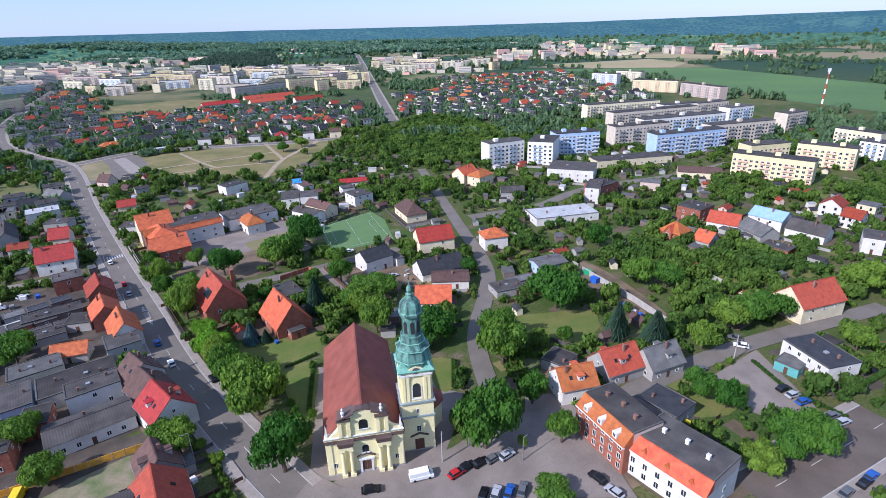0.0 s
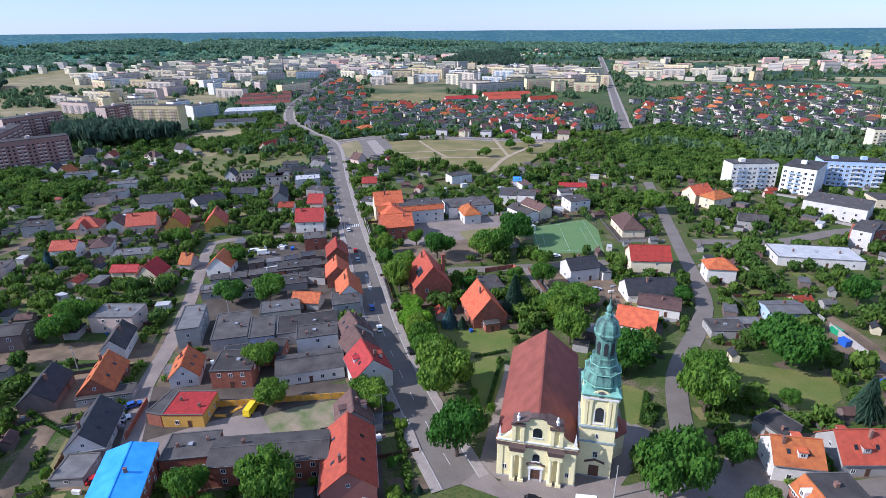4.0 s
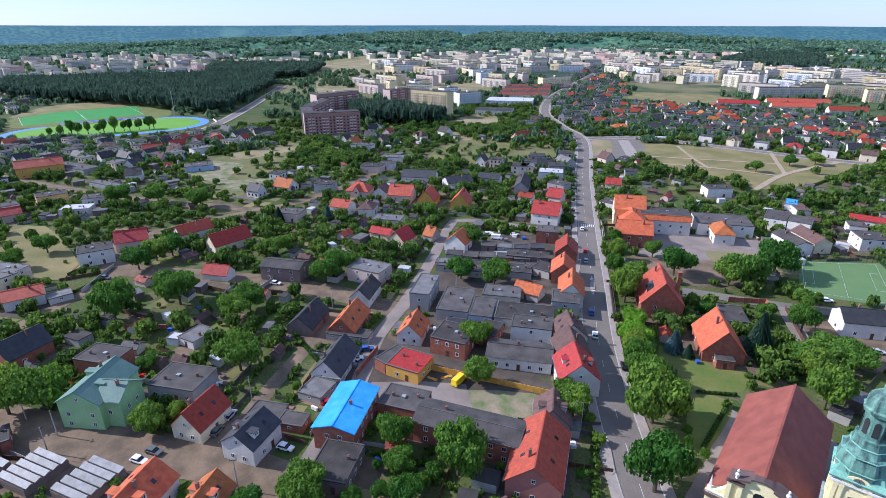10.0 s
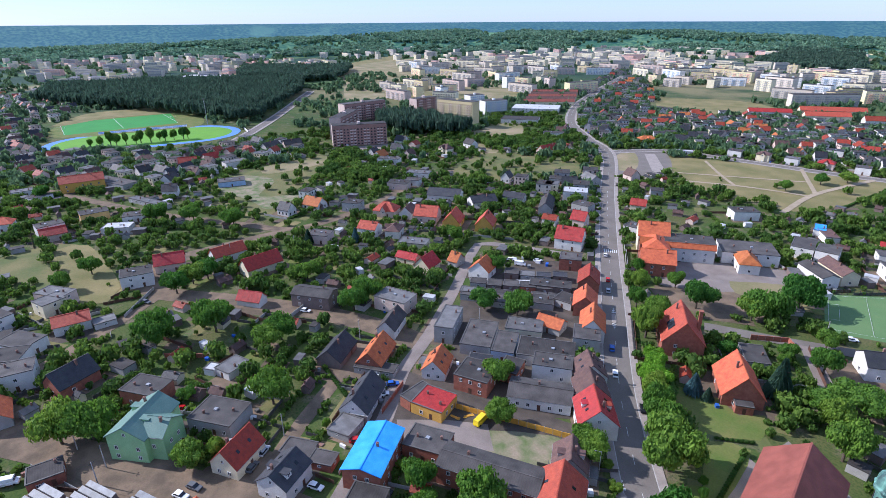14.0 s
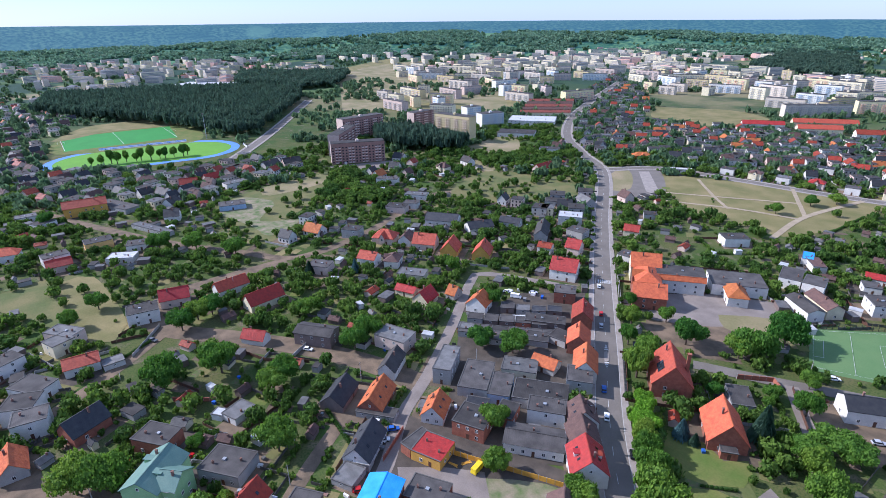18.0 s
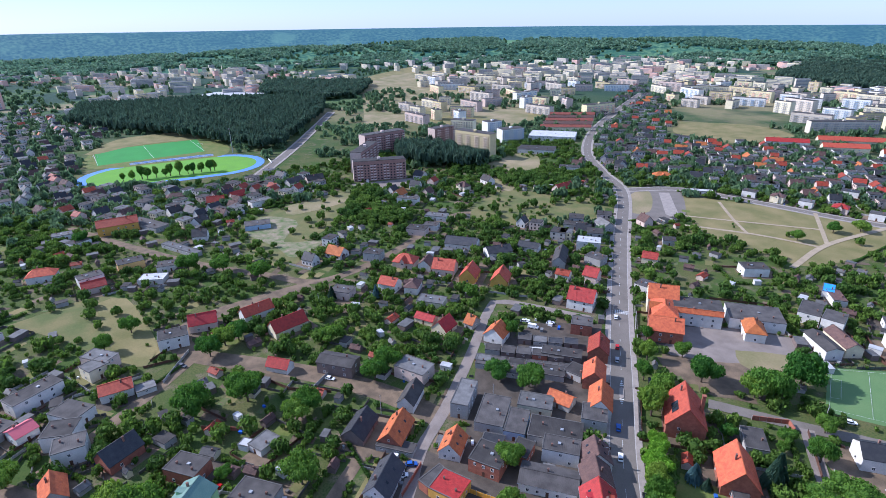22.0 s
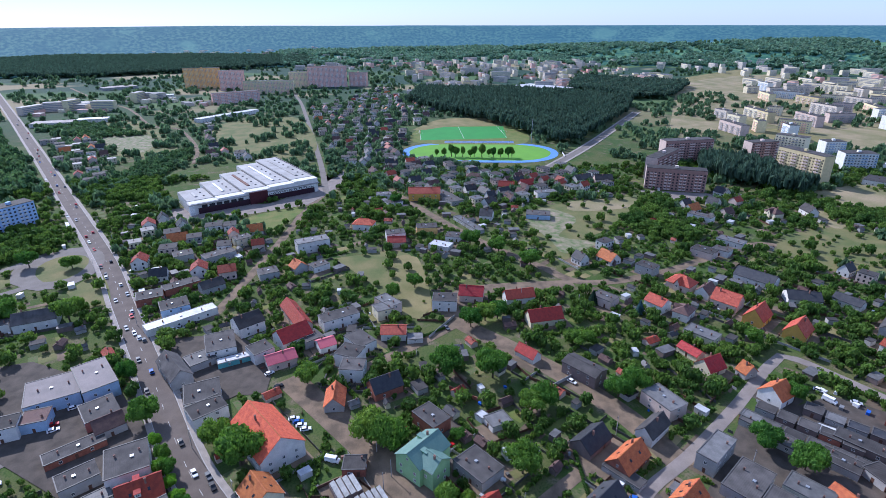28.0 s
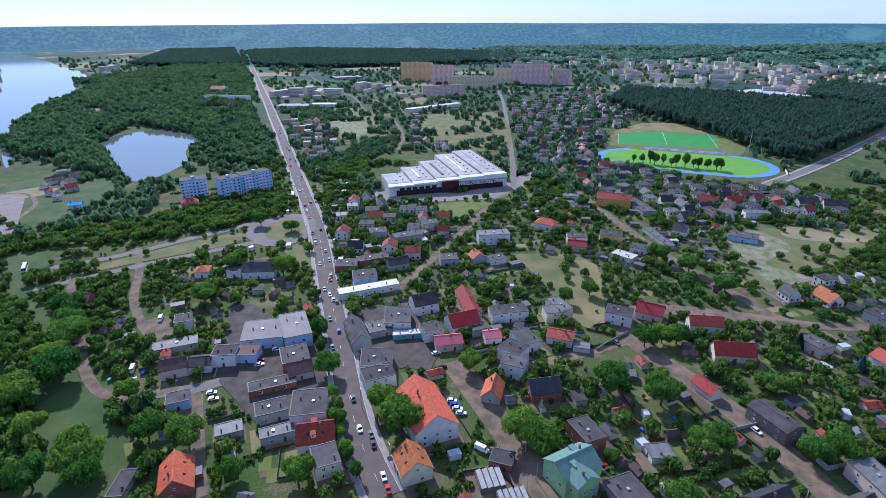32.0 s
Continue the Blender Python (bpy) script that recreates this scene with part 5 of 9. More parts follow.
area("trade_yard", YARD, [(-249, -112), (-251, -79), (-223, -54), (-198, -54), (-199, -66), (-186, -83)])

# ---- houses ----
house(-377, -471, 9, 8, 20, 4, 7, "R", "w")
house(-391, -463, 10, 8, -30, 4.5, 7.5, "T", "g")
house(-404, -481, 11, 9, 10, 5, 8, "D", "w")
house(-366, -452, 9, 7, 40, 4, 0, "D", "p")
house(-427, -497, 10, 8, -20, 5, 7.5, "D", "g")
house(-392, -497, 8, 6, 15, 3.5, 0, "D", "w")
house(-151.3, 199.3, 10.3, 9, 36.4, 6, 0, "D", "b")
house(-132.2, 188.5, 13.2, 9, -53.6, 5, 9, "R", "b")
house(-120.1, 170.5, 12.2, 9, -53.6, 5, 9, "O", "b")
house(-107.0, 158.2, 14.3, 9, -53.6, 5, 9.5, "O", "w")
house(-102.5, 149.0, 9.6, 10, 36.4, 6, 0, "D", "g")
house(-88.5, 132.2, 9.1, 10, -40.7, 5, 9.5, "B", "w")
house(-82.0, 124.6, 9.0, 10, -41.3, 5, 9.5, "B", "w")
house(-73.7, 116.0, 11.9, 11, -43.1, 5.5, 10.5, "R", "w")
house(-194.8, 144.5, 9.9, 9, 109.5, 3, 7.5, "R", "c")
house(-207.3, 142.1, 11.0, 6, 23.8, 3, 5, "R", "c")
house(-189.4, 158.6, 5.3, 7, 15.3, 3, 6.5, "O", "g")
house(-172.3, 160.5, 9.6, 10, 115.5, 4, 8.5, "O", "w")
house(-156.8, 143.1, 12.7, 8, 36.4, 3, 0, "D", "g")
house(-143.3, 148.8, 14.1, 7, 36.4, 3, 0, "D", "g")
house(-135.1, 159.1, 12.7, 8, 36.4, 3, 0, "D", "g")
house(-141.7, 173.9, 18.3, 7, 36.4, 3, 0, "D", "k")
house(-127.7, 168.1, 8.4, 8, 11.8, 3.5, 0, "D", "g")
house(-150.8, 166.1, 6.1, 5, 49.1, 2.5, 0, "W", "w")
house(-118.7, 148.1, 10.1, 7, 16.7, 3, 5.5, "O", "g")
house(-123.2, 137.9, 13.7, 9, 36.4, 4, 0, "G", "c")
house(-129.0, 120.1, 11.1, 18, 36.4, 4.5, 0, "D", "g")
house(-118.7, 123.2, 7.9, 14, 36.4, 4.5, 0, "D", "l")
house(-106.3, 131.3, 19.7, 12, 36.4, 4.5, 0, "D", "g")
house(-142.3, 116.0, 7.0, 17, 36.4, 7, 0, "G", "g")
house(-124.8, 96.8, 10.5, 8, -53.6, 3.5, 7.5, "O", "w")
house(-110.7, 102.3, 11.6, 11, 25.7, 6, 0, "D", "b")
house(-107.0, 114.6, 6.6, 9, 24.9, 4.5, 0, "D", "b")
house(-117.4, 109.8, 8.0, 6, 36.4, 3.5, 0, "K", "b")
house(-98.4, 125.7, 13.0, 8, 36.4, 6, 0, "D", "w")
house(-91.7, 112.4, 19.4, 10, 36.4, 4, 5.5, "D", "w")
house(-109.9, 84.0, 10.8, 10, 22.4, 4, 0, "R", "y")
house(-116.3, 81.9, 4.4, 10, 8.8, 4, 0, "D", "b")
house(-125.8, 68.0, 15.3, 9, -53.6, 3, 7.5, "K", "w")
house(-154.4, 74.1, 14.0, 9, -53.6, 3, 7, "K", "k")
house(-144.0, 84.2, 14.8, 9, -53.6, 3, 7.5, "O", "b")
house(-137.8, 80.2, 14.5, 5, 36.4, 2.5, 0, "D", "g")
house(-118.5, 57.7, 7.4, 8, 26.5, 2.5, 0, "G", "g")
house(-120.5, 63.9, 6.0, 4, 36.4, 2.5, 0, "W", "g")
house(-171.7, 110.9, 15.0, 10, 22.8, 6, 0, "G", "p")
house(-157.4, 99.6, 13.4, 7, -53.6, 4, 7.5, "D", "w")
house(-196.2, 85.9, 17.3, 9, 36.4, 6, 7.5, "D", "k")
house(-213.6, 64.8, 10.9, 6, 36.4, 3, 6, "R", "w")
house(-244.6, 81.0, 18.2, 9, 97.4, 4, 8.5, "R", "c")
house(-269.5, 73.1, 16.6, 8, 96.9, 4, 7.5, "T", "w")
house(-274.8, 46.8, 13.5, 9, 75.4, 4.5, 8.5, "R", "p")
house(-266.8, 30.6, 13.4, 10, 79.9, 6.5, 0, "D", "w")
house(-267.8, -0.9, 14.8, 8, 36.4, 6, 0, "G", "p")
house(-239.3, 1.9, 12.5, 9, 84.6, 4, 6.5, "T", "w")
house(-234.4, 12.2, 7.8, 6, 91.1, 2.5, 0, "G", "w")
house(-231.9, -14.8, 9.9, 14, 126.4, 5, 0, "D", "w")
house(-218.4, -18.7, 11.0, 10, 64.2, 7, 0, "D", "w")
house(-195.2, -2.7, 13.2, 9, 115.7, 4, 8.5, "K", "b")
house(-171.7, 15.5, 12.9, 9, 36.4, 5.5, 0, "D", "b")
house(-169.6, 41.7, 7.1, 9, 21.4, 3, 0, "G", "w")
house(-173.2, 36.0, 4.0, 4, 36.4, 2.6, 0, "W", "w")
house(-145.5, 30.1, 14.5, 11, 36.4, 4.5, 0, "D", "g")
house(-101.0, 57.0, 18.0, 10.4, 126.4, 6.4, 7.9, "L", "b")
house(-96.5, 71.8, 12.0, 9, 30.0, 4.5, 0, "D", "b")
house(-66.8, 96.6, 9.0, 9, 126.4, 4.5, 8.5, "B", "g")
house(-59.0, 82.0, 19.0, 12.0, 122.0, 5, 10, "T", "r")
house(-89.2, 46.5, 9.4, 12, 36.4, 4, 0, "D", "k")
house(-107.5, 9.0, 14.0, 10, 126.4, 4.5, 8.5, "O", "w")
house(-98.0, 20.0, 10.0, 8, 126.4, 3.5, 7.0, "O", "c")
house(-118.5, 43.0, 9.0, 6, 36.4, 2.5, 0, "D", "k")
house(-110.5, 46.5, 7.0, 5, 36.4, 2.6, 0, "D", "b")
brick_villa = house(-81.6, 176.2, 17.7, 14, -53.6, 6, 14, "T", "b")
for k in range(3):
    panel = part("solar_panel", boxes((-0.85, -1.5, 0.02, 0.85, 1.5, 0.1)), GLASS, brick_villa, "dark glossy roof panel")
    panel.matrix_basis = pose(0.6 + 1.9 * k, -4.0, 9.75, 48.8, 0, 0)
part("tall_chimney", boxes((-0.6, 5.2, 6.0, 0.6, 6.4, 14.6), (-0.75, 5.05, 14.602, 0.75, 6.55, 14.95)), WALL["b"], brick_villa, "tall red brick chimney")
house(-54.9, 164.6, 15.9, 12, -53.6, 4, 11, "O", "b")
house(-49.8, 157.5, 5.1, 5, 36.4, 3, 0, "D", "b")
house(-59.6, 187.0, 7.8, 12, 36.4, 3, 0, "D", "g")
house(-29.1, 211.2, 12.6, 10, 36.4, 5.5, 8.5, "K", "w")
house(-20.8, 215.6, 3.7, 10, 36.4, 3.5, 0, "D", "w")
house(-140.3, 251.3, 15.0, 14, 36.4, 9, 14.5, "O", "c")
house(-131.4, 239.2, 18.0, 12, -53.6, 8.5, 12.5, "O", "b")
house(-122.8, 227.5, 15.5, 13, 36.4, 6.5, 11, "O", "b")
house(-122.7, 254.7, 23.9, 12, 36.4, 9.5, 0, "D", "w")
house(-119.0, 249.6, 23.5, 2.2, 36.4, 7.6, 9.2, "O", "w")
house(-102.5, 274.9, 25.5, 17, 36.4, 6, 0, "D", "w")
house(-96.9, 262.5, 14.0, 9, -53.6, 5, 9, "O", "w")
house(-87.1, 302.9, 9.9, 16, 14.3, 6, 0, "D", "w")
house(-75.5, 300.8, 9.5, 12, 10.3, 7, 0, "D", "w")
house(-92.3, 340.1, 5.6, 12, 16.7, 4, 0, "L", "w")
house(-86.0, 333.6, 6.7, 14, 36.4, 4, 0, "B", "w")
house(-55.7, 338.9, 16.5, 8, 14.1, 3.5, 5, "R", "w")
house(-57.5, 324.0, 7.7, 8, 26.4, 4, 0, "D", "w")
house(-70.5, 274.7, 17.0, 8, -36.2, 5, 6.5, "D", "w")
house(-65.6, 284.2, 17.3, 8, -38.6, 5, 7.5, "B", "c")
house(-47.4, 303.3, 11.8, 12, 36.4, 6, 0, "D", "w")
house(-131.3, 334.4, 14.8, 10, 48.4, 5.5, 0, "D", "w")
house(-180.5, 300.4, 9.3, 7, 24.5, 4, 7, "R", "c")
house(-157.2, 263.0, 11.3, 9, 7.1, 5, 0, "D", "w")
house(-224.4, 358.2, 9.2, 8, -15.9, 4, 8, "B", "p")
house(-190.5, 337.6, 8.7, 8, 36.4, 4, 0, "D", "g")
house(-292.7, 485.3, 16.5, 10, 46.9, 3.5, 7, "O", "y")
house(-241.9, 466.5, 20.8, 7, 36.4, 3, 0, "W", "w")
house(-210.0, 491.0, 11.0, 9, 10.0, 5.5, 0, "D", "w")
house(-188.0, 494.0, 10.0, 9, 10.0, 5.5, 8, "B", "c")
house(-167.0, 497.0, 10.0, 9, 10.0, 5.5, 0, "G", "w")
house(-144.0, 502.0, 11.0, 9, 10.0, 5, 8, "R", "p")
house(-120.0, 505.0, 10.0, 9, 12.0, 5.5, 0, "D", "w")
house(-96.0, 509.0, 10.0, 9, 14.0, 5.5, 8, "B", "c")
house(-223.5, 518.7, 14.8, 9, 36.4, 6, 0, "D", "w")
house(-212.7, 559.1, 14.6, 9, 36.4, 6, 0, "D", "p")
house(-161.8, 593.7, 9.8, 8, 22.8, 5, 8, "R", "w")
house(-137.0, 578.3, 13.3, 9, 14.1, 5, 8, "R", "w")
house(-156.3, 557.4, 12.9, 9, 12.8, 5, 0, "K", "w")
house(-215.2, 631.3, 15.5, 9, 36.4, 6, 0, "D", "w")
house(-176.7, 629.9, 17.0, 9, 36.4, 6, 0, "D", "w")
house(-275.0, 173.0, 14.0, 11, 36.4, 4.2, 9.2, "T", "p")
house(-263.5, 181.5, 11.0, 8, -53.6, 4, 7.5, "B", "w")
house(-251.0, 187.0, 14.0, 11, 36.4, 4.2, 9.2, "T", "p")
house(-233.5, 193.0, 13.0, 10, -53.6, 4, 9.5, "T", "y")
house(-217.4, 204.0, 12.5, 10, -53.6, 4, 9.5, "T", "y")
house(-252.0, 147.0, 11.0, 9, 30.0, 5, 8, "T", "w")
house(-242.0, 157.0, 11.0, 8, -50.0, 4.5, 7.5, "B", "w")
house(-220.7, 155.3, 15.3, 9, 36.4, 4, 0, "G", "c")
house(-261.0, 120.7, 12.3, 9, 36.4, 5, 0, "D", "p")
house(-276.7, 221.2, 22.2, 12, 36.4, 4, 7.5, "K", "w")
house(-250.5, 231.1, 16.8, 11, 69.5, 4, 7, "K", "w")
house(-243.5, 253.7, 14.2, 8, 27.1, 3.5, 6, "K", "w")
house(-185.7, 249.1, 8.5, 9, 19.1, 5, 9, "R", "p")
house(-168.8, 220.1, 14.0, 12, 26.5, 6, 11, "R", "w")
house(-198.3, 237.9, 8.2, 7, 24.5, 4, 6, "R", "w")
house(-220.5, 287.9, 15.7, 12, 36.4, 6.5, 0, "W", "w")
house(-201.5, 272.3, 11.6, 9, 8.5, 5, 0, "D", "g")
house(-216.3, 254.8, 22.6, 8, -53.6, 5, 8.5, "D", "g")
house(-252.5, 311.6, 17.1, 9, 36.4, 4, 0, "D", "g")
house(-238.3, 327.4, 14.1, 8, -19.8, 4, 7, "G", "g")
house(-318.3, 211.6, 14.8, 10, 36.4, 5, 0, "D", "p")
house(-319.1, 224.8, 10.9, 8, 36.4, 4.5, 0, "D", "w")
house(-385.1, 246.8, 18.7, 8, 36.4, 5, 0, "D", "w")
house(-334.8, 241.1, 17.5, 9, 36.4, 4, 0, "G", "w")
house(-384.1, 307.4, 11.5, 8, 4.5, 5, 9, "B", "c")
house(-387.8, 340.3, 13.3, 8, -5.8, 4, 8, "D", "w")
house(-323.7, 376.5, 19.7, 9, 90.7, 4, 8, "R", "p")
house(-370.1, 438.0, 20.6, 10, 36.4, 5, 0, "D", "w")
house(-296.7, 161.6, 11.7, 9, 36.4, 6, 0, "D", "g")
house(-466.8, 32.7, 27.9, 12, 84.5, 7, 11, "T", "y")
house(-384.2, 28.8, 15.5, 10, 89.5, 5.5, 0, "D", "o")
house(-352.6, 36.5, 15.0, 10, 59.6, 3.2, 0, "W", "w")
house(-373.0, 5.0, 13.8, 9, 98.0, 6, 0, "D", "w")
house(-360.2, 5.7, 12.6, 8, 90.5, 4, 7, "R", "p")
house(-393.4, 61.9, 37.6, 6, 22.2, 3, 0, "G", "g")
house(-407.3, 121.0, 19.0, 12, 73.7, 4, 0, "D", "l")
house(-488.2, 111.6, 14.2, 9, 73.6, 4, 8, "R", "w")
house(-492.2, 132.1, 14.3, 9, 104.6, 4, 8, "R", "p")
house(-462.2, 142.2, 18.8, 9, 96.3, 5, 0, "G", "w")
house(-523.3, 85.9, 14.6, 9, 81.4, 5, 8, "B", "p")
house(-481.0, 75.8, 10.2, 9, 105.6, 4, 8, "D", "w")
house(-440.3, 86.2, 10.9, 9, 126.4, 4, 8, "D", "w")
house(-408.7, 78.8, 10.1, 9, 67.8, 4, 8, "D", "w")
house(-367.1, 47.7, 11.7, 10, 74.0, 4, 0, "D", "w")
house(-448.9, 5.0, 13.2, 9, 115.7, 5, 0, "D", "w")
house(-476.1, -3.5, 13.3, 9, 89.0, 4, 0, "G", "w")
house(-503.6, 190.2, 18.1, 9, 111.3, 4, 8, "D", "w")
house(-500.3, 210.4, 17.1, 9, 85.2, 4, 8, "D", "p")
house(-462.6, 52.5, 36.5, 12, 24.7, 4, 0, "D", "g")
house(16.1, 341.5, 14.1, 10, 49.1, 6, 10, "O", "c")
house(25.7, 334.4, 13.9, 10, 47.7, 6, 10, "O", "c")
house(134.1, 374.1, 56.2, 14, 11.0, 5, 0, "D", "c")
house(85.6, 341.5, 28.6, 22, -21.7, 8, 0, "D", "w")
house(86.9, 294.9, 7.6, 18, -23.5, 9, 0, "D", "w")
house(92.8, 301.4, 15.6, 12, 36.4, 8, 0, "D", "b")
house(62.1, 264.5, 33.6, 16, 12.2, 4, 0, "W", "w")
house(125.2, 311.0, 11.0, 9, -26.2, 5, 0, "G", "p")
house(41.8, 304.5, 13.3, 9, -1.7, 4, 6.5, "D", "g")
house(164.8, 335.1, 25.2, 14, -19.9, 4, 6, "B", "c")
house(128.0, 258.0, 12.3, 13, -53.6, 7, 0, "D", "b")
house(107.6, 232.6, 10.3, 10, -53.6, 4, 8.5, "O", "b")
house(116.5, 220.9, 7.3, 9, -53.6, 4, 7.5, "O", "g")
house(135.3, 242.5, 13.4, 10, -39.7, 4, 8, "T", "w")
house(156.7, 242.2, 15.0, 11, -53.6, 6, 9.0, "S", "w")
house(166.3, 227.5, 16.1, 10, -53.6, 4, 7.5, "D", "w")
house(143.8, 229.0, 14.9, 10, -77.7, 4, 7.5, "G", "g")
house(183.3, 211.9, 7.5, 12, -35.6, 7, 0, "D", "w")
house(144.0, 213.0, 11.2, 8, -53.6, 3, 0, "D", "b")
house(136.7, 231.8, 14.5, 8, -53.6, 3, 0, "D", "g")
house(123.6, 161.6, 18.5, 12, 17.5, 6, 11.5, "T", "c")
house(107.0, 130.0, 15.4, 11, -76.9, 6, 0, "K", "w")
house(98.7, 129.3, 6.3, 6, -53.6, 3, 0, "G", "t")
house(48.7, 130.8, 12.1, 10, 22.2, 4, 9, "T", "g")
house(61.2, 131.8, 11.5, 9, 22.5, 4, 8.5, "G", "g")
house(34.5, 122.3, 10.3, 9, 13.0, 5, 9, "O", "w")
tenement(40.2, 102.4, 16.6, 11, -65.8, 10.5, "b")
tenement(50.5, 90.4, 18.1, 13, -53.6, 9.5, "w")
house(56.4, 113.2, 11.0, 9, -53.6, 4, 0, "K", "g")
house(-3.9, 229.9, 16.1, 12, 17.2, 6, 10.5, "R", "c")
house(-1.7, 202.7, 18.8, 11, 24.7, 3.5, 7.5, "K", "w")
house(2.8, 192.4, 14.1, 10, -0.3, 3.5, 5, "B", "w")
house(-3.7, 176.3, 12.7, 10, -2.1, 3, 7.5, "O", "w")
house(-16.3, 275.0, 19.3, 11, -66.7, 4, 9.5, "B", "c")
house(23.4, 229.7, 10.8, 9, 14.4, 6, 9.5, "O", "w")
house(43.0, 202.5, 13.0, 9, 22.8, 4, 5.0, "G", "l")
house(30.0, 190.0, 11.0, 5, 22.8, 2.6, 0, "G", "k")
house(24.0, 183.8, 11.7, 8, 19.2, 3, 0, "D", "g")
house(33.5, 134.8, 7.6, 8, -39.5, 3.5, 0, "D", "g")
house(-166.4, -46.6, 26.8, 17, 36.4, 7, 13.5, "O", "w")
house(-140.2, -43.6, 11.6, 11, 36.4, 5, 9.5, "O", "c")
house(-151.6, -13.4, 8.2, 7, 85.5, 3.5, 0, "D", "b")
house(-134.4, -74.3, 9.2, 11, 126.4, 6, 0, "D", "c")
house(-144.9, -83.3, 13.6, 12, 115.4, 5, 9.5, "R", "w")
house(-158.3, -93.0, 14.0, 16, 113.8, 7, 0, "D", "w")
house(-154.0, -108.0, 12.5, 9, 126.4, 5, 0, "D", "g")
house(-143.3, -99.1, 12.8, 6, 126.4, 4, 0, "G", "g")
house(-140.7, -118.7, 10.2, 7, 126.4, 3, 0, "G", "g")
house(-170.4, -117.5, 20.0, 7, 126.4, 3, 0, "D", "b")
house(-190.2, -117.3, 12.6, 14, 126.4, 5, 0, "D", "r")
house(-182.5, -110.6, 10.6, 10, 126.4, 4, 7, "B", "g")
house(-204.7, -142.5, 19.8, 19, 116.0, 6, 0, "H", "l")
house(-210.8, -128.2, 13.3, 24, 126.4, 7.5, 0, "H", "l")
house(-182.8, -149.3, 10.7, 9, 109.1, 6.5, 0, "D", "w")
house(-187.9, -140.3, 9.5, 9, 104.2, 5, 0, "B", "l")
house(-169.2, -166.6, 11.0, 9, 126.4, 5, 8, "B", "p")
house(-175.7, -157.3, 9.7, 9, 114.6, 4, 6, "D", "w")
house(-186.5, -181.0, 21.3, 8, 126.4, 3, 0, "G", "g")
house(-150.3, -149.4, 9.1, 8, 126.4, 4.5, 0, "D", "l")
house(-114.6, -121.1, 14.6, 11, 36.4, 3.5, 8.5, "O", "b")
house(-107.8, -137.8, 5.4, 12, 109.3, 3, 0, "D", "g")
house(-212.3, -262.3, 8.0, 10, 114.0, 4, 7, "B", "b")
house(-261.9, -221.4, 8.4, 9, 115.7, 4, 7, "O", "w")
house(-270.5, -185.9, 19.6, 11, 108.8, 5, 9, "D", "w")
house(-266.6, -201.8, 8.4, 8, 115.3, 5, 0, "D", "w")
house(-205.7, -190.7, 8.6, 9, 126.4, 5, 0, "D", "w")
house(-265.2, -110.7, 36.0, 8, 126.4, 4, 0, "W", "w")
house(-276.8, -117.8, 14.5, 12, 116.3, 6, 0, "D", "l")
house(-291.4, -136.5, 14.1, 11, 110.9, 5, 0, "D", "b")
house(-306.2, -124.2, 20.6, 8, 126.4, 4, 0, "D", "b")
house(-215.9, -97.0, 21.2, 9, 36.4, 5, 9, "D", "g")
house(-196.0, -78.7, 14.3, 14, 109.4, 6, 0, "D", "w")
house(-185.2, -74.0, 14.0, 10, 126.4, 6, 0, "D", "w")
house(-235.0, -82.0, 13.5, 17, 108.9, 6, 0, "D", "w")
house(-224.8, -88.7, 12.1, 10, 126.4, 4, 0, "K", "g")
house(-253.5, -73.3, 13.4, 12, 126.4, 6, 10, "D", "w")
house(-224.3, -73.2, 15.0, 5, 112.3, 3, 0, "W", "t")
house(-227.2, -61.6, 10.0, 10, 126.4, 6, 0, "D", "w")
house(-239.6, -48.4, 15.6, 12, 126.4, 5, 9.5, "R", "w")
house(-261.0, -50.0, 28.5, 8, 26.9, 4, 7.5, "R", "p")
house(-221.0, -51.2, 13.3, 9, 114.9, 4, 6.5, "P", "p")
house(-231.2, -31.3, 8.0, 8, 115.2, 4, 6, "P", "w")
house(-207.2, -16.8, 10.7, 9, 80.8, 7, 0, "D", "w")
house(-255.1, -26.7, 19.9, 9, 116.2, 6, 0, "D", "w")
house(-238.1, -39.7, 10.5, 9, 126.4, 4, 0, "D", "g")
house(-324.5, -57.9, 8.6, 9, 36.4, 4, 7.5, "O", "g")
house(-359.3, -53.1, 22.4, 10, 112.2, 8, 0, "G", "w")
house(-318.0, -75.5, 11.9, 10, 112.6, 4.5, 0, "D", "g")
house(-375.1, -104.5, 11.6, 9, 126.4, 6, 0, "D", "c")
house(-325.8, -45.1, 11.6, 8, 126.4, 4, 0, "D", "w")
house(-189.4, -23.4, 11.7, 8, -0.7, 3, 7, "O", "g")
house(-260.7, -3.7, 9.2, 9, 111.6, 6, 0, "G", "c")
house(-303.0, -105.7, 13.1, 9, 126.4, 4, 7, "D", "g")
house(-351.5, -137.9, 12.4, 10, 114.5, 5, 0, "D", "g")
house(-349.1, -114.0, 20.7, 9, 126.4, 5, 0, "D", "g")
house(-397.0, -18.6, 15.8, 9, 74.7, 5, 9, "O", "w")
house(-378.0, -321.6, 13.5, 9, 126.4, 4, 8, "R", "p")
house(-352.5, -417.7, 10.4, 8, 126.4, 3, 5, "L", "w")
house(-433.3, -518.4, 12.3, 10, 136.8, 6, 0, "D", "g")
house(-408.7, -503.4, 14.4, 9, 150.3, 4, 7, "B", "p")
house(-411.6, -304.5, 12.1, 9, 126.4, 4, 7.5, "O", "w")
apartment_block(-471.0, 268.0, 52.0, 13, 66.0, 20, "u")
apartment_block(-571.0, 331.0, 57.0, 13, 94.0, 25, "u")
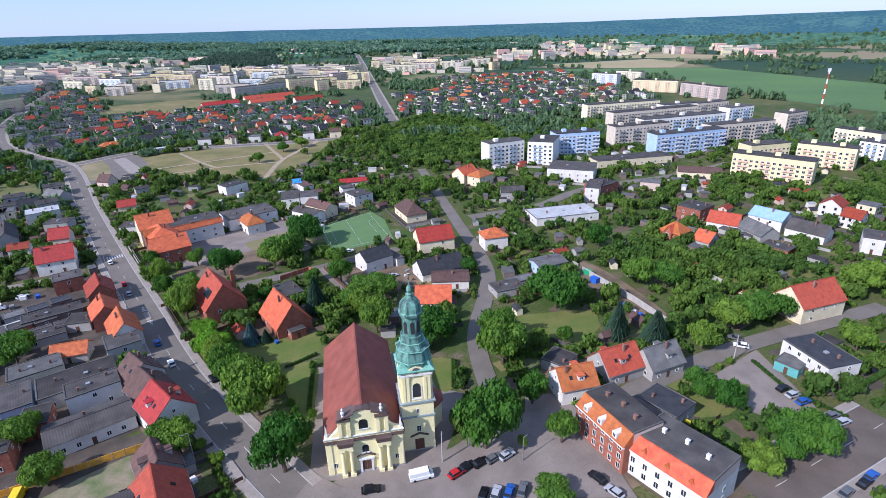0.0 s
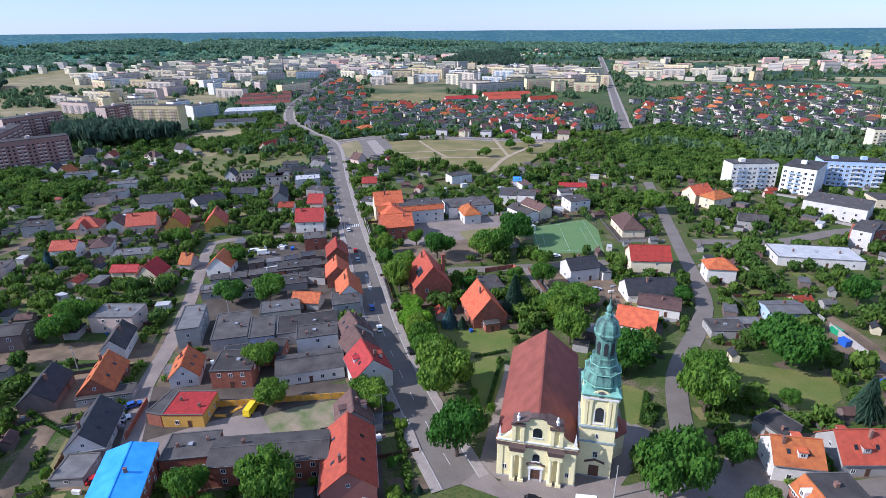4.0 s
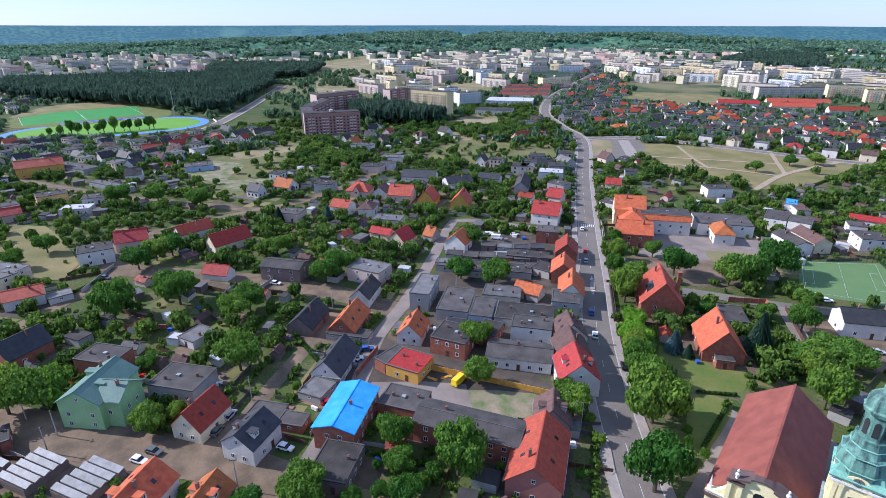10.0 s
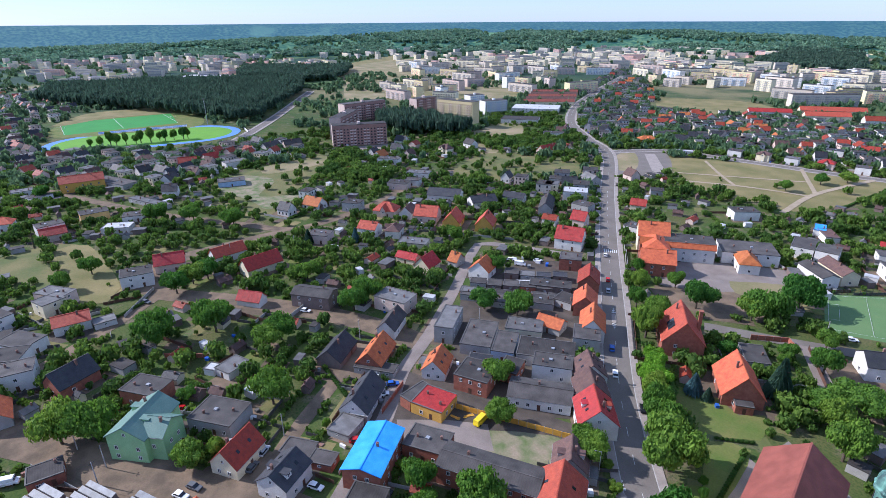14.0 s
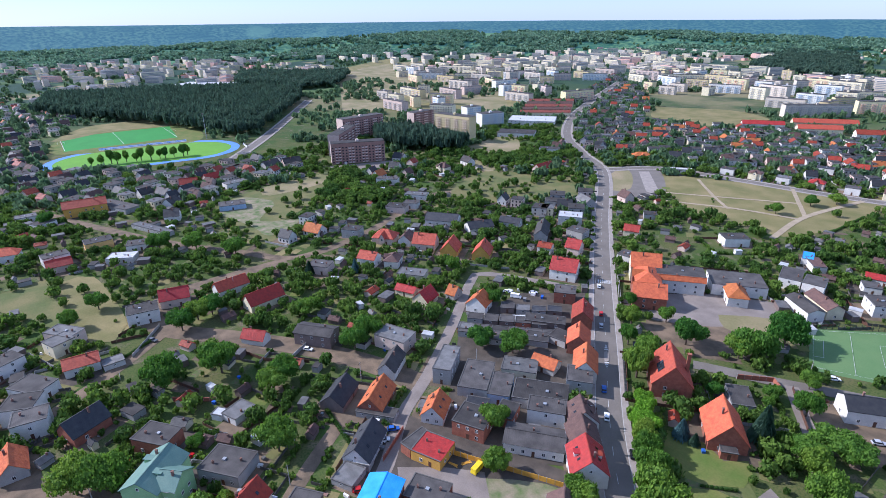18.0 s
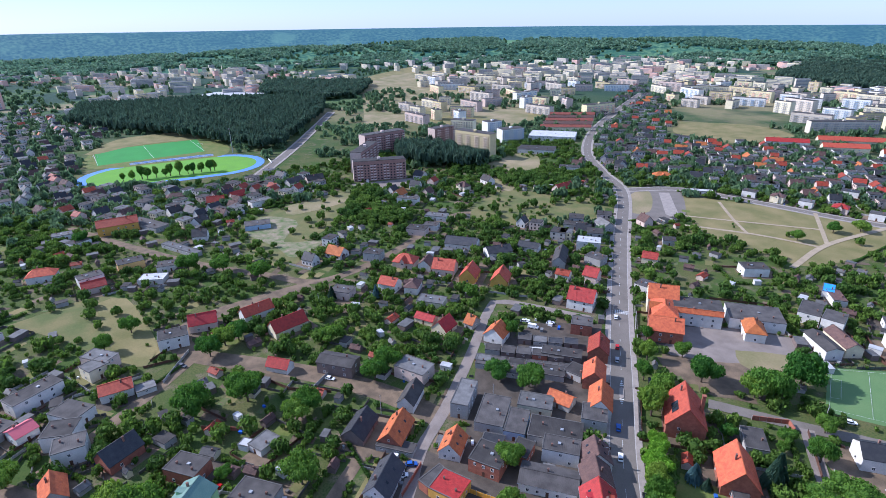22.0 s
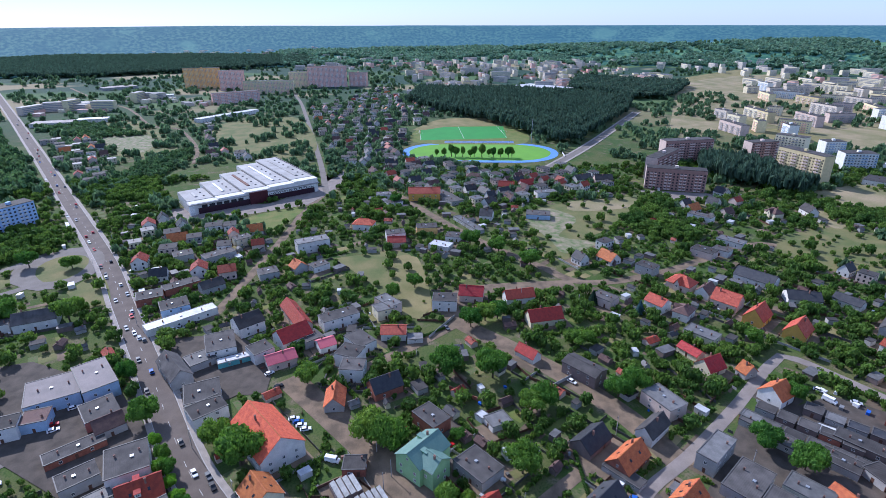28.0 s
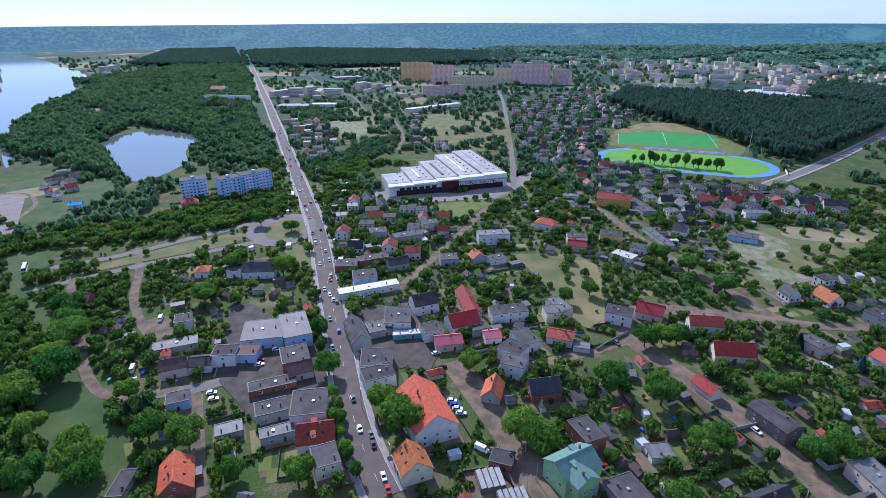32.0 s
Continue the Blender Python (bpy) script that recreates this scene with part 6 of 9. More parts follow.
apartment_block(-524.0, 281.0, 58.0, 12, 133.0, 22, "u")
apartment_block(-547.0, 402.0, 32.0, 13, 95.0, 26, "u")
apartment_block(-488.0, 408.0, 50.0, 13, 13.0, 28, "v")
apartment_block(-566.0, 452.0, 31.0, 13, 32.0, 27, "x")
apartment_block(-574.0, 508.6, 22.6, 15, 82.5, 18, "i")
apartment_block(-517.2, 490.9, 31.5, 16, 75.7, 18, "i")
house(-498.3, 550.5, 60.1, 40, 36.4, 6, 0, "W", "w")
house(-454.1, 476.0, 42.8, 25, 36.4, 5, 0, "D", "w")
apartment_block(45.9, 387.4, 28.6, 12, 23.7, 16, "i")
apartment_block(75.9, 390.2, 17.9, 26, -21.6, 16, "i")
apartment_block(103.9, 414.1, 34.4, 14, 9.0, 16, "j")
apartment_block(184.5, 402.3, 60.1, 12, 16.0, 16, "j")
apartment_block(237.6, 431.0, 59.6, 12, 14.4, 16, "q")
apartment_block(160.4, 436.5, 50.0, 12, 16.4, 16, "q")
apartment_block(208.2, 469.0, 82.3, 12, 16.1, 16, "i")
apartment_block(198.8, 510.0, 91.0, 12, 16.8, 16, "q")
apartment_block(185.2, 558.7, 80.4, 12, 13.3, 16, "x")
apartment_block(232.3, 537.2, 35.5, 12, 12.2, 16, "i")
apartment_block(266.5, 542.8, 37.2, 12, 18.5, 16, "q")
apartment_block(276.5, 509.5, 30.7, 12, 22.3, 16, "i")
apartment_block(303.0, 469.8, 25.8, 12, 24.5, 16, "q")
apartment_block(205.6, 325.6, 44.3, 12, -42.6, 14, "z")
apartment_block(220.0, 362.3, 30.5, 12, 11.7, 14, "z")
apartment_block(255.2, 350.1, 32.8, 12, -44.1, 14, "z")
apartment_block(319.0, 407.2, 31.5, 11, -62.3, 11, "x")
apartment_block(298.1, 364.2, 15.0, 14, -56.8, 12, "i")
apartment_block(263.5, 877.0, 42.9, 12, -46.7, 15, "i")
apartment_block(308.8, 901.3, 44.4, 12, -48.5, 15, "x")
apartment_block(296.4, 759.9, 58.3, 12, -32.9, 15, "z")
apartment_block(329.3, 691.1, 63.2, 12, -69.8, 15, "p")
apartment_block(-407.1, -338.8, 22.1, 14, 128.3, 16, "j")
apartment_block(-411.7, -305.5, 18.3, 14, 140.9, 18, "j")
apartment_block(-434.0, -293.5, 29.1, 14, 146.8, 18, "j")
apartment_block(-1412.0, -438.0, 82.0, 14, 93.0, 46, "o")
apartment_block(-1356.0, -355.0, 54.0, 16, 92.0, 44, "d")
apartment_block(-1135.0, -294.0, 90.0, 13, 117.0, 21, "d")
apartment_block(-1280.0, -258.0, 107.0, 13, 92.0, 27, "z")
apartment_block(-1394.0, -209.0, 44.0, 14, 92.0, 36, "z")
apartment_block(-1392.0, -140.0, 92.0, 15, 92.0, 48, "d")
apartment_block(-1396.0, -66.0, 44.0, 13, 70.0, 32, "d")
apartment_block(-952.0, -684.0, 92.0, 14, 94.0, 13, "i")
house(-1075.0, -790.0, 34.0, 20, 94.0, 10, 16, "R", "w")
house(-912.0, -517.0, 58.0, 28, 101.0, 6, 0, "H", "w")
house(-938.0, -470.0, 44.0, 20, 101.0, 6, 0, "W", "w")
house(-1134.0, -592.0, 88.0, 25, 92.0, 7, 0, "G", "l")
house(-954.0, -264.0, 116.0, 16, 142.0, 6, 0, "W", "w")
house(-1424.0, -640.0, 75.0, 40, 128.0, 6, 0, "H", "g")
house(-1240.0, -470.0, 40.0, 18, 110.0, 6, 0, "W", "w")
for k in range(5):
    house(-524.0 - 17 * k, 604.0 + 23 * k, 70.0, 8, 45.8, 5.5, 8.5, "MB"[k % 2], "cp"[k % 2])
house(-280.0, 722.0, 46.0, 12, 34.0, 7, 10.5, "R", "w")
house(-224.0, 737.0, 46.0, 12, 36.0, 7, 11, "T", "c")
house(-172.0, 746.0, 38.0, 12, 34.0, 7, 11, "R", "w")
house(-234.0, 783.0, 70.0, 12, 35.0, 7, 11, "T", "c")
apartment_block(-272.0, 864.0, 85.0, 13, 46.0, 16, "q")
apartment_block(-228.0, 946.0, 44.0, 14, 33.0, 17, "z")
apartment_block(-588.0, 755.0, 60.0, 13, 80.0, 17, "z")
apartment_block(-604.0, 1122.0, 92.0, 13, 31.0, 16, "x")
house(-150.6, 11.0, 15.8, 11.5, 133.3, 8.0, 11.5, "N", "n")
house(-144.5, 14.5, 6.5, 9, 43.3, 8.0, 11.0, "N", "n")
house(-110.0, 35.4, 10.6, 9.0, 119.5, 5.0, 8.3, "K", "w")
house(-126.0, 28.8, 11.6, 8.6, 121.8, 4, 8.6, "R", "c")
house(-76.6, 76.8, 26.5, 9, 28.5, 6.2, 7.2, "D", "b")
market_row(-134.5, -6.5, 10, 9.5, 116.4)
market_row(-122.5, 2.5, 11, 9.5, 116.4)
market_row(-142, -16, 9, 8, 116.4)
house(-1235.4, 348.0, 125.2, 70, 36.9, 9, 0, "W", "g")

srnd = random.Random(41)
for cx, cy, n, step, rot in ((-146.0, 154.0, 6, 7.6, 40.0), (-153.5, 161.0, 5, 7.4, 41.0), (-153.5, 177.0, 4, 7.4, 41.0)):
    for k in range(n):
        u = (k - (n - 1) / 2) * step
        house(cx + u * math.cos(radians(rot)), cy + u * math.sin(radians(rot)), step - srnd.uniform(0.3, 1.2), srnd.uniform(4.8, 6.4), rot + srnd.uniform(-2, 2),
              srnd.uniform(2.3, 3.1), 0, srnd.choice("DDKBGD"), srnd.choice("kkbg"))

# ---- shopping hall and stadium ----
def shopping_hall():
    a, b = Vector((-444.5, -162.2, 0)), Vector((-502.9, -65.1, 0))
    d = (b - a).normalized()
    rot = math.degrees(math.atan2(d.y, d.x))
    L, W = (b - a).length, 104
    c = (a + b) / 2 + Vector((-d.y, d.x, 0)) * W / 2
    footprint(c.x, c.y, L + 6, W + 6, rot)
    root = thing("shopping_hall", pose(c.x, c.y, 0, 0, 0, rot), "large white shopping hall with stepped roofs and dark glass front", "shop")
    sheet = mat("weathered_roof_sheet", (0.36, 0.345, 0.32), (0.25, 0.238, 0.22), 0.7, 0.08, 1.5, 0.2, 0.1, wave=0.5)
    for k, deep in enumerate((44, 60, 76, 96, 104)):
        x0, x1, yb = -L / 2 + L * k / 5, -L / 2 + L * (k + 1) / 5, -W / 2 + deep
        z = 9.4 + 0.9 * k
        part("wall", boxes((x0, -W / 2, -0.3, x1 - 0.004, yb, z)), WALL["w"], root)
        r = part("roof", boxes((x0 + 0.01, -W / 2 + 9, z + 0.003, x1 - 0.01, yb + 0.3, z + 0.35)), sheet, root, "stepped weathered sheet roof")
        bm = bmesh.new()
        prism(bm, [(x0 + 8, z + 0.353), (x0 + 11, z + 0.353), (x0 + 10.6, z + 1.0), (x0 + 9.5, z + 1.25), (x0 + 8.4, z + 1.0)], -W / 2 + 18, yb - 12)
        part("rooflight", bm, (sheet, METAL, CHIM, METAL, sheet)[k], r, "long barrel rooflight")
        for j in range(int(deep // 14)):
            y0 = -W / 2 + 14 + j * 12
            part("roof_fan", boxes((x0 + 15, y0 + 3, z + 0.353, x0 + 16.3, y0 + 4.3, z + 1.0)), RIM, r)
        part("roof_rib", boxes((x1 - 1.2, -W / 2 + 9, z + 0.354, x1 - 0.4, yb, z + 1.0)), RIM, r)
    part("front_canopy", boxes((-L / 2 - 1, -W / 2 - 1.2, 8.002, L / 2 + 1, -W / 2 + 8.9, 9.0)), sheet, root)
    part("glass_front", boxes((-L / 2 + 6, -W / 2 - 0.5, 0.2, L / 2 - 4, -W / 2 - 0.003, 5.1)), mat("tinted_glass", (0.05, 0.022, 0.03), (0.035, 0.02, 0.03), 0.15), root, "dark tinted glass front")
    part("entrance_tower", boxes((-8, -W / 2 - 2.0, 0, 8, -W / 2 - 0.52, 10.6)), mat("wine_panel", (0.085, 0.02, 0.028), None, 0.4), root, "dark wine-red entrance front")
    part("sign_band", boxes((8.5, -W / 2 - 0.7, 5.2, L / 2 - 2, -W / 2 - 0.004, 7.6)), TRIM, root)
    for k in range(26):
        part("window", boxes((9.5 + k * 1.65, -W / 2 - 0.78, 5.6, 10.5 + k * 1.65, -W / 2 - 0.703, 6.4)), GLASS, root)
    for k in range(7):
        part("lettering_bar", boxes((14 + k * 4.6, -W / 2 - 0.78, 6.7, 17.4 + k * 4.6, -W / 2 - 0.703, 7.3)), DARK, root)
    for k in range(6):
        part("front_window", boxes((-L / 2 + 9 + 6 * k, -W / 2 - 0.65, 4.9, -L / 2 + 13.5 + 6 * k, -W / 2 - 0.5, 7.4)), GLASS, root)
    part("corner_pier", boxes((-L / 2 - 1, -W / 2 - 1.0, 0, -L / 2 + 3, -W / 2 - 0.005, 8.0)), TRIM, root)


shopping_hall()


def stadium():
    a, b = Vector((-660.0, 18.0)), Vector((-632.0, 205.0))
    c, d = (a + b) / 2, (b - a).normalized()
    rot = math.degrees(math.atan2(d.y, d.x))
    hl, r = (b - a).length / 2, 52
    KEEP.append(([tuple(c + Matrix.Rotation(radians(rot), 2) @ Vector(q)) for q in ((-hl, -r), (hl, -r), (hl, r), (-hl, r))], 0.0))
    KEEP.append(([(-840, 30), (-700, 20), (-690, 190), (-835, 195)], 0.0))

    def oval(name, hl, r, z, m, label):
        bm = bmesh.new()
        s = hl - r
        pts = [(s + r * math.cos(t), r * math.sin(t)) for t in [(-0.5 + k / 18) * math.pi for k in range(19)]]
        pts += [(-x, -y) for x, y in pts]
        bm.faces.new([bm.verts.new((x, y, z)) for x, y in pts])
        ob = new(name, mesh_of(bm, name))
        ob.data.materials.append(m)
        ob.matrix_world = pose(c.x, c.y, 0, 0, 0, rot)
        return tagged(ob, label, "sports ground", kind="structure")
    oval("running_track", hl, r, 0.12, TRACK, "blue rubber running track")
    oval("stadium_grass", hl - 9, r - 9, 0.16, LAWN, "bright mown grass inside the track")
    st = thing("stand", pose(c.x - 52 * d.y, c.y + 52 * d.x, 0, 0, 0, rot), "long low stand with blue and white seats", "stand")
    for k in range(4):
        part("bench", boxes((-45, k * 1.1, 0, 45, k * 1.1 + 1.05, 0.5 + 0.4 * k)), (TRIM, TRACK)[k % 2], st)
    mast = thing("floodlight_mast", pose(c.x + hl * 0.72 * d.x - 56 * d.y, c.y + hl * 0.72 * d.y + 56 * d.x, 0), "tall steel floodlight mast", "mast")
    bm = bmesh.new()
    lathe(bm, ((0.5, 0), (0.25, 28)), 8)
    part("pole", bm, METAL, mast)
    part("lamp_rack", boxes((-2.5, -0.3, 28.003, 2.5, 0.3, 30)), DARK, mast)
    fence = thing("board_fence", pose(c.x + (hl + 4) * d.x, c.y + (hl + 4) * d.y, 0, 0, 0, rot), "white advertising boards at the end of the track", "fence")
    for k in range(10):
        part("board", boxes((0, -24 + k * 4.8, 0, 0.2, -24.1 + (k + 1) * 4.8, 2.4)), TRIM, fence)
    g = thing("goal", pose(-772, 46, 0.05, 0, 0, 85), "white goal frame on the artificial pitch", "goal", "goals")
    part("goal_frame", boxes((-3.7, -0.07, 0, -3.56, 0.07, 2.44), (3.56, -0.07, 0, 3.7, 0.07, 2.44), (-3.56, -0.07, 2.3, 3.56, 0.07, 2.44)), TRIM, g)
    copy_thing(g, pose(-768, 167, 0.05, 0, 0, 85))
    lines = bmesh.new()
    for k in (0, 3, 6):
        y = 48 + k * 19.5
        lines.faces.new([lines.verts.new(v) for v in ((-818, y, 0.2), (-727, y - 3, 0.2), (-727, y - 2.6, 0.2), (-818, y + 0.4, 0.2))])
    ob = new("pitch_marking", mesh_of(lines, "pitch_marking"))
    ob.data.materials.append(PAINT)
    tagged(ob, "white lines on the artificial pitch", "road marking", kind="structure")


stadium()


# ---- vehicles ----
CARS = {}


def build_vehicle(kind, colour):
    L, W, H, hood = dict(car=(4.4, 1.78, 1.45, 1.1), van=(5.6, 2.0, 2.3, 0.7), bus=(12.0, 2.5, 3.0, 0.0))[kind]
    root = thing(kind, pose(0, 0, 0), f"{colour} {dict(car='passenger car', van='delivery van', bus='town bus')[kind]} on the street", kind)
    m = PAINTS[colour]
    belt = 0.82 if kind == "car" else 1.15
    bm = bmesh.new()
    prism(bm, [(-L / 2, 0.35), (-L / 2 + 0.1, 0.25), (L / 2 - 0.1, 0.25), (L / 2, 0.4), (L / 2 - 0.05, belt - 0.12), (L / 2 - hood, belt), (-L / 2 + 0.1, belt), (-L / 2, belt - 0.1)], -W / 2, W / 2)
    bmesh.ops.bevel(bm, geom=bm.edges[:], offset=0.06, segments=1, affect="EDGES")
    part("body", bm, m, root)
    front, back = (L / 2 - hood - 0.1, -L / 2 + (0.35 if kind == "car" else 0.05))
    bm = bmesh.new()
    prism(bm, [(back, belt - 0.01), (front, belt - 0.01), (front - (0.75 if kind == "car" else 0.4), H - 0.1), (back + (0.45 if kind == "car" else 0.05), H - 0.1)], -W / 2 + 0.1, W / 2 - 0.1)
    part("cabin", bm, GLASS if kind != "van" else m, root, "dark glazed cabin" if kind != "van" else "")
    rf, rb = front - (0.7 if kind == "car" else 0.35), back + (0.4 if kind == "car" else 0.03)
    part("roof", boxes((rb, -W / 2 + 0.14, H - 0.097, rf, W / 2 - 0.14, H)), m, root)
    if kind == "van":
        part("windscreen", boxes((front - 0.5, -W / 2 + 0.15, belt + 0.1, front - 0.08, W / 2 - 0.15, belt + 0.75)), GLASS, root)
    for sx in (L * 0.31, -L * 0.31):
        for sy in (-1, 1):
            bm = bmesh.new()
            lathe(bm, ((0.32, -0.1), (0.32, 0.1)), 12)
            bmesh.ops.rotate(bm, verts=bm.verts, matrix=Matrix.Rotation(radians(90), 3, "X"))
            w = part("wheel", bm, TYRE, root)
            w.matrix_basis = pose(sx, sy * (W / 2 - 0.09), 0.32)
    return root


def vehicle(x, y, rot, colour, kind):
    m = pose(x, y, 0.22, 0, 0, rot)
    if (kind, colour) not in CARS:
        CARS[kind, colour] = build_vehicle(kind, colour)
        CARS[kind, colour].matrix_world = m
    else:
        copy_thing(CARS[kind, colour], m)
    FOOT.append((x, y, 2.4, 1.1, radians(rot)))


vehicle(1.6, 94.1, 36, "red", "car")
vehicle(4.0, 96.0, 36, "black", "car")
vehicle(7.2, 97.1, 36, "black", "car")
vehicle(10.4, 98.3, 36, "grey", "car")
vehicle(13.6, 99.1, 36, "silver", "car")
vehicle(-17.4, 90.2, 10, "black", "car")
vehicle(-6.4, 93.6, 15, "white", "van")
vehicle(32.9, 91.4, 126, "black", "car")
vehicle(35.4, 87.3, 126, "silver", "car")
vehicle(7.1, 87.7, 70, "black", "car")
vehicle(9.9, 88.1, 70, "silver", "car")
vehicle(12.8, 88.3, 70, "blue", "car")
vehicle(15.8, 88.9, 70, "grey", "car")
vehicle(91.5, 120.2, 20, "black", "car")
vehicle(92.5, 117.5, 20, "silver", "car")
vehicle(93.4, 114.6, 20, "blue", "car")
vehicle(98.2, 106.5, 20, "silver", "car")
vehicle(97.1, 108.9, 20, "grey", "car")
vehicle(91.1, 141.5, 155, "white", "car")
vehicle(91.5, 146.0, 155, "grey", "car")
vehicle(73.5, 130.1, 22, "grey", "car")
vehicle(92.4, 89.3, 30, "blue", "car")
vehicle(89.7, 87.5, 30, "black", "car")
vehicle(84.0, 85.1, 30, "grey", "car")
vehicle(120.4, 127.2, 120, "black", "car")
vehicle(-148.7, 223.7, 126, "white", "car")
vehicle(-123.7, 191.7, 126, "silver", "car")
vehicle(-130.4, 200.7, 126, "red", "car")
vehicle(-94.9, 154.4, 126, "blue", "car")
vehicle(-192.3, 79.5, 36, "white", "car")
vehicle(-84.8, 142.2, 126, "white", "car")
vehicle(-105.0, 190.0, 126, "black", "car")
vehicle(-126.0, 73.4, 60, "white", "car")
vehicle(-127.9, 80.4, 60, "blue", "car")
vehicle(-33.8, 177.5, 126, "white", "car")
vehicle(-19.9, 190.9, 100, "white", "van")
vehicle(-20.4, 200.1, 36, "silver", "car")
vehicle(-42.3, 227.8, 36, "white", "car")
vehicle(-243.5, 29.1, 30, "grey", "car")
vehicle(-114.5, 32.2, 30, "black", "car")
vehicle(-104.2, 41.0, 30, "white", "car")
vehicle(-91.7, 54.1, 30, "black", "car")
vehicle(-124.0, 16.3, 30, "grey", "car")
vehicle(-159.1, 21.3, 126, "red", "car")
vehicle(-125.0, 35.3, 126, "silver", "car")
vehicle(-121.2, 30.6, 126, "grey", "car")
vehicle(-96.0, 91.0, 105, "yellow", "van")
vehicle(-125.6, 75.0, 60, "white", "car")
vehicle(-112.2, 57.9, 60, "red", "car")
vehicle(-95.2, 107.5, 36, "white", "car")
vehicle(-123.2, 12.8, 30, "white", "car")
vehicle(-180.7, -39.2, 100, "white", "car")
vehicle(-178.6, -37.2, 100, "blue", "car")
vehicle(-176.4, -35.7, 100, "white", "car")
vehicle(-174.0, -33.7, 100, "white", "car")
vehicle(-171.5, -80.0, 33, "black", "car")
vehicle(-155.2, -70.1, 33, "white", "car")
vehicle(-153.3, -64.6, 33, "grey", "car")
vehicle(-148.4, -61.8, 33, "black", "car")
vehicle(-134.9, -52.6, 33, "white", "car")
vehicle(-129.9, -49.1, 33, "red", "car")
vehicle(-205.3, -105.5, 33, "black", "car")
vehicle(-255.6, -131.1, 33, "white", "car")
vehicle(-274.1, -140.0, 33, "red", "car")
vehicle(-301.5, -153.6, 33, "silver", "car")
vehicle(-343.4, -187.7, 33, "black", "car")
vehicle(-390.1, -217.1, 33, "white", "car")
vehicle(-424.8, -249.0, 33, "white", "bus")
vehicle(-452.9, -264.0, 33, "silver", "car")
vehicle(-505.0, -301.7, 33, "black", "car")
vehicle(-575.7, -347.3, 33, "white", "car")
vehicle(-674.2, -410.4, 33, "grey", "car")
vehicle(-605.1, -357.9, 33, "red", "car")
vehicle(-497.7, -302.2, 33, "white", "car")
vehicle(-257.4, -112.1, 100, "white", "car")
vehicle(-258.9, -109.2, 100, "silver", "car")
vehicle(-260.4, -105.9, 100, "grey", "car")
vehicle(-262.6, -102.9, 100, "black", "car")
vehicle(-160.2, -140.9, 120, "white", "car")
vehicle(-156.8, -137.6, 120, "white", "car")
vehicle(-197.2, -131.4, 120, "white", "car")
vehicle(-187.1, -134.4, 120, "red", "car")
vehicle(-183.8, -132.4, 120, "white", "car")
vehicle(-240.4, -339.9, 45, "white", "bus")
vehicle(-165.4, -186.9, 30, "white", "van")
vehicle(-156.9, -178.1, 30, "white", "van")
vehicle(-207.6, -207.4, 30, "white", "van")
vehicle(-156.3, -21.8, 70, "white", "van")
vehicle(-213.0, -55.0, 126, "white", "car")
vehicle(-202.7, -49.2, 126, "black", "car")
vehicle(-170.7, 4.3, 60, "red", "car")
vehicle(-970.3, -603.1, -145, "silver", "car")
vehicle(-220.2, -109.2, -150, "blue", "car")
vehicle(-703.4, -426.2, -146, "black", "car")
vehicle(-485.6, -273.6, -146, "red", "car")
vehicle(-550.4, -323.2, -146, "blue", "car")
vehicle(-345.3, -188.5, -148, "red", "car")
vehicle(-928.2, -580.6, -145, "silver", "car")
vehicle(-804.0, -495.0, -145, "grey", "car")
vehicle(-920.8, -575.5, -145, "grey", "car")
vehicle(-846.9, -518.0, -145, "red", "car")
vehicle(-251.2, -126.9, -150, "silver", "car")
vehicle(-250.9, -126.7, -150, "white", "car")
vehicle(-402.6, -225.2, -146, "red", "car")
vehicle(-545.3, -313.2, -146, "grey", "car")
vehicle(-688.8, -416.3, -146, "red", "car")
vehicle(-327.0, -176.9, -148, "white", "car")
crnd = random.Random(77)
street = [Vector(q) for q in ((-224, -112), (-286, -149), (-360, -193), (-493, -283), (-756, -462))]
for a, b in zip(street, street[1:]):
    d = (b - a).normalized()
    for k in range(4):
        side = (-1, 1)[k % 2]
        q = a + (b - a) * (k + 0.5) / 4 + Vector((d.y, -d.x)) * 2.7 * side
        vehicle(q.x, q.y, math.degrees(math.atan2(d.y, d.x)) + (0 if side > 0 else 180), crnd.choice(("white", "silver", "grey", "black", "red", "blue")), "car")
vehicle(-168.2, 181.9, 30, "white", "van")
vehicle(-165.7, 192.0, 60, "silver", "car")
vehicle(-175.2, 182.7, 40, "white", "car")
vehicle(-68.6, 133.6, 130, "black", "car")
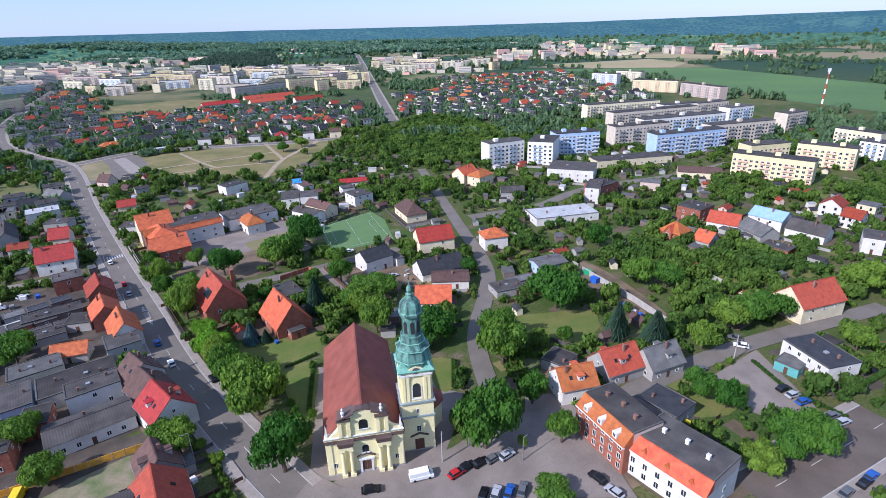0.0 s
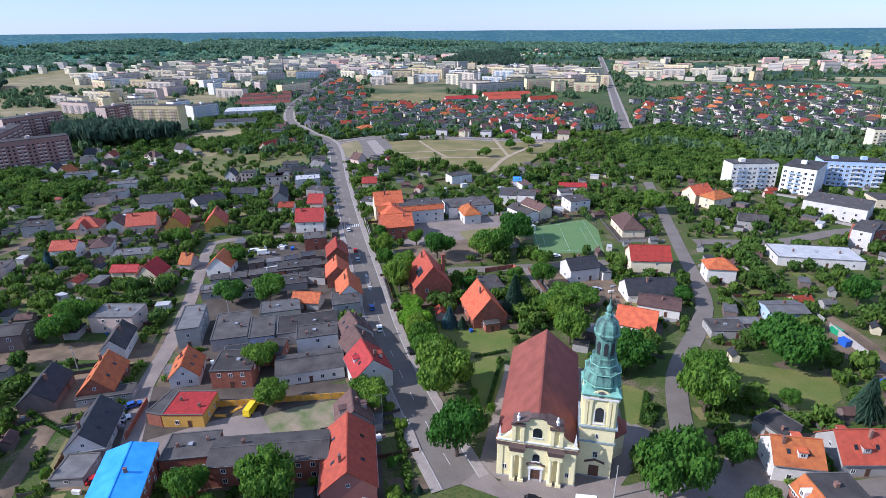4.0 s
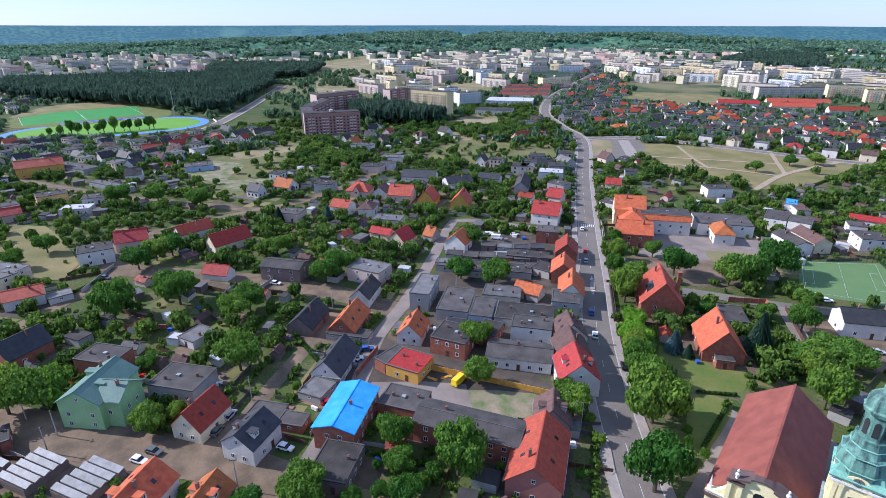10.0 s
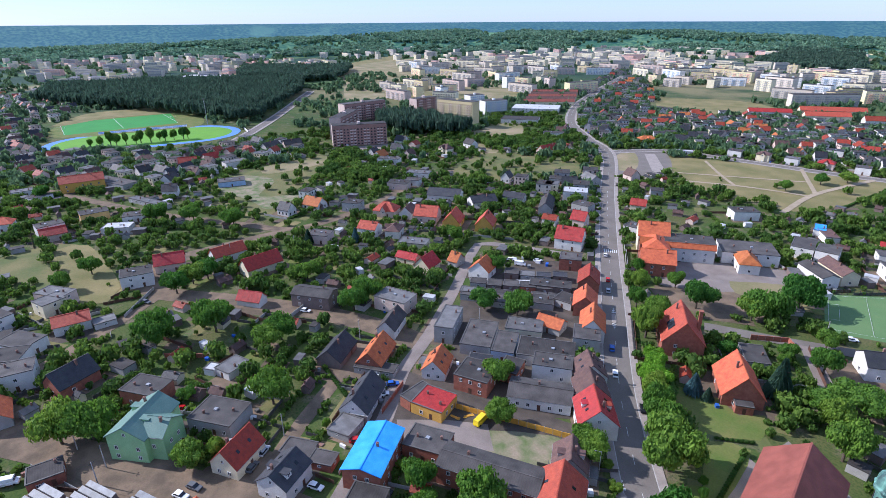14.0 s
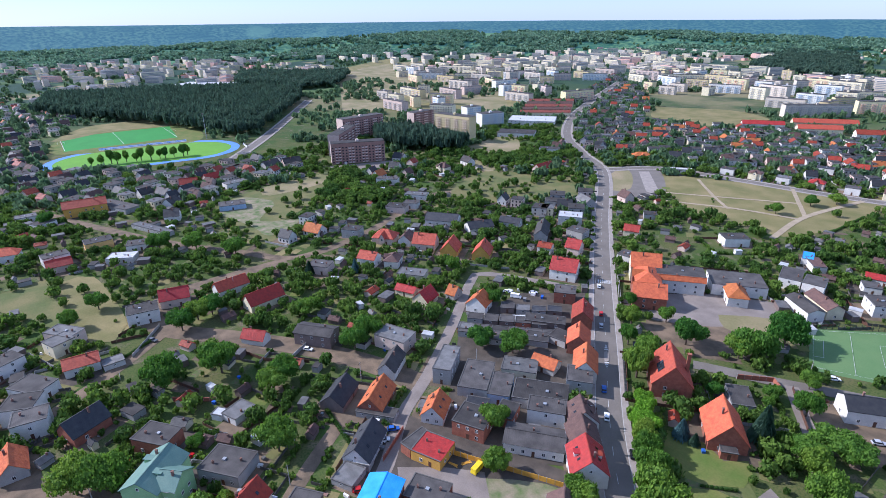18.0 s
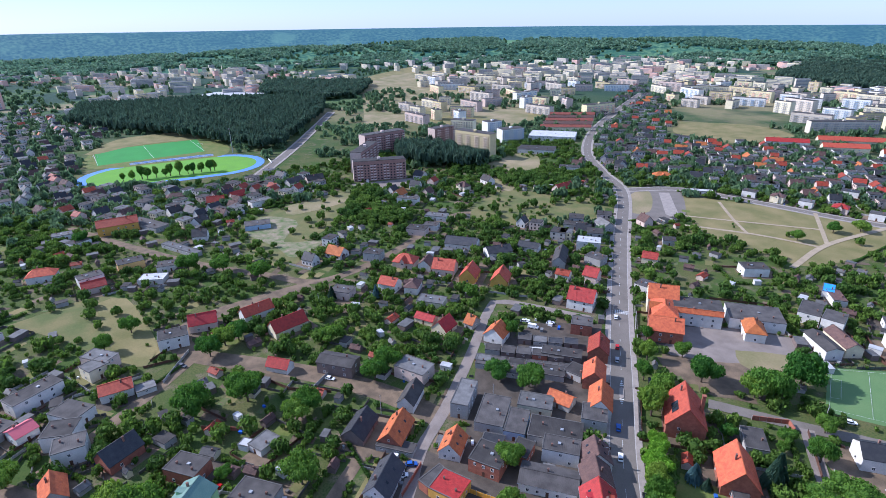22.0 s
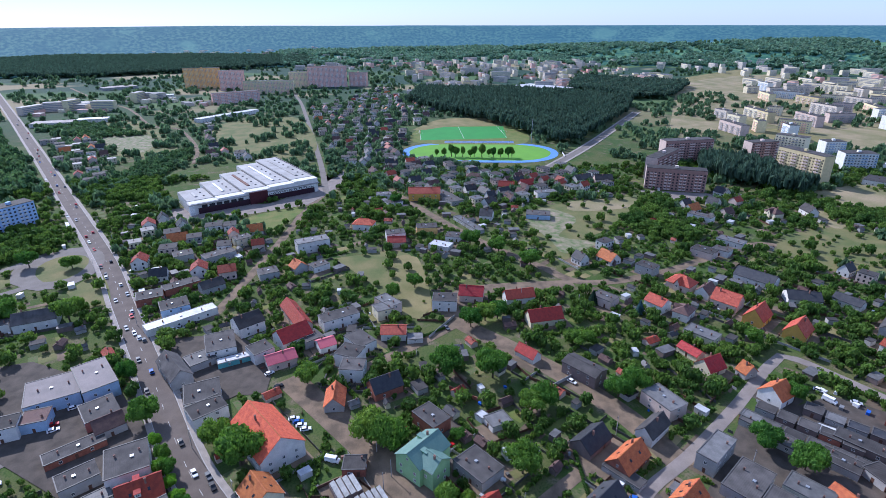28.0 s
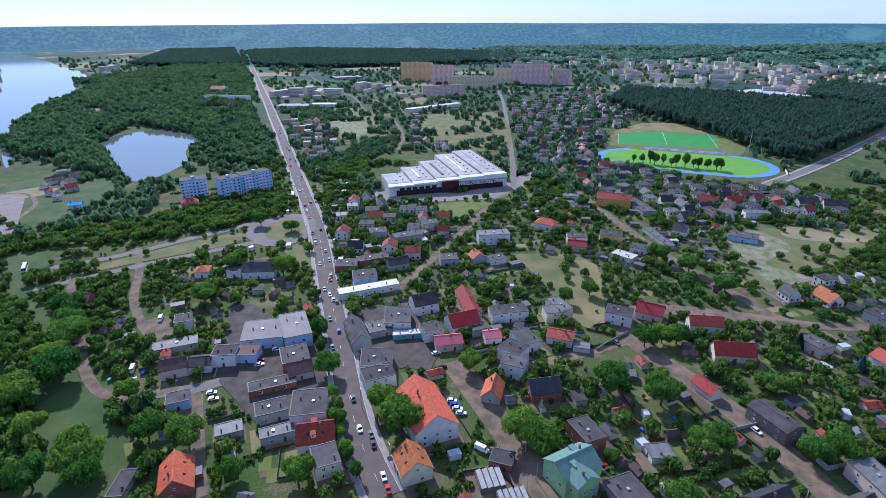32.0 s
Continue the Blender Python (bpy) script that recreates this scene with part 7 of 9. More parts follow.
# ---- trees ----
def leaf_cloud(seed, n, r, z0, z1, size, lumps, core=99):
    """Vertices and faces of a crown: bent leaf sprays on a lumpy shell round a broken core."""
    g = np.random.RandomState(seed)
    cz, hz = (z0 + z1) / 2, (z1 - z0) / 2
    fine = n > 1000
    centres = [(0, 0, cz, r * (0.66 if fine else 0.80), hz * (0.74 if fine else 0.86))]
    for k in range(lumps):
        a, e = g.uniform(0, 2 * np.pi), g.uniform(-0.55, 0.95)
        q = g.uniform(0.36, 0.6)
        o = g.uniform(0.6, 0.78) if fine else 0.62
        centres.append((r * o * np.cos(a) * np.cos(e), r * o * np.sin(a) * np.cos(e), cz + hz * o * np.sin(e), r * q * 0.8, hz * q * 0.8))
    vs, fs = [], []
    w = np.array([c[3] ** 2 for c in centres])
    pick = g.choice(len(centres), n, p=w / w.sum())
    for i in pick:
        x, y, z, cr, ch = centres[i]
        d = g.normal(size=3)
        d /= np.linalg.norm(d)
        k = g.uniform(0.74, 1.18)
        p = np.array((x + d[0] * cr * k, y + d[1] * cr * k, z + d[2] * ch * k))
        nrm = d + g.normal(size=3) * 0.55
        nrm /= np.linalg.norm(nrm)
        u = np.cross(nrm, g.normal(size=3))
        u /= np.linalg.norm(u)
        v = np.cross(nrm, u)
        s = size * g.uniform(0.6, 1.35)
        b = len(vs)
        vs += [tuple(p - u * s * 0.5), tuple(p + v * s * 0.5 - nrm * s * 0.16), tuple(p + u * s * 0.5), tuple(p - v * s * 0.5 - nrm * s * 0.16)]
        fs += [(b, b + 1, b + 2), (b, b + 2, b + 3)]
    if core:
        bm = bmesh.new()
        for x, y, z, cr, ch in centres[:core]:
            bmesh.ops.create_icosphere(bm, subdivisions=2 if n > 1000 else 1, radius=1, matrix=Matrix.Translation((x, y, z)) @ Matrix.Diagonal((cr * 0.72, cr * 0.72, ch * 0.72, 1)))
        bm.verts.index_update()
        b = len(vs)
        vs += [tuple(v.co + Vector(g.normal(size=3)) * (0.03 if n > 1000 else 0.07) * r) for v in bm.verts]
        fs += [tuple(b + v.index for v in f.verts) for f in bm.faces]
        bm.free()
    return vs, fs


def needle_cloud(seed, n, r, h, size):
    """Vertices and faces of a conifer: drooping sprays in whorls up a cone."""
    g = np.random.RandomState(seed)
    vs, fs = [], []
    for k in range(n):
        t = g.uniform(0.06, 1.0) ** 0.8
        z = h * (1 - t * 0.92)
        rr = r * t * g.uniform(0.55, 1.08)
        a = g.uniform(0, 2 * np.pi)
        out = np.array((np.cos(a), np.sin(a), -0.35))
        side = np.array((-np.sin(a), np.cos(a), 0))
        p = np.array((rr * np.cos(a), rr * np.sin(a), z))
        s = size * g.uniform(0.6, 1.3) * (0.5 + 0.5 * t)
        b = len(vs)
        vs += [tuple(p - out * s * 0.5), tuple(p + side * s * 0.4), tuple(p + out * s * 0.8), tuple(p - side * s * 0.4 + (0, 0, 0.08))]
        fs += [(b, b + 1, b + 2), (b, b + 2, b + 3)]
    b, m = len(vs), 10
    vs += [(r * 0.72 * np.cos(2 * np.pi * k / m), r * 0.72 * np.sin(2 * np.pi * k / m), h * 0.07) for k in range(m)] + [(0, 0, h * 0.97)]
    fs += [(b + k, b + (k + 1) % m, b + m) for k in range(m)]
    return vs, fs


def cloud_mesh(name, vf, material):
    me = bpy.data.meshes.new(name)
    me.from_pydata(vf[0], [], vf[1])
    me.materials.append(material)
    return me


def trunk_mesh(h, r):
    bm = bmesh.new()
    lathe(bm, ((r * 1.3, -0.2), (r, 0.6), (r * 0.75, h * 0.45), (r * 0.35, h * 0.8)), 7)
    for k in range(5):
        a, z = k * 2.4, h * (0.34 + 0.08 * k)
        base, tip = Vector((0, 0, z)), Vector((math.cos(a), math.sin(a), 0.8)) * h * 0.22 + Vector((0, 0, z))
        n = (tip - base).normalized().cross(Vector((0, 0, 1))).normalized() * r * 0.35
        up = n.cross((tip - base).normalized())
        q = [bm.verts.new(base + o) for o in (n, up, -n, -up)]
        t = bm.verts.new(tip)
        for i in range(4):
            bm.faces.new((q[i], q[(i + 1) % 4], t))
    return mesh_of(bm, "trunk")


VARIANTS = dict(tree=[], lime=[], spruce=[], blue=[])
for k in range(6):
    VARIANTS["tree"].append((cloud_mesh("crown", leaf_cloud(20 + k, 3400, 1.0, 0.2, 1.0, 0.098, 12 + k % 3), LEAF), 1))
for k in range(2):
    VARIANTS["lime"].append((cloud_mesh("crown", leaf_cloud(40 + k, 3400, 1.0, 0.16, 1.0, 0.098, 12), LIME), 1))
    VARIANTS["spruce"].append((cloud_mesh("crown", needle_cloud(50 + k, 900, 1.0, 1.0, 0.30), SPRUCE), 0))
    VARIANTS["blue"].append((cloud_mesh("crown", needle_cloud(60 + k, 900, 1.0, 1.0, 0.30), BLUESP), 0))
TRUNK = trunk_mesh(1.0, 0.03)
TRUNK.materials.append(BARK)
TREE_LABEL = dict(tree="broad-leaved green tree with a full rounded crown", lime="bright yellow-green tree beside the street", spruce="dark green spruce with drooping branches", blue="silvery blue spruce in the garden")
trnd = random.Random(11)
PLANTS = []


def plant(kind, x, y, h, r, small=False):
    """One tree of height h and crown radius r."""
    h *= 1.18 if kind == "tree" and r > 3.5 else 1.0
    crown, k = trnd.choice(VARIANTS[kind])
    label = "rounded green garden bush" if small else TREE_LABEL[kind]
    root = thing("bush" if small else "tree", pose(x, y, 0, 0, 0, trnd.uniform(0, 360)), label, "bush" if small else "tree", "garden greenery")
    t = part("trunk", TRUNK, BARK, root)
    t.matrix_basis = Matrix.Diagonal((h * 0.9, h * 0.9, h * 0.9, 1))
    c = part("crown", crown, LEAF, root)
    c.matrix_basis = Matrix.Diagonal((r, r * trnd.uniform(0.88, 1.1), h, 1))
    PLANTS.append((x, y, r))
    return root


def free(x, y, pad=0.5):
    for fx, fy, hl, hw, a in FOOT:
        dx, dy = x - fx, y - fy
        if dx * dx + dy * dy < (hl + hw + pad + 1) ** 2:
            c, s = math.cos(a), math.sin(a)
            if abs(dx * c + dy * s) < hl + pad and abs(-dx * s + dy * c) < hw + pad:
                return False
    return True


CELL = {}


def index_roads():
    for line, h in ROADS:
        for a, b in zip(line, line[1:]):
            n = max(1, int((b - a).length / 3))
            for k in range(n):
                q = a.lerp(b, k / n)
                CELL.setdefault((int(q.x // 12), int(q.y // 12)), []).append((q.x, q.y, h))


def off_road(x, y, pad=0.5):
    i, j = int(x // 12), int(y // 12)
    for u in (-1, 0, 1):
        for v in (-1, 0, 1):
            for qx, qy, h in CELL.get((i + u, j + v), ()):
                if (x - qx) ** 2 + (y - qy) ** 2 < (h + pad) ** 2:
                    return False
    return True


def stuff(name, label, category, vf, spots, material):
    """Many plants in one mesh: spots of x, y, height, radius."""
    v0, f0 = np.array(vf[0]), np.array([f for f in vf[1]])
    g = np.random.RandomState(5)
    vs, fs = [], []
    for k, (x, y, h, r) in enumerate(spots):
        a = g.uniform(0, 2 * np.pi)
        c, s = np.cos(a), np.sin(a)
        p = v0 * (r, r * g.uniform(0.85, 1.15), h)
        p = np.stack([p[:, 0] * c - p[:, 1] * s + x, p[:, 0] * s + p[:, 1] * c + y, p[:, 2] + hills(x, y)], 1)
        vs.append(p)
        fs.append(f0 + k * len(v0))
    if not spots:
        return
    v, f = np.concatenate(vs), np.concatenate(fs)
    me = joined_mesh(name, v, f, [material])
    tagged(new(name, me), label, category, kind="stuff")


def island_leaf(name, base, dark):
    """Foliage for joined woods: every spray takes its own shade."""
    m = leafy(name, base, dark, 0.8, 0.05, 0.8, 0.2, 0.0, stain=0.25)
    nt = m.node_tree
    geo = nt.nodes.new("ShaderNodeNewGeometry")
    hsv = next(n for n in nt.nodes if n.type == "HUE_SAT")
    src = hsv.inputs["Value"].links[0].from_socket
    k = nt.nodes.new("ShaderNodeMath")
    k.operation = "MULTIPLY_ADD"
    nt.links.new(geo.outputs["Random Per Island"], k.inputs[0])
    k.inputs[1].default_value, k.inputs[2].default_value = 0.7, 0.65
    p = nt.nodes.new("ShaderNodeMath")
    p.operation = "MULTIPLY"
    nt.links.new(src, p.inputs[0]), nt.links.new(k.outputs[0], p.inputs[1])
    nt.links.new(p.outputs[0], hsv.inputs["Value"])
    return m


def poly_points(poly, step, jitter, rng):
    xs, ys = [p[0] for p in poly], [p[1] for p in poly]
    out = []
    x = min(xs)
    while x < max(xs):
        y = min(ys)
        while y < max(ys):
            u, v = x + rng.uniform(-jitter, jitter), y + rng.uniform(-jitter, jitter)
            if inside(u, v, poly):
                out.append((u, v))
            y += step
        x += step
    return out


plant("tree", -50.4, 117.4, 14, 7.8)
plant("tree", -38.2, 96.9, 13, 6.7)
plant("tree", -60.7, 130.8, 9, 5.0)
plant("tree", 9.0, 102.5, 14, 8.4)
plant("tree", 27.4, 103.2, 8, 4.0)
plant("tree", 22.8, 118.1, 8, 4.0)
plant("tree", 17.7, 101.9, 4, 1.3)
plant("tree", 17.0, 136.7, 12, 6.7)
plant("tree", 16.4, 147.4, 11, 5.6)
plant("tree", 39.8, 170.0, 13, 8.4)
plant("tree", -4.0, 148.7, 11, 6.2)
plant("tree", -22.7, 157.1, 11, 5.6)
plant("tree", -28.8, 167.4, 9, 4.5)
plant("lime", -74.3, 147.2, 9, 4.0)
plant("lime", -79.8, 156.4, 8, 3.4)
plant("tree", -68.9, 140.0, 9, 4.0)
plant("spruce", -45.8, 172.7, 15, 3.8)
plant("spruce", 55.3, 149.9, 13, 4.0)
plant("spruce", 65.2, 144.0, 13, 4.3)
plant("blue", -63.4, 153.6, 8, 2.7)
plant("spruce", -58.7, 153.7, 5, 1.8)
plant("tree", 78.8, 141.3, 8, 5.0)
plant("tree", 82.7, 97.4, 9, 6.7)
plant("tree", 78.4, 96.5, 8, 5.6)
plant("tree", 72.9, 113.8, 7, 4.5)
plant("tree", 67.9, 118.8, 7, 4.5)
plant("tree", 69.0, 92.0, 6, 4.5)
plant("tree", 124.0, 137.8, 7, 4.5)
plant("tree", 100.6, 154.6, 9, 6.7)
plant("tree", 110.6, 158.9, 8, 5.6)
plant("tree", 92.2, 152.5, 8, 5.6)
plant("tree", 152.6, 175.2, 10, 6.7)
plant("tree", 69.4, 222.0, 10, 5.6)
plant("tree", 74.9, 187.3, 9, 6.7)
plant("tree", 84.0, 182.8, 8, 5.6)
plant("tree", 37.9, 147.4, 6, 2.8)
plant("tree", 22.1, 86.4, 4, 4.5)
plant("tree", -6.4, 309.7, 11, 6.7)
plant("tree", 10.6, 200.3, 7, 3.4)
plant("tree", -91.6, 207.2, 11, 7.3)
plant("tree", -64.4, 238.0, 13, 9.0)
plant("tree", -68.8, 218.3, 12, 7.8)
plant("tree", -72.6, 214.6, 9, 5.6)
plant("tree", -107.1, 217.9, 7, 3.9)
plant("tree", -91.9, 171.0, 12, 5.6)
plant("tree", -95.8, 183.3, 10, 5.0)
plant("tree", -116.0, 203.4, 10, 3.4)
plant("tree", -125.8, 217.2, 9, 3.1)
plant("tree", -107.6, 188.6, 10, 3.4)
plant("lime", -76.7, 152.4, 9, 3.9)
plant("lime", -71.9, 145.0, 9, 4.3)
plant("tree", -65.2, 135.4, 9, 4.5)
plant("tree", -67.2, 183.0, 6, 3.4)
plant("tree", -52.7, 197.6, 6, 3.4)
plant("tree", -40.9, 196.5, 9, 4.5)
plant("tree", -46.1, 214.2, 7, 3.9)
plant("tree", -29.5, 184.9, 7, 6.7)
plant("tree", -32.4, 174.0, 7, 5.6)
plant("tree", -23.0, 185.1, 7, 5.6)
plant("tree", -51.6, 190.4, 5, 2.2)
plant("tree", -203.9, 24.4, 12, 7.3)
plant("tree", -199.8, 45.3, 12, 7.3)
plant("tree", -244.3, 41.9, 9, 5.6)
plant("tree", -249.8, 50.4, 9, 5.6)
plant("tree", -250.6, 57.3, 9, 5.6)
plant("tree", -143.7, 45.7, 10, 6.7)
plant("tree", -178.1, 63.0, 9, 5.6)
plant("tree", -175.3, 57.0, 8, 5.6)
plant("tree", -280.3, 1.7, 8, 4.5)
plant("tree", -292.0, 15.1, 8, 5.0)
plant("tree", -452.5, 6.8, 9, 5.6)
plant("tree", -355.0, 57.6, 10, 6.7)
plant("tree", -339.4, 75.2, 10, 6.7)
plant("tree", -314.4, 91.1, 10, 6.7)
plant("tree", -147.1, 138.8, 8, 5.6)
plant("tree", -134.7, 145.6, 9, 6.2)
plant("tree", -184.0, 103.5, 10, 6.7)
plant("tree", -180.5, 95.6, 9, 5.6)
plant("tree", -171.0, 168.3, 7, 3.9)
plant("tree", -212.1, 176.6, 8, 4.5)
plant("tree", -220.4, 93.6, 8, 5.6)
plant("spruce", -261.2, 113.7, 9, 2.8)
plant("blue", -247.3, 134.8, 9, 2.5)
plant("tree", -138.1, 411.8, 7, 4.5)
plant("tree", -129.2, 448.8, 7, 4.5)
plant("tree", -117.7, 465.3, 7, 5.6)
plant("tree", -185.0, -97.8, 10, 5.6)
plant("tree", -214.9, -116.5, 9, 4.5)
plant("tree", -158.1, -54.7, 14, 9.0)
plant("tree", -168.8, -65.5, 10, 5.6)
plant("tree", -165.3, -9.0, 11, 7.3)
plant("tree", -155.2, -78.7, 8, 3.4)
plant("tree", -138.5, -68.3, 8, 2.9)
plant("tree", -132.5, -61.8, 7, 2.2)
plant("tree", -162.2, -82.7, 8, 2.9)
plant("tree", -151.1, -212.4, 13, 10.1)
plant("tree", -112.0, -160.0, 13, 8.2)
plant("tree", -105.8, -149.6, 11, 6.4)
plant("tree", -134.8, -215.2, 12, 9.0)
plant("tree", -175.8, -233.3, 12, 10.1)
plant("tree", -131.3, -129.6, 11, 6.7)
plant("tree", -124.6, -80.2, 10, 6.2)
plant("tree", -121.2, -103.5, 8, 4.5)
plant("tree", -204.4, -37.1, 8, 5.6)
plant("tree", -344.2, -205.6, 8, 5.6)
plant("tree", -148.6, -173.1, 8, 4.5)
plant("tree", -130.4, -147.0, 8, 5.6)
plant("tree", -275.4, -205.3, 11, 7.8)
plant("tree", -273.5, -171.6, 12, 7.8)
plant("tree", -231.3, -197.7, 9, 6.7)
plant("tree", -87.0, 61.0, 9, 4.2)
plant("tree", -70.5, 67.5, 11, 6.2)
plant("tree", -85.8, 37.0, 8, 5.6)
plant("tree", -161.5, -1.5, 11, 6.6)
plant("tree", -92.0, 95.0, 7, 4.0)
plant("tree", -65.5, 104.0, 8, 4.6)
plant("tree", -87.6, 35.8, 7, 4.5)
plant("tree", -106.9, 107.7, 8, 5.6)
plant("tree", -132.3, 17.7, 7, 4.5)
plant("tree", -131.1, 24.3, 7, 2.8)
plant("tree", -163.0, 25.1, 5, 2.8)
plant("tree", -80.5, 58.5, 5, 3.6)
for k in range(13):
    v = 58 + 7.2 * k + (k % 3) * 1.3
    plant("tree", -632.5 + (v - 40) * 0.178 + (k % 2) * 2, v, 9.5 + (k * 7 % 5) * 0.9, 2.7 + (k * 5 % 4) * 0.45)
plant("tree", -100.0, -168.0, 11, 6.5)
plant("tree", -200.0, -258.0, 12, 8)
plant("tree", -188.0, -246.0, 11, 7)
plant("tree", -120.0, -192.0, 10, 6)
plant("tree", -160.0, -226.0, 11, 7)
plant("spruce", -138.0, -163.0, 9, 2.6)
plant("spruce", -144.5, -160.5, 8, 2.4)
plant("tree", -349.5, -235.0, 10, 6)
plant("tree", -186.0, -98.1, 8, 3.2)
plant("lime", -171.1, -89.1, 6, 2.4)
plant("lime", -157.4, -81.8, 6.5, 2.8)
plant("lime", -149.3, -76.2, 6, 2.6)
plant("lime", -142.6, -71.2, 6, 2.4)
# ---- housing fields ----
index_roads()
hrnd = random.Random(3)
KEEP.append(([(-32, 76), (45, 68), (48, 96), (5, 104), (-22, 96)], 0.0))      # the open square
HOME_KINDS = [(10, 9, 5.6, 9, "R", "w"), (11, 9, 6, 0, "D", "w"), (10, 8, 3.4, 7.5, "B", "p"), (9, 9, 6, 0, "G", "c"), (12, 9, 3.2, 7.5, "O", "w"),
              (10, 10, 6, 0, "D", "g"), (10, 8, 4, 8, "K", "w"), (7, 5, 2.6, 0, "D", "g"), (9, 8, 5.5, 8.5, "R", "p"), (10, 9, 6, 0, "D", "p"), (6, 4, 2.4, 0, "W", "w"), (8, 5, 2.6, 0, "G", "k"),
              (6, 4, 2.2, 3.5, "B", "k"), (5, 4, 2.1, 3.2, "G", "g"), (7, 4.5, 2.3, 3.6, "R", "p"), (6, 4, 2.2, 3.3, "K", "c")]
SLOTS = list("RDBGOKW") + list("wpcgk")
HOUSE_MATS = [ROOF[k] for k in "RDBGOKW"] + [WALL[k] for k in "wpcgk"] + [GLASS, CHIM]


def home_template(L, W, eave, ridge, roof, wall):
    """Walls, roof, panes and chimney of one small house, as arrays with a material for each face."""
    bm = bmesh.new()
    wi, ri = SLOTS.index(wall, 7), SLOTS.index(roof)
    box(bm, -L / 2, -W / 2, -0.3, L / 2, W / 2, eave, wi)
    if ridge:
        h = W / 2
        s = (ridge - eave) / h
        b2 = len(bm.verts)
        prism(bm, [(-h - 0.4, eave - 0.4 * s), (0, ridge), (h + 0.4, eave - 0.4 * s), (h + 0.4, eave - 0.4 * s + 0.25), (0, ridge + 0.25), (-h - 0.4, eave - 0.4 * s + 0.25)], -L / 2 - 0.3, L / 2 + 0.3, ri)
        prism(bm, [(-h + 0.02, eave), (h - 0.02, eave), (0, ridge - 0.05)], -L / 2 + 0.01, L / 2 - 0.01, wi)
        bm.verts.ensure_lookup_table()
        bmesh.ops.rotate(bm, verts=bm.verts[b2:], matrix=Matrix.Rotation(radians(90), 3, "Z"))
        box(bm, 1.2, -0.7, ridge - 1.2, 1.8, -0.1, ridge + 0.9, 13)
    else:
        box(bm, -L / 2 - 0.15, -W / 2 - 0.15, eave + 0.002, L / 2 + 0.15, W / 2 + 0.15, eave + 0.25, ri)
        if eave > 3:
            box(bm, -1, 0.5, eave + 0.252, -0.4, 1.1, eave + 1.1, 13)
    for f in range(max(1, int(eave // 2.8)) if eave > 2.7 else 0):
        for k in (-1, 0, 1):
            for sy in (-1, 1):
                lo, hi = sorted((sy * W / 2, sy * (W / 2 + 0.05)))
                box(bm, k * L / 3.2 - 0.6, lo, 0.9 + 2.8 * f, k * L / 3.2 + 0.6, hi, 2.3 + 2.8 * f, 12)
                if k:
                    lo, hi = sorted((sy * L / 2, sy * (L / 2 + 0.05)))
                    box(bm, lo, k * W / 4 - 0.5, 0.9 + 2.8 * f, hi, k * W / 4 + 0.5, 2.3 + 2.8 * f, 12)
    bmesh.ops.triangulate(bm, faces=bm.faces)
    bm.verts.index_update()
    out = (np.array([v.co for v in bm.verts]), np.array([[v.index for v in f.verts] for f in bm.faces]), np.array([f.material_index for f in bm.faces]))
    bm.free()
    return out


TEMPLATES = [home_template(*k) for k in HOME_KINDS]
spots = []
for n, poly in enumerate(HOMES):
    for x, y in poly_points(poly, 23 if n in (1, 2) else 20, 6.5, hrnd):
        if free(x, y, 5) and off_road(x, y, 5) and all(not inside(x, y, p) for p, k in KEEP):
            spots.append((x, y, (0, 0, -30, -10, -20, -10, -10, -10, 0, 0, 0, 0, -10, -10, -10, 0, -10, -10, -10)[n], 0))
# sheds and small outbuildings behind the houses
for k in range(2400):
    x, y = hrnd.uniform(-480, 260), hrnd.uniform(-230, 420)
    if math.hypot(x, y) > 70 and off_road(x, y, 3) and all(not inside(x, y, p) for p, q in KEEP):
        near = [f for f in FOOT if (x - f[0]) ** 2 + (y - f[1]) ** 2 < 26 ** 2]
        if near and free(x, y, 3.2) and len(spots) < 1500:
            spots.append((x, y, math.degrees(near[0][4]) - 36, 1))
            footprint(x, y, 6, 5, 0)
vs, fs, ms, base = [], [], [], 0
for x, y, rot, shed in spots:
    v, f, m = TEMPLATES[hrnd.choice((7, 7, 11, 11, 10, 12, 12, 13, 13, 14, 15)) if shed else hrnd.choice((1, 3, 5, 9, 6, 2, 8) if math.hypot(x + 640, y + 20) < 230 else (0, 1, 2, 3, 4, 5, 6, 8, 9, 1, 5, 7, 3, 9, 1, 5, 6, 3))]
    a = radians(36 + hrnd.choice((0, 90)) + hrnd.uniform(-5, 5) + rot)
    q = hrnd.uniform(0.85, 1.15) if not shed else hrnd.uniform(0.5, 1.0)
    c, s = math.cos(a) * q, math.sin(a) * q
    vs.append(np.stack([v[:, 0] * c - v[:, 1] * s + x, v[:, 0] * s + v[:, 1] * c + y, v[:, 2]], 1))
    fs.append(f + base)
    ms.append(m)
    base += len(v)
    if not shed:
        footprint(x, y, 11, 9, math.degrees(a))


def joined_mesh(name, v, f, mats, mi=None):
    me = bpy.data.meshes.new(name)
    me.vertices.add(len(v)), me.loops.add(f.size), me.polygons.add(len(f))
    me.vertices.foreach_set("co", v.astype(np.float32).ravel())
    me.loops.foreach_set("vertex_index", f.astype(np.int32).ravel())
    me.polygons.foreach_set("loop_start", np.arange(0, f.size, 3, dtype=np.int32))
    for m in mats:
        me.materials.append(m)
    if mi is not None:
        me.polygons.foreach_set("material_index", mi.astype(np.int32))
    me.update(calc_edges=True)
    me.shade_flat()
    return me


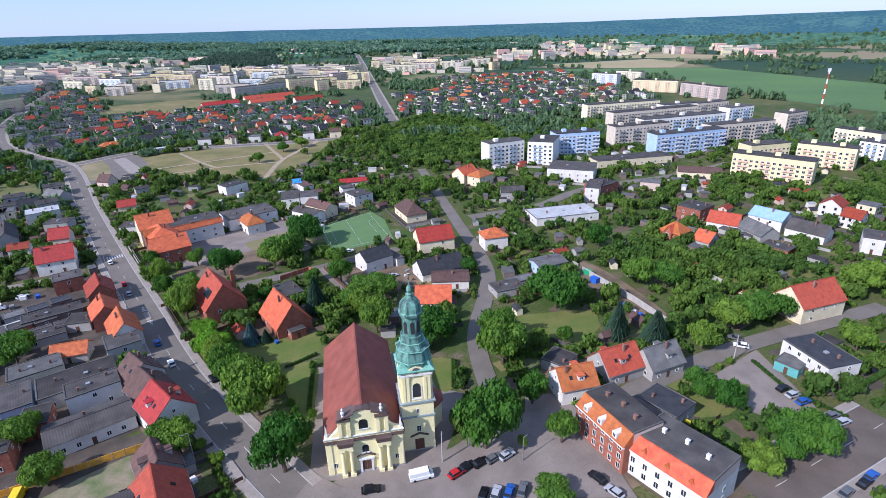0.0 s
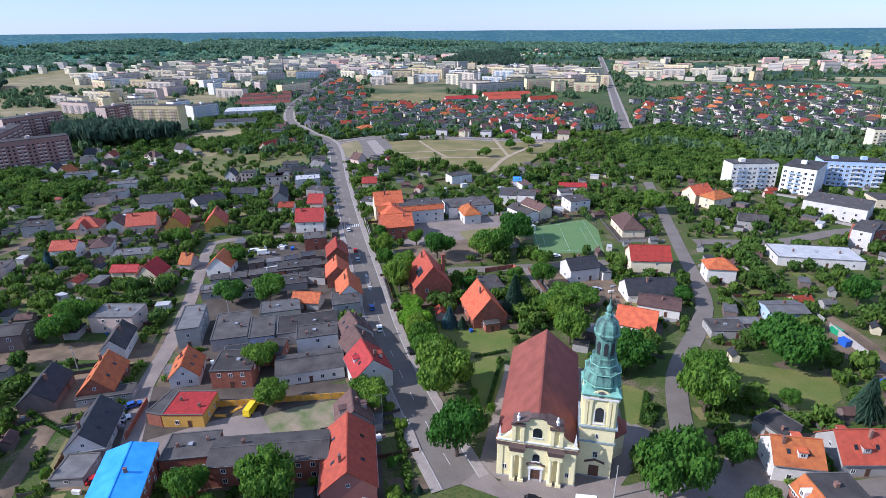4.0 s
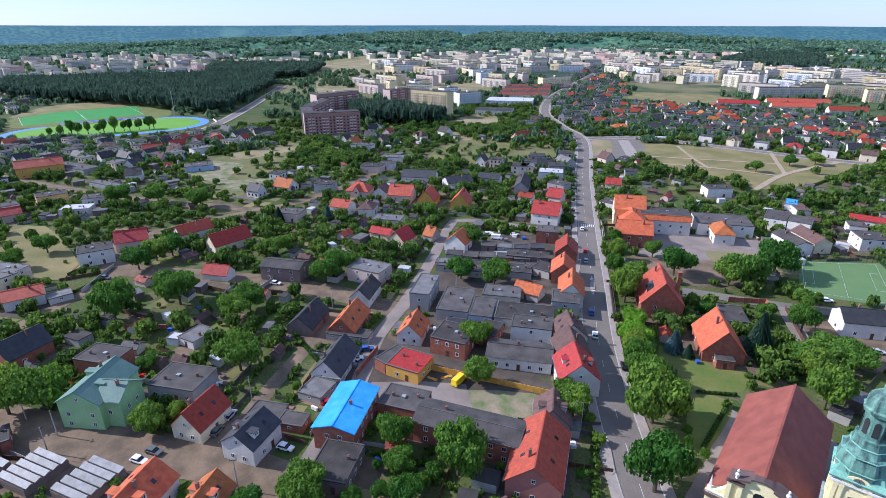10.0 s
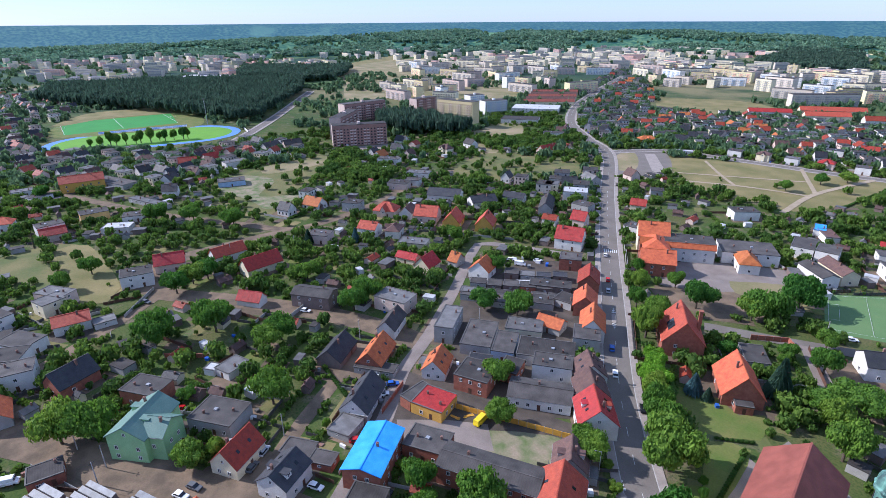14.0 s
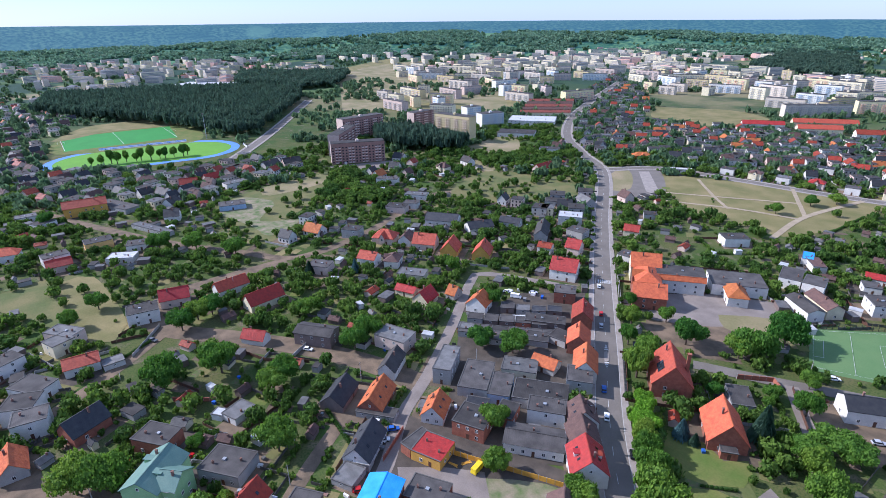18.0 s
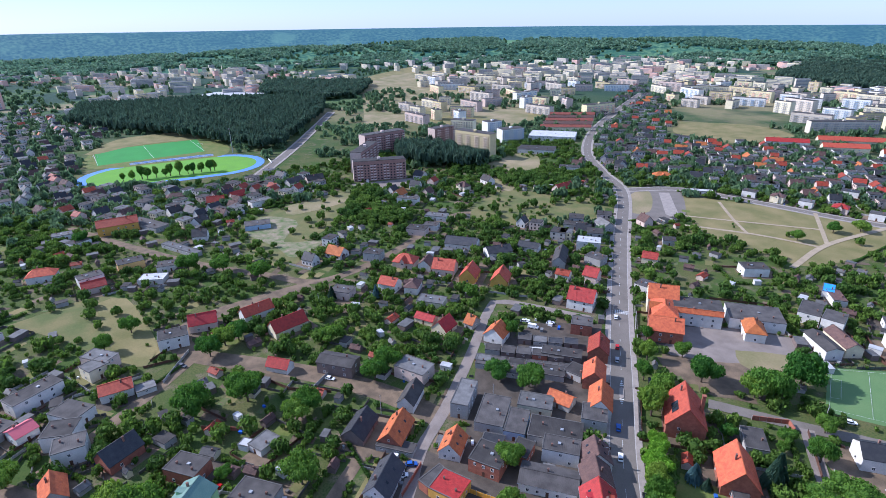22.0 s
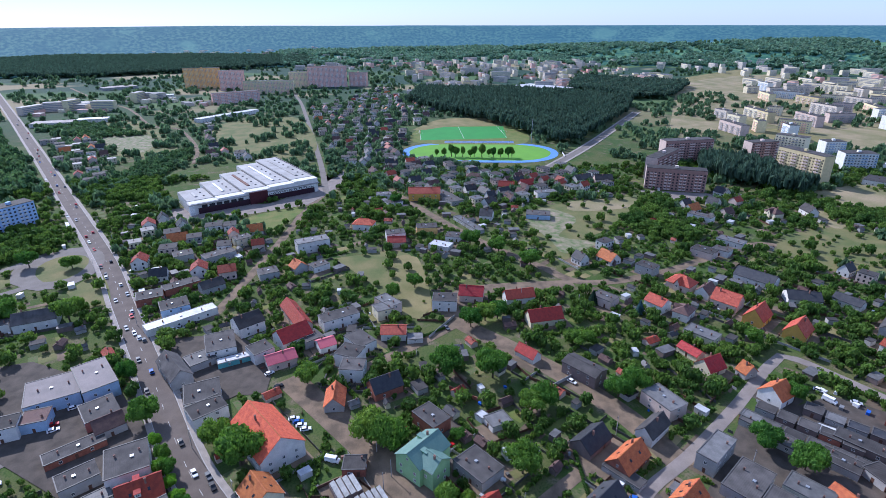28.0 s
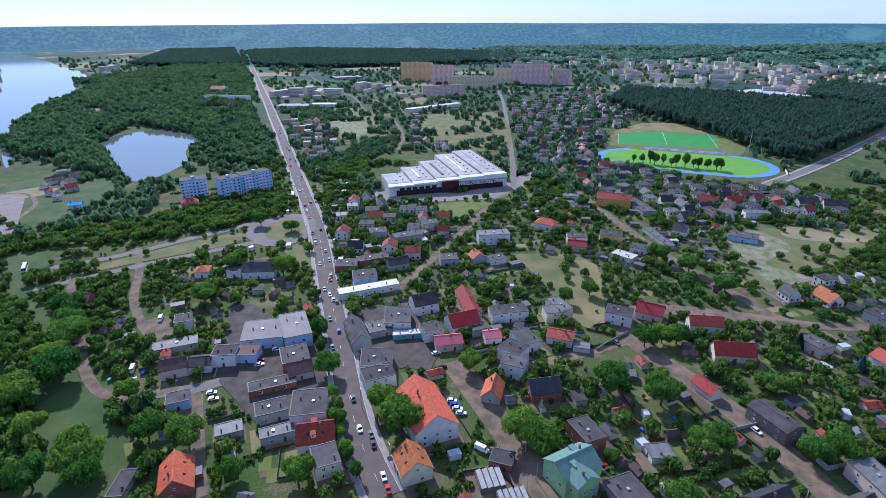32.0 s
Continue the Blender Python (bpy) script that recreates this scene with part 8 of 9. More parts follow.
tagged(new("small_houses", joined_mesh("small_houses", np.concatenate(vs), np.concatenate(fs), HOUSE_MATS, np.concatenate(ms))),
       "small houses and sheds with red, brown and grey roofs", "houses", kind="stuff")
brnd = random.Random(9)
slabs = []
for n, poly in enumerate(ESTATE):
    step = (58, 50, 84, 50, 60, 70, 70, 105)[n]
    for x, y in poly_points(poly, step, step * 0.3, brnd):
        if free(x, y, 22) and off_road(x, y, 16):
            L = brnd.choice((20, 28, 38, 52))
            r = brnd.choice((0, 0, -14, 10, 90, 36)) + brnd.uniform(-8, 8)
            slabs.append((x, y, L, 12, r, brnd.choice((14, 14, 14, 16, 19)), brnd.choice("ixxzzqqvip")))
            footprint(x, y, L, 13, r)
slabs.sort(key=lambda s: math.hypot(s[0], s[1]))
for s in slabs[:MAX_SLABS]:
    apartment_block(*s)

# far town: pale blocks and halls out on the plain
trnd2 = random.Random(31)
vs, fs, ms, base = [], [], [], 0
cube = np.array([(x, y, z) for z in (0, 1) for x, y in ((-.5, -.5), (.5, -.5), (.5, .5), (-.5, .5))])
cf = np.array([(0, 1, 5), (0, 5, 4), (1, 2, 6), (1, 6, 5), (2, 3, 7), (2, 7, 6), (3, 0, 4), (3, 4, 7), (4, 5, 6), (4, 6, 7)])
def far_box(x, y, size, r, wall, roof):
    """One far building; tall ones carry a dark band of windows on each storey."""
    global base
    c, s = math.cos(r), math.sin(r)
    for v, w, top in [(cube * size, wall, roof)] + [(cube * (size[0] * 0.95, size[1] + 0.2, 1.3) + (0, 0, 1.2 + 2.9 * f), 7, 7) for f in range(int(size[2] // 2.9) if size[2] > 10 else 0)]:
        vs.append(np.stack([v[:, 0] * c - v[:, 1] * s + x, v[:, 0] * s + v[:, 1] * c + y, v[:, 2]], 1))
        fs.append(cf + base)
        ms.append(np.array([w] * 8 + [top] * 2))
        base += 8


for x, y, L, W, r, H, wall in slabs[MAX_SLABS:]:
    far_box(x, y, np.array((L, W, H)), radians(r), dict(i=0, x=1, z=1, q=0, v=1, p=2)[wall], 4)
made = 0
for k in range(40000):
    a, d = trnd2.uniform(radians(60), radians(235)), trnd2.uniform(1150, 2350)
    x, y = d * math.cos(a), d * math.sin(a)
    if noise.noise(Vector((x, y, 12)) * 0.0016) + 0.45 * noise.noise(Vector((x, y, 3)) * 0.005) < 0.14 or not off_road(x, y, 14):
        continue
    if any(inside(x, y, p) for p, q in KEEP) or any(inside(x, y, p) for p in PINE) or any(inside(x, y, p) for p in WOOD):
        continue
    tall = trnd2.random() < 0.28
    size = np.array((trnd2.uniform(18, 44), 13, trnd2.uniform(11, 20))) if tall else np.array((trnd2.uniform(9, 22), trnd2.uniform(9, 14), trnd2.uniform(5, 8)))
    r = trnd2.uniform(-0.4, 0.4) + trnd2.choice((0, 0, 1.57))
    far_box(x, y, size, r, trnd2.choice((0, 0, 1, 2, 3)), trnd2.choice((4, 4, 5, 6)) if not tall else 4)
    made += 1
    if made > 1000:
        break
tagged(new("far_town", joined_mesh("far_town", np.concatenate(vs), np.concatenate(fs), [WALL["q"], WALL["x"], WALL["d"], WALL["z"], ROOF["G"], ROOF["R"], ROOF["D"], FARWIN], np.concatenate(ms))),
       "pale far-off blocks and houses of the town", "buildings", kind="stuff")

# ---- yards, plots and fences ----
yrnd = random.Random(17)


def slabs_mesh(name, label, category, items, mats, kind):
    """Joined boxes: centre, size, turn and material of each."""
    g = [(np.stack([(cube * s)[:, 0] * math.cos(a) - (cube * s)[:, 1] * math.sin(a) + x, (cube * s)[:, 0] * math.sin(a) + (cube * s)[:, 1] * math.cos(a) + y, (cube * s)[:, 2] + z], 1), m) for x, y, z, s, a, m in items]
    v = np.concatenate([q for q, m in g])
    f = np.concatenate([cf + 8 * k for k in range(len(g))])
    tagged(new(name, joined_mesh(name, v, f, mats, np.repeat([m for q, m in g], 10))), label, category, kind=kind)


plots, boards, clutter, hedge_rows = [], [], [], []
for fx, fy, hl, hw, a in list(FOOT):
    if hl * hw * 4 < 60 or hl > 16 or math.hypot(fx, fy) > 620 or any(k == 0 and inside(fx, fy, p) for p, k in KEEP):
        continue
    c, s = math.cos(a), math.sin(a)
    px, py, qx, qy = hl + yrnd.uniform(0.6, 4), hw + yrnd.uniform(0.8, 4), yrnd.uniform(-3, 3), yrnd.uniform(-3, 3)
    plots.append((fx + qx * c - qy * s, fy + qx * s + qy * c, 0.014 + 0.00003 * len(plots), (2 * px, 2 * py, 0.0), a, yrnd.choice((0, 0, 1, 1, 1, 2, 3))))
    for k in range(5):
        u, v = yrnd.uniform(-px, px), yrnd.uniform(-py, py)
        x, y = fx + u * c - v * s, fy + u * s + v * c
        if free(x, y, 0.8) and off_road(x, y, 0.6):
            clutter.append((x, y, 0.0, (yrnd.uniform(0.5, 2.4), yrnd.uniform(0.4, 1.3), yrnd.uniform(0.3, 1.3)), a + yrnd.uniform(-0.4, 0.4), yrnd.choice((0, 0, 1, 2, 3, 4, 5))))
    lx, ly, qx, qy = hl + yrnd.uniform(4, 9), hw + yrnd.uniform(5, 13), yrnd.uniform(-3, 3), yrnd.uniform(-5, 5)
    for x0, y0, x1, y1 in ((-lx, -ly, lx, -ly), (lx, -ly, lx, ly), (lx, ly, -lx, ly), (-lx, ly, -lx, -ly)):
        style = yrnd.choice("nffhhf")
        n = int(math.hypot(x1 - x0, y1 - y0) // 2)
        turn = a + math.atan2(y1 - y0, x1 - x0)
        m = yrnd.choice((0, 1, 1, 2))
        for k in range(n):
            u, v = qx + x0 + (x1 - x0) * (k + 0.5) / n, qy + y0 + (y1 - y0) * (k + 0.5) / n
            x, y = fx + u * c - v * s, fy + u * s + v * c
            if style == "n" or not free(x, y, 0.6) or not off_road(x, y, 0.2) or any(inside(x, y, p) for p, k2 in KEEP):
                continue
            if style == "f":
                boards.append((x, y, 0.02, (2.0, 0.08, 1.3), turn, m))
            else:
                hedge_rows += [(x + yrnd.uniform(-0.9, 0.9), y + yrnd.uniform(-0.9, 0.9), yrnd.uniform(1.3, 2.2), yrnd.uniform(0.7, 1.1)) for q in range(2)]
for k in range(5200):
    x, y = yrnd.uniform(-520, 260), yrnd.uniform(-260, 440)
    if off_road(x, y, 4) and free(x, y, 4) and not any(inside(x, y, p) for p, q in KEEP) and not any(inside(x, y, p) for p in WOOD):
        plots.append((x, y, 0.014 + 0.00003 * len(plots), (yrnd.uniform(3, 11), yrnd.uniform(3, 7), 0.0), radians(36 + yrnd.choice((0, 90)) + yrnd.uniform(-12, 12)), yrnd.choice((1, 2, 2, 3, 4, 4, 5, 5, 6, 6))))
slabs_mesh("yard_cover", "yards of concrete, dirt and soil, lawns and vegetable plots", "ground", plots, [YARD, DIRT, SOIL, DRY, PLOT, OLIVE, GRASS], "structure")
slabs_mesh("garden_fences", "low board and mesh fences round the gardens", "fences", boards, [WOOD_D, RIM, WALL["g"]], "stuff")
slabs_mesh("yard_clutter", "piles of boards, crates and tarpaulins in the yards", "clutter", clutter, [WOOD_D, METAL, CHIM, PAINTS["blue"], TRIM, RIM], "stuff")

# ---- planting ----
grnd = random.Random(21)
near_spots, far_spots = [], []
step = 4.9
x = -560.0
while x < 300:
    y = -330.0
    while y < 540:
        u, v = x + grnd.uniform(-2.2, 2.2), y + grnd.uniform(-2.2, 2.2)
        y += step
        dens = 0.78 + 1.1 * noise.noise(Vector((u, v, 4)) * 0.018)
        keep = [k for p, k in KEEP if inside(u, v, p)]
        if keep:
            dens *= 0.6 * min(keep)
        if grnd.random() > dens:
            continue
        if any((u - px) ** 2 + (v - py) ** 2 < (pr * 0.8) ** 2 for px, py, pr in PLANTS):
            continue
        r = grnd.choice((0.9, 1.1, 1.3, 1.6, 2.0, 2.5, 3.1, 3.9, 2.2))
        if not off_road(u, v, r * 0.6) or not free(u, v, 0.3 + r * 0.55):
            continue
        h = r * grnd.uniform(1.15, 1.8) + 0.6
        d = math.hypot(u, v)
        (near_spots if d < 215 else far_spots).append((u, v, h, r))
    x += step
near_spots.sort(key=lambda s: math.hypot(s[0] + 60, s[1] - 60))
for u, v, h, r in near_spots[:MAX_PLANTS]:
    plant("spruce" if grnd.random() < 0.05 and r < 2 else "tree", u, v, h * (1.5 if r < 1.5 else 1), r, r < 1.7)
far_spots += near_spots[MAX_PLANTS:]
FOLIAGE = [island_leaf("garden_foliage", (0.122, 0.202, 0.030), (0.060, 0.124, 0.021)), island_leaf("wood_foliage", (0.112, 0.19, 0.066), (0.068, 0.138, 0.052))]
MID = [leaf_cloud(80 + k, 140, 1.0, 0.05, 1.0, 0.36, 8, 3) for k in range(3)]
WOODY = [leaf_cloud(84 + k, 56, 1.0, 0.08, 1.0, 0.56, 6, 2) for k in range(3)]
SMALL = leaf_cloud(88, 52, 1.0, 0.0, 1.0, 0.58, 5, 1)
stuff("garden_bushes", "bushes and young trees in the gardens", "bushes", SMALL, [s for s in far_spots if s[3] < 1.6], FOLIAGE[0])
stuff("garden_hedges", "clipped and loose hedges round the gardens", "hedges", leaf_cloud(89, 14, 1.0, 0.0, 1.0, 0.9, 3, 1), hedge_rows, FOLIAGE[0])
for k in range(3):
    stuff("garden_trees", "trees in the gardens between the houses", "trees", MID[k], [s for s in far_spots if s[3] >= 1.6][k::3], FOLIAGE[0])
wspots = []
for poly in WOOD:
    big = max(p[0] for p in poly) - min(p[0] for p in poly) > 300
    for u, v in poly_points(poly, 9.6 if big else 5.6, 3.0, grnd):
        if free(u, v, 1.5) and off_road(u, v, 2):
            if big and noise.noise(Vector((u, v, 3)) * 0.011) > 0.34:
                continue
            r = grnd.uniform(3.4, 8.2) if big else grnd.uniform(2.0, 4.2)
            wspots.append((u, v, r * grnd.uniform(1.4, 2.0), r))
near_wood = [q for q in wspots if math.hypot(q[0], q[1]) < 620]
far_wood = [q for q in wspots if math.hypot(q[0], q[1]) >= 620]
for k in range(2):
    stuff("thicket", "dense bright green thicket of broad-leaved trees", "woods", MID[k], near_wood[k::2], FOLIAGE[0])
for k in range(3):
    stuff("woodland", "dense green woodland of broad-leaved trees", "woods", WOODY[k], far_wood[k::3], FOLIAGE[1])
pspots = []
for n, poly in enumerate(PINE):
    for u, v in poly_points(poly, (8.0, 6.0, 14.0, 15.0, 15.0, 13.0, 15.0)[n], 3.0, grnd):
        if off_road(u, v, 3) and free(u, v, 2):
            pspots.append((u, v, grnd.uniform(13, 18), grnd.uniform(3.4, 5.2) * (1 if n < 2 else 2.1)))
TOP = leaf_cloud(95, 44, 1.0, 0.45, 1.0, 0.7, 4, 1)
stuff("pine_forest", "dark green pine forest", "woods", TOP, pspots, island_leaf("pine_foliage", (0.070, 0.118, 0.074), (0.052, 0.096, 0.062)))
# scattered trees and hedges out to the far edge of the plain
dspots = []
LOW = leaf_cloud(97, 34, 1.0, 0.05, 1.0, 0.85, 4, 1)
for x, y, rot, shed in spots:
    if not shed and math.hypot(x, y) > 380:
        for k in range(7):
            u, v = x + grnd.uniform(-13, 13), y + grnd.uniform(-13, 13)
            if free(u, v, 0.5) and off_road(u, v, 1):
                r = grnd.uniform(1.4, 3.2)
                dspots.append((u, v, r * grnd.uniform(1.5, 2.3), r))
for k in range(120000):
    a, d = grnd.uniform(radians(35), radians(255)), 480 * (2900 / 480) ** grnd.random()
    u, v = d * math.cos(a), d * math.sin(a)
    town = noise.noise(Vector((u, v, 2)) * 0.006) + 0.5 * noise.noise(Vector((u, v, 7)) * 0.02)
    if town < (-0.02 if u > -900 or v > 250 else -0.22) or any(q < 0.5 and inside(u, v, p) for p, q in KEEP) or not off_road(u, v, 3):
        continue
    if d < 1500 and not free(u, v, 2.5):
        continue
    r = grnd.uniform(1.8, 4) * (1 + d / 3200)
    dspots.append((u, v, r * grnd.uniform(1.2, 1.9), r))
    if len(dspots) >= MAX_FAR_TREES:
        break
hspots = []
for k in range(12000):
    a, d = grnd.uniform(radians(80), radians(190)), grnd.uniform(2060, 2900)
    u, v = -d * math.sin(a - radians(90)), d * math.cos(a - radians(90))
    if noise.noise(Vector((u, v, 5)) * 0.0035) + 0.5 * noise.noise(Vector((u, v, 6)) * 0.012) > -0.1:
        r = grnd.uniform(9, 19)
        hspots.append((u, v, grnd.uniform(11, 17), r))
# Leaf colour raised and shifted to blue to stand in for haze.
stuff("hill_woods", "wooded slopes of the far green hills", "woods", leaf_cloud(98, 16, 1.0, 0.0, 1.0, 0.9, 3, 1), hspots, island_leaf("hazy_hill_foliage", (0.14, 0.235, 0.14), (0.10, 0.19, 0.12)))
# These leaves are paler and bluer: distance haze is mixed into their colour.
stuff("distant_trees", "scattered trees and copses out on the plain", "trees", LOW, dspots, island_leaf("hazy_distant_foliage", (0.128, 0.205, 0.092), (0.09, 0.16, 0.075)))


# ---- fences, hedges, poles and small things ----
drnd = random.Random(17)


def resample(pts, step):
    out = []
    for a, b in zip(pts, pts[1:]):
        a, b = Vector(a), Vector(b)
        n = max(1, round((b - a).length / step))
        out += [(a.lerp(b, (k + 0.5) / n), (b - a).length / n, math.degrees(math.atan2((b - a).y, (b - a).x))) for k in range(n)]
    return out


HEDGE_MESH = cloud_mesh("clump", leaf_cloud(71, 420, 1.0, 0.0, 1.0, 0.2, 5, 3), leafy("clipped_leaves", (0.06, 0.13, 0.02), (0.04, 0.095, 0.016), 0.8, 1.2, 6, 0.3, 0.2))


def hedge(pts, width, height):
    root = thing("hedge", pose(*pts[0], 0), "clipped green hedge along a garden", "hedge")
    for q, l, a in resample(pts, 1.3):
        c = part("clump", HEDGE_MESH, LEAF, root)
        c.matrix_basis = pose(q.x - pts[0][0], q.y - pts[0][1], 0, 0, 0, a) @ Matrix.Diagonal((l * 0.72, width * 0.62, height * drnd.uniform(0.92, 1.08), 1))


FENCE = dict(yellow=(YELLOW, "yellow board fence between concrete posts"), brick=(WALL["b"], "low red brick garden wall with coping"), wood=(WOOD_D, "weathered dark wooden plot fence"),
             concrete=(KERB, "pale concrete panel wall of a yard"), net=(mat("green_net", (0.04, 0.13, 0.08), None, 0.8), "green netting fence beside the ball court"))


def fence(pts, height, kind):
    m, label = FENCE[kind]
    root = thing("fence" if kind not in ("brick", "concrete") else "garden_wall", pose(*pts[0], 0), label, "fence" if kind not in ("brick", "concrete") else "wall")
    x0, y0 = pts[0]
    for q, l, a in resample(pts, 2.4):
        bm = bmesh.new()
        if kind == "net":
            for k in range(5):
                box(bm, -l / 2, -0.02, 0.2 + k * (height - 0.3) / 4, l / 2, 0.02, 0.26 + k * (height - 0.3) / 4)
        else:
            box(bm, -l / 2 + 0.06, -0.06 if kind != "brick" else -0.15, 0.05, l / 2 - 0.06, 0.06 if kind != "brick" else 0.15, height - drnd.uniform(0, 0.06))
        p = part("panel", bm, m, root)
        p.matrix_basis = pose(q.x - x0, q.y - y0, 0, 0, 0, a)
        p = part("post", boxes((-l / 2 - 0.06, -0.09, -0.1, -l / 2 + 0.058, 0.09, height + 0.1)), KERB if kind in ("yellow", "brick", "concrete") else DARK, root)
        p.matrix_basis = pose(q.x - x0, q.y - y0, 0, 0, 0, a)


def pole(x, y, h):
    root = thing("utility_pole", pose(x, y, 0, 0, 0, drnd.uniform(0, 180)), "slim concrete pole with a cross arm for wires", "pole", "utility poles")
    bm = bmesh.new()
    lathe(bm, ((0.17, -0.2), (0.1, h)), 8)
    part("shaft", bm, KERB, root)
    part("cross_arm", boxes((-0.8, -0.05, h - 0.6, 0.8, 0.05, h - 0.45)), DARK, root)


def lamp(x, y, h):
    root = thing("street_lamp", pose(x, y, 0, 0, 0, 36 + 180 * drnd.choice((0, 1))), "tall grey street lamp with a curved arm", "street lamp", "street lamps")
    bm = bmesh.new()
    lathe(bm, ((0.13, -0.1), (0.07, h)), 8)
    part("column", bm, METAL, root)
    part("arm", boxes((0, -0.04, h - 0.08, 1.6, 0.04, h)), METAL, root)
    part("lantern", boxes((1.2, -0.14, h - 0.2, 1.9, 0.14, h - 0.083)), DARK, root)


CRATE = dict(blue=(0.03, 0.12, 0.5), green=(0.03, 0.3, 0.14), white=(0.7, 0.7, 0.7), red=(0.4, 0.05, 0.03), grey=(0.2, 0.2, 0.2), yellow=(0.75, 0.6, 0.03))
CRATE = {k: mat(k + "_container_paint", c, tuple(v * 0.8 for v in c), 0.6, 1, 5, 0.2, 0.05) for k, c in CRATE.items()}


def crate(x, y, h, colour):
    w, l = h * 0.9, h * drnd.uniform(1.1, 1.8)
    root = thing("container", pose(x, y, 0.05, 0, 0, drnd.choice((36, 126, 20))), f"{colour} container standing in a yard", "container")
    bm = boxes((-l / 2, -w / 2, 0, l / 2, w / 2, h * 0.85))
    bmesh.ops.bevel(bm, geom=bm.edges[:], offset=0.05, segments=1, affect="EDGES")
    part("body", bm, CRATE[colour], root)
    part("lid", boxes((-l / 2 - 0.04, -w / 2 - 0.04, h * 0.853, l / 2 + 0.04, w / 2 + 0.04, h * 0.93)), CRATE[colour], root)


def zebra(x, y, rot, width, n):
    root = thing("zebra_crossing", pose(x, y, 0.215, 0, 0, rot), "white striped pedestrian crossing on the street", "road marking", kind="structure")
    for k in range(n):
        s = part("stripe", boxes(((k - n / 2) * 1.0, -width / 2, 0, (k - n / 2) * 1.0 + 0.5, width / 2, 0.004)), PAINT, root)


def island(x, y, rot, length):
    root = thing("traffic_island", pose(x, y, 0.2, 0, 0, rot), "narrow paved traffic island with painted tips", "traffic island", kind="structure")
    bm = bmesh.new()
    prism(bm, [(-length / 2, -0.9), (length / 2 - 1, -0.9), (length / 2, 0), (length / 2 - 1, 0.9), (-length / 2, 0.9), (-length / 2 - 1, 0)], 0, 0.14)
    for v in bm.verts:
        v.co.y, v.co.z = v.co.z, v.co.y
    bmesh.ops.recalc_face_normals(bm, faces=bm.faces)
    part("slab", bm, FOOTWAY, root)
    for s in (-1, 1):
        for k in range(3):
            x0 = s * (length / 2 + 1.3 + k * 1.4)
            w = 0.85 - 0.25 * k
            part("painted_bar", boxes((x0 - 0.35, -w, 0.002, x0 + 0.35, w, 0.006)), PAINT, root)


def radio_mast(x, y, h):
    root = thing("radio_mast", pose(x, y, 0), "tall red and white striped lattice mast", "mast")
    n = 8
    for k in range(n):
        z0, z1 = h * k / n, h * (k + 1) / n - 0.003
        bm = bmesh.new()
        lathe(bm, ((1.3 - 0.8 * z0 / h, z0), (1.3 - 0.8 * z1 / h, z1)), 4)
        part("section", bm, (CRATE["red"], TRIM)[k % 2], root)
    for k in range(3):
        part("aerial", boxes((-1.6 + k * 1.2, -0.4, h - 3, -1.0 + k * 1.2, 0.4, h + 0.5)), TRIM, root)


def board_pile(x, y, rot, n):
    root = thing("board_pile", pose(x, y, 0.06, 0, 0, rot), "loose pile of yellow boards in the yard", "boards")
    for k in range(n):
        b = part("board", boxes((-1.5, -0.09, 0, 1.5, 0.09, 0.05)), YELLOW, root)
        b.matrix_basis = pose(drnd.uniform(-0.4, 0.4), (k % 4 - 1.5) * 0.24, 0.055 * (k // 4) + 0.01, 0, 0, drnd.uniform(-9, 9))


board_pile(-100.5, 90.0, 70, 14)
board_pile(-102.5, 86.5, 15, 10)
zebra(-149.6, 231.5, 36, 4.0, 9)
island(-50.5, 98.0, 131, 9)
island(-108, 174, 127, 7)
radio_mast(401.6, 575.9, 40)


def court_lines(a, b, c, d):
    """White lines of the ball court: border, halfway line and two goal boxes."""
    a, b, c, d = (Vector((*p, 0)) for p in (a, b, c, d))
    at = lambda u, v: a.lerp(b, u).lerp(d.lerp(c, u), v)
    bm = bmesh.new()
    for u0, v0, u1, v1 in ((0.05, 0.06, 0.95, 0.06), (0.05, 0.94, 0.95, 0.94), (0.05, 0.06, 0.05, 0.94), (0.95, 0.06, 0.95, 0.94), (0.5, 0.06, 0.5, 0.94),
                           (0.17, 0.3, 0.17, 0.7), (0.83, 0.3, 0.83, 0.7), (0.05, 0.3, 0.17, 0.3), (0.05, 0.7, 0.17, 0.7), (0.83, 0.3, 0.95, 0.3), (0.83, 0.7, 0.95, 0.7)):
        p, q = at(u0, v0), at(u1, v1)
        n = (q - p).normalized().cross(Vector((0, 0, 1))) * 0.05
        bm.faces.new([bm.verts.new((w.x, w.y, 0.30)) for w in (p - n, q - n, q + n, p + n)])
    bmesh.ops.recalc_face_normals(bm, faces=bm.faces)
    ob = new("court_marking", mesh_of(bm, "court_marking"))
    ob.data.materials.append(PAINT)
    tagged(ob, "white lines painted on the green ball court", "road marking", kind="structure")


court_lines((-63.1, 262.2), (-39.3, 285.6), (-22.5, 241.7), (-51.4, 228.2))
hedge([(90.4, 134.0), (92.4, 120.5), (100.7, 108.2)], 1.3, 1.1)
hedge([(-37.0, 117.7), (-40.2, 138.5)], 1.2, 1.0)
hedge([(-48.8, 138.4), (-40.4, 145.2)], 1.0, 1.0)
hedge([(2.4, 139.0), (2.1, 125.3)], 1.6, 1.5)
hedge([(5.4, 134.5), (5.0, 127.2)], 1.6, 1.5)
hedge([(106.0, 190.8), (122.8, 198.0), (124.7, 188.4)], 1.2, 1.2)
hedge([(107.2, 117.3), (124.5, 126.4)], 1.5, 1.5)
